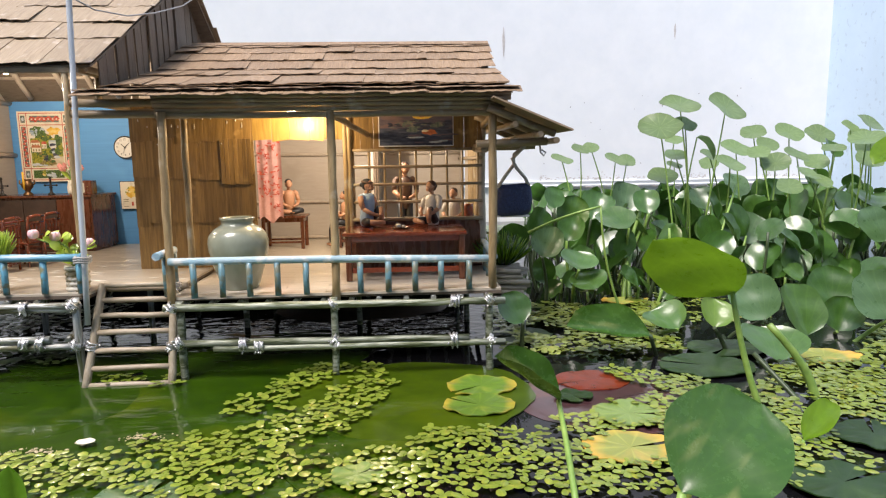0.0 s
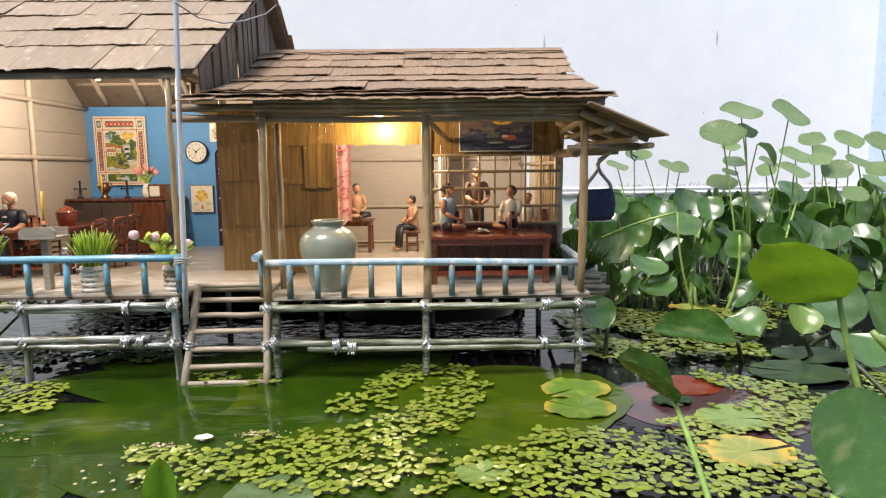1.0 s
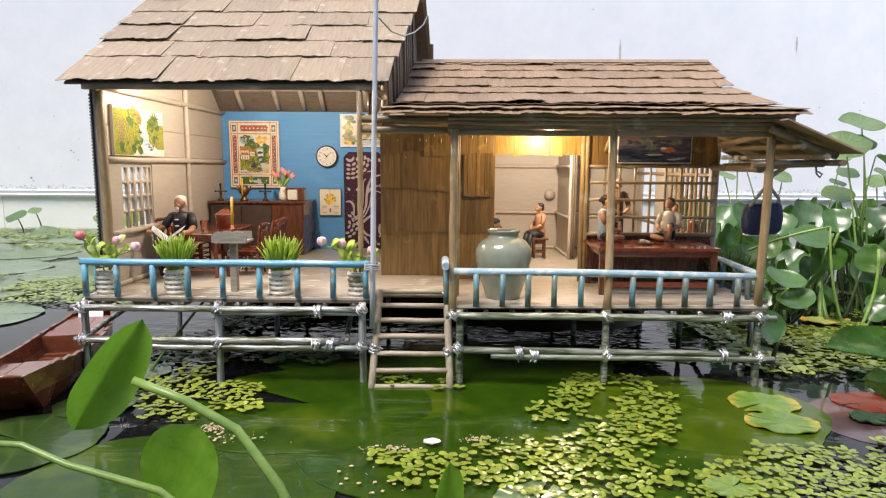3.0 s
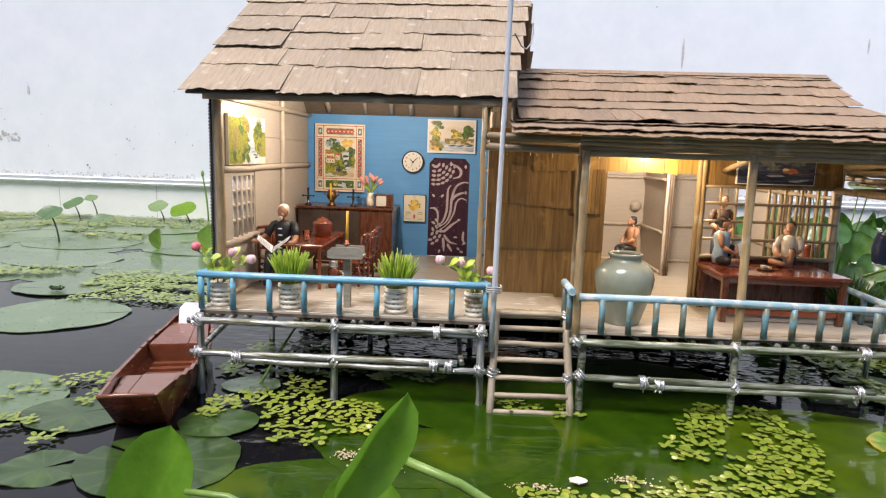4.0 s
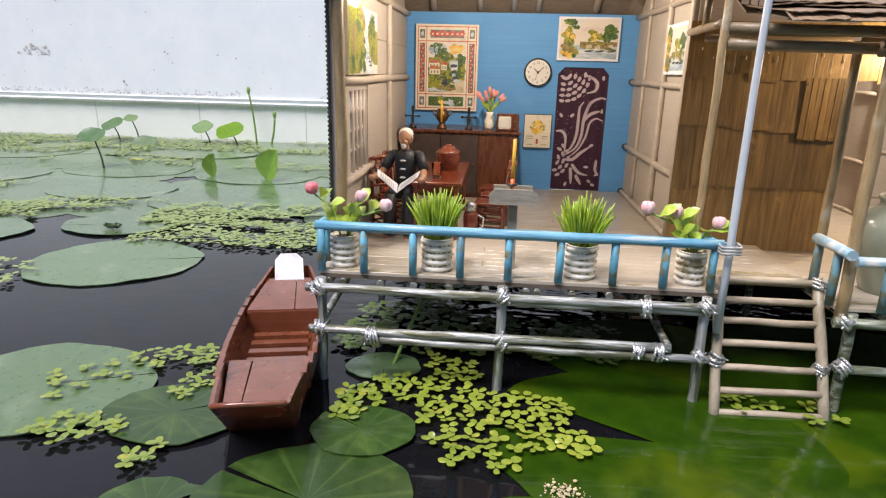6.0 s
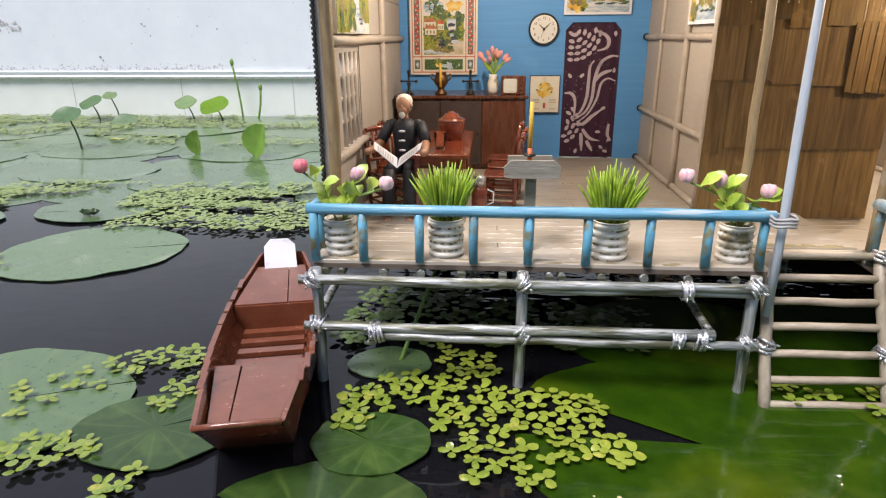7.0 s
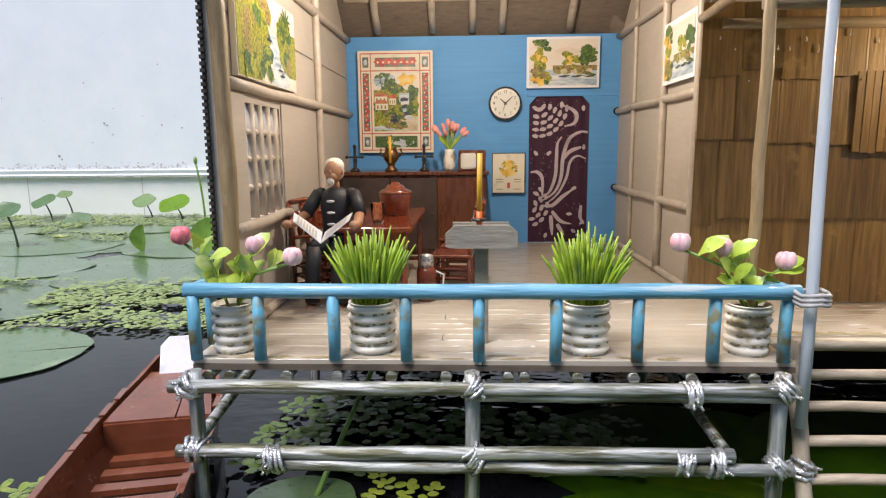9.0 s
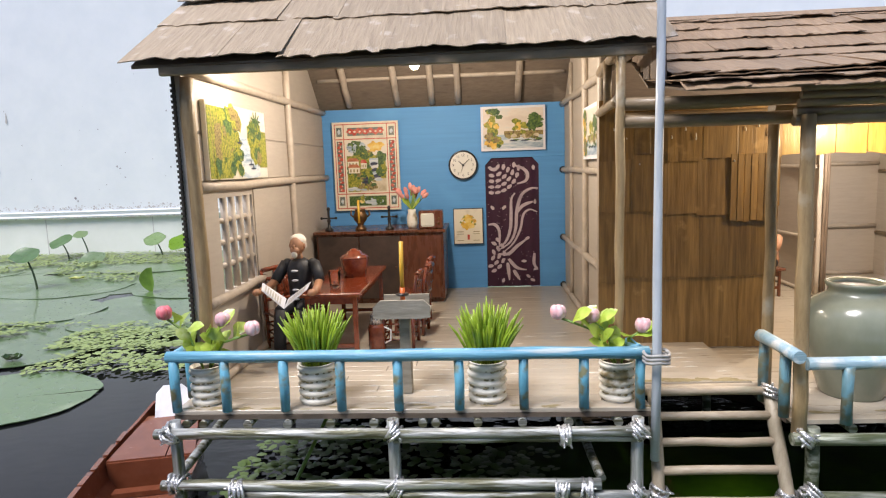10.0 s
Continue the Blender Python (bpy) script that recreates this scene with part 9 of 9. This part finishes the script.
for cx, cy, sx, sy, n in ((-0.243, 0.542, 0.010, 0.004, 70), (-0.330, 0.520, 0.012, 0.004, 70), (-0.505, 0.560, 0.009, 0.005, 90), (-0.480, 0.540, 0.016, 0.006, 40), (-0.09, 0.49, 0.02, 0.012, 20), (-0.33, 0.46, 0.02, 0.010, 24)):
    for _ in range(n):
        x, y, q = cx + rr.gauss(0, sx), cy + rr.gauss(0, sy), rr.choice((0.0004, 0.0006, 0.0009, 0.0020))
        prism(bm, [(x + q * math.cos(a) * rr.uniform(0.6, 1.2), y + 0.7 * q * math.sin(a), 0.0040) for a in (0.3, 1.4, 2.6, 3.9, 5.2)], (0, 0, 0.0006))
solo("scum_flecks", bm, SCUM_GLINT, "scattered pale flecks of scum and painted glints on the water", "scum", kind="stuff")

rr = random.Random(404)
for i in range(26):
    x, y = rr.uniform(-0.85, 0.45), rr.uniform(1.24, 2.35)
    pad(x, y, 0.002 + 0.0006 * (i % 6), rr.uniform(0.08, 0.15), rr.choice((PAD, PAD_DARK)), 600 + i, "grey green lily pad behind the house", None, 0.0006, 0.001, 0.85)
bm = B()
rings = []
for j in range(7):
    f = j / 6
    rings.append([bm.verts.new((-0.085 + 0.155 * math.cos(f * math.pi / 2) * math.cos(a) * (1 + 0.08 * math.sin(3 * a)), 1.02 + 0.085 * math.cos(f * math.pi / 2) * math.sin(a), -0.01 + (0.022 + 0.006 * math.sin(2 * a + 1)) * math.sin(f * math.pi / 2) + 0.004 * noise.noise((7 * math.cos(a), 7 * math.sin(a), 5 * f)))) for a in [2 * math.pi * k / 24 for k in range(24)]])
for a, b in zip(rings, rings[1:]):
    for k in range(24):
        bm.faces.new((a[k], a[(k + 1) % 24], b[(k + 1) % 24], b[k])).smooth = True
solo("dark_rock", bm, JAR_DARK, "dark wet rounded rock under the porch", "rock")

far = []
tries = 0
while len(far) < 150 and tries < 6000:
    tries += 1
    x, y = rr.uniform(-3.0, -0.76), rr.uniform(1.16, 2.46)
    if x < -1.25 - 0.78 * y or y < 1.36 and x > -1.30 and rr.random() < 0.8 or y < 1.26:
        continue
    if all((x - a) ** 2 + (y - b) ** 2 > 0.085 ** 2 for a, b in far):
        far.append((x, y))
for i, (x, y) in enumerate(far):
    pad(x, y, 0.0006 + 0.00012 * (i % 9), rr.uniform(0.085, 0.135), PAD, 700 + i, "grey green lily pad on the far pond", None, 0.0002, 0.0, 0.85, 0.3)


# ---- floor planks ----
rnd = random.Random(77)
unit = {}


def plank(x0, x1, y, w, z):
    key = (round(x1 - x0, 3), w)
    if key not in unit:
        me = bpy.data.meshes.new("plank")
        b = B()
        h = (x1 - x0) / 2
        box(b, -h, h, -w / 2, w / 2, -0.003, 0, 0, 0.00018)
        b.to_mesh(me)
        b.free()
        me.materials.append(PLANK)
        unit[key] = me
    ob = new("plank", unit[key])
    ob.parent = floor
    ob.location = ((x0 + x1) / 2, y, z + rnd.uniform(-0.00012, 0.00008))


PW = 0.0125
for i in range(42):
    y = 0.7125 + PW * (i + 0.5)
    if y > 1.236:
        break
    cut = (-0.545, -0.60, -0.49, -0.57)[i % 4]
    if y < 1.16:
        plank(-0.716, cut, y, PW - 0.0002, FL)
        plank(cut + 0.0005, -0.367 if y < 0.757 else -0.276, y, PW - 0.0002, FL)
    cut = (-0.10, -0.03, -0.15)[i % 3]
    plank(-0.274, cut, y, PW - 0.0002, FR)
    plank(cut + 0.0005, 0.106, y, PW - 0.0002, FR)

# pale glue beads along the deck seams, put in for bright glints
grnd = random.Random(83)
for x0, x1, y0, y1, z, n in ((-0.585, -0.50, 0.72, 0.83, FL, 40), (-0.60, -0.40, 0.76, 0.92, FL, 26), (-0.345, -0.285, 0.77, 0.87, FL, 8), (-0.262, -0.225, 0.78, 1.0, FR, 12)):
    for k in range(n):
        x, ln = grnd.uniform(x0, x1), grnd.uniform(0.004, 0.022)
        y = 0.7125 + PW * round((grnd.uniform(y0, y1) - 0.7125) / PW)
        part("glue_bead", one(tube, [(x, y, z), (x + ln * 0.5, y + grnd.uniform(-0.0004, 0.0004), z + 0.0001), (x + ln, y, z)], [0.0002, 0.0006, 0.0002], 6), GLUE_GLINT, floor, "pale glue bead put in as a glint")

# tapered boards filling the porch front
for x0, x1, y0, y1 in ((-0.274, -0.092, 0.7015, 0.7068), (-0.0915, 0.090, 0.7068, 0.7119)):
    part("plank", one(prism, [(x0, y0, FR - 0.003), (x1, y1, FR - 0.003), (x1, 0.7123, FR - 0.003), (x0, 0.7123, FR - 0.003)], (0, 0, 0.003)), PLANK, floor)

# moss along the front edges of the decks
bm = B()
for x0, x1, yf, z in ((-0.712, -0.370, 0.7128, FL), (-0.364, -0.280, 0.7630, FL), (-0.360, -0.285, 0.7630, FL), (-0.270, 0.100, 0.7128, FR)):
    for k in range(26):
        x, y = rnd.uniform(x0, x1), yf + 0.0007 + abs(rnd.gauss(0, 0.0035))
        rx, ry = rnd.uniform(0.003, 0.013), rnd.uniform(0.0008, 0.0026)
        bm.faces.new([bm.verts.new((x + rx * rnd.uniform(0.5, 1.1) * math.cos(0.7 * q), max(yf, y + ry * rnd.uniform(0.5, 1.1) * math.sin(0.7 * q)), z + 0.00025 + 0.000003 * k)) for q in range(9)])
part("moss_stain", bm, MOSS, floor, "greenish brown moss stains along the edge")
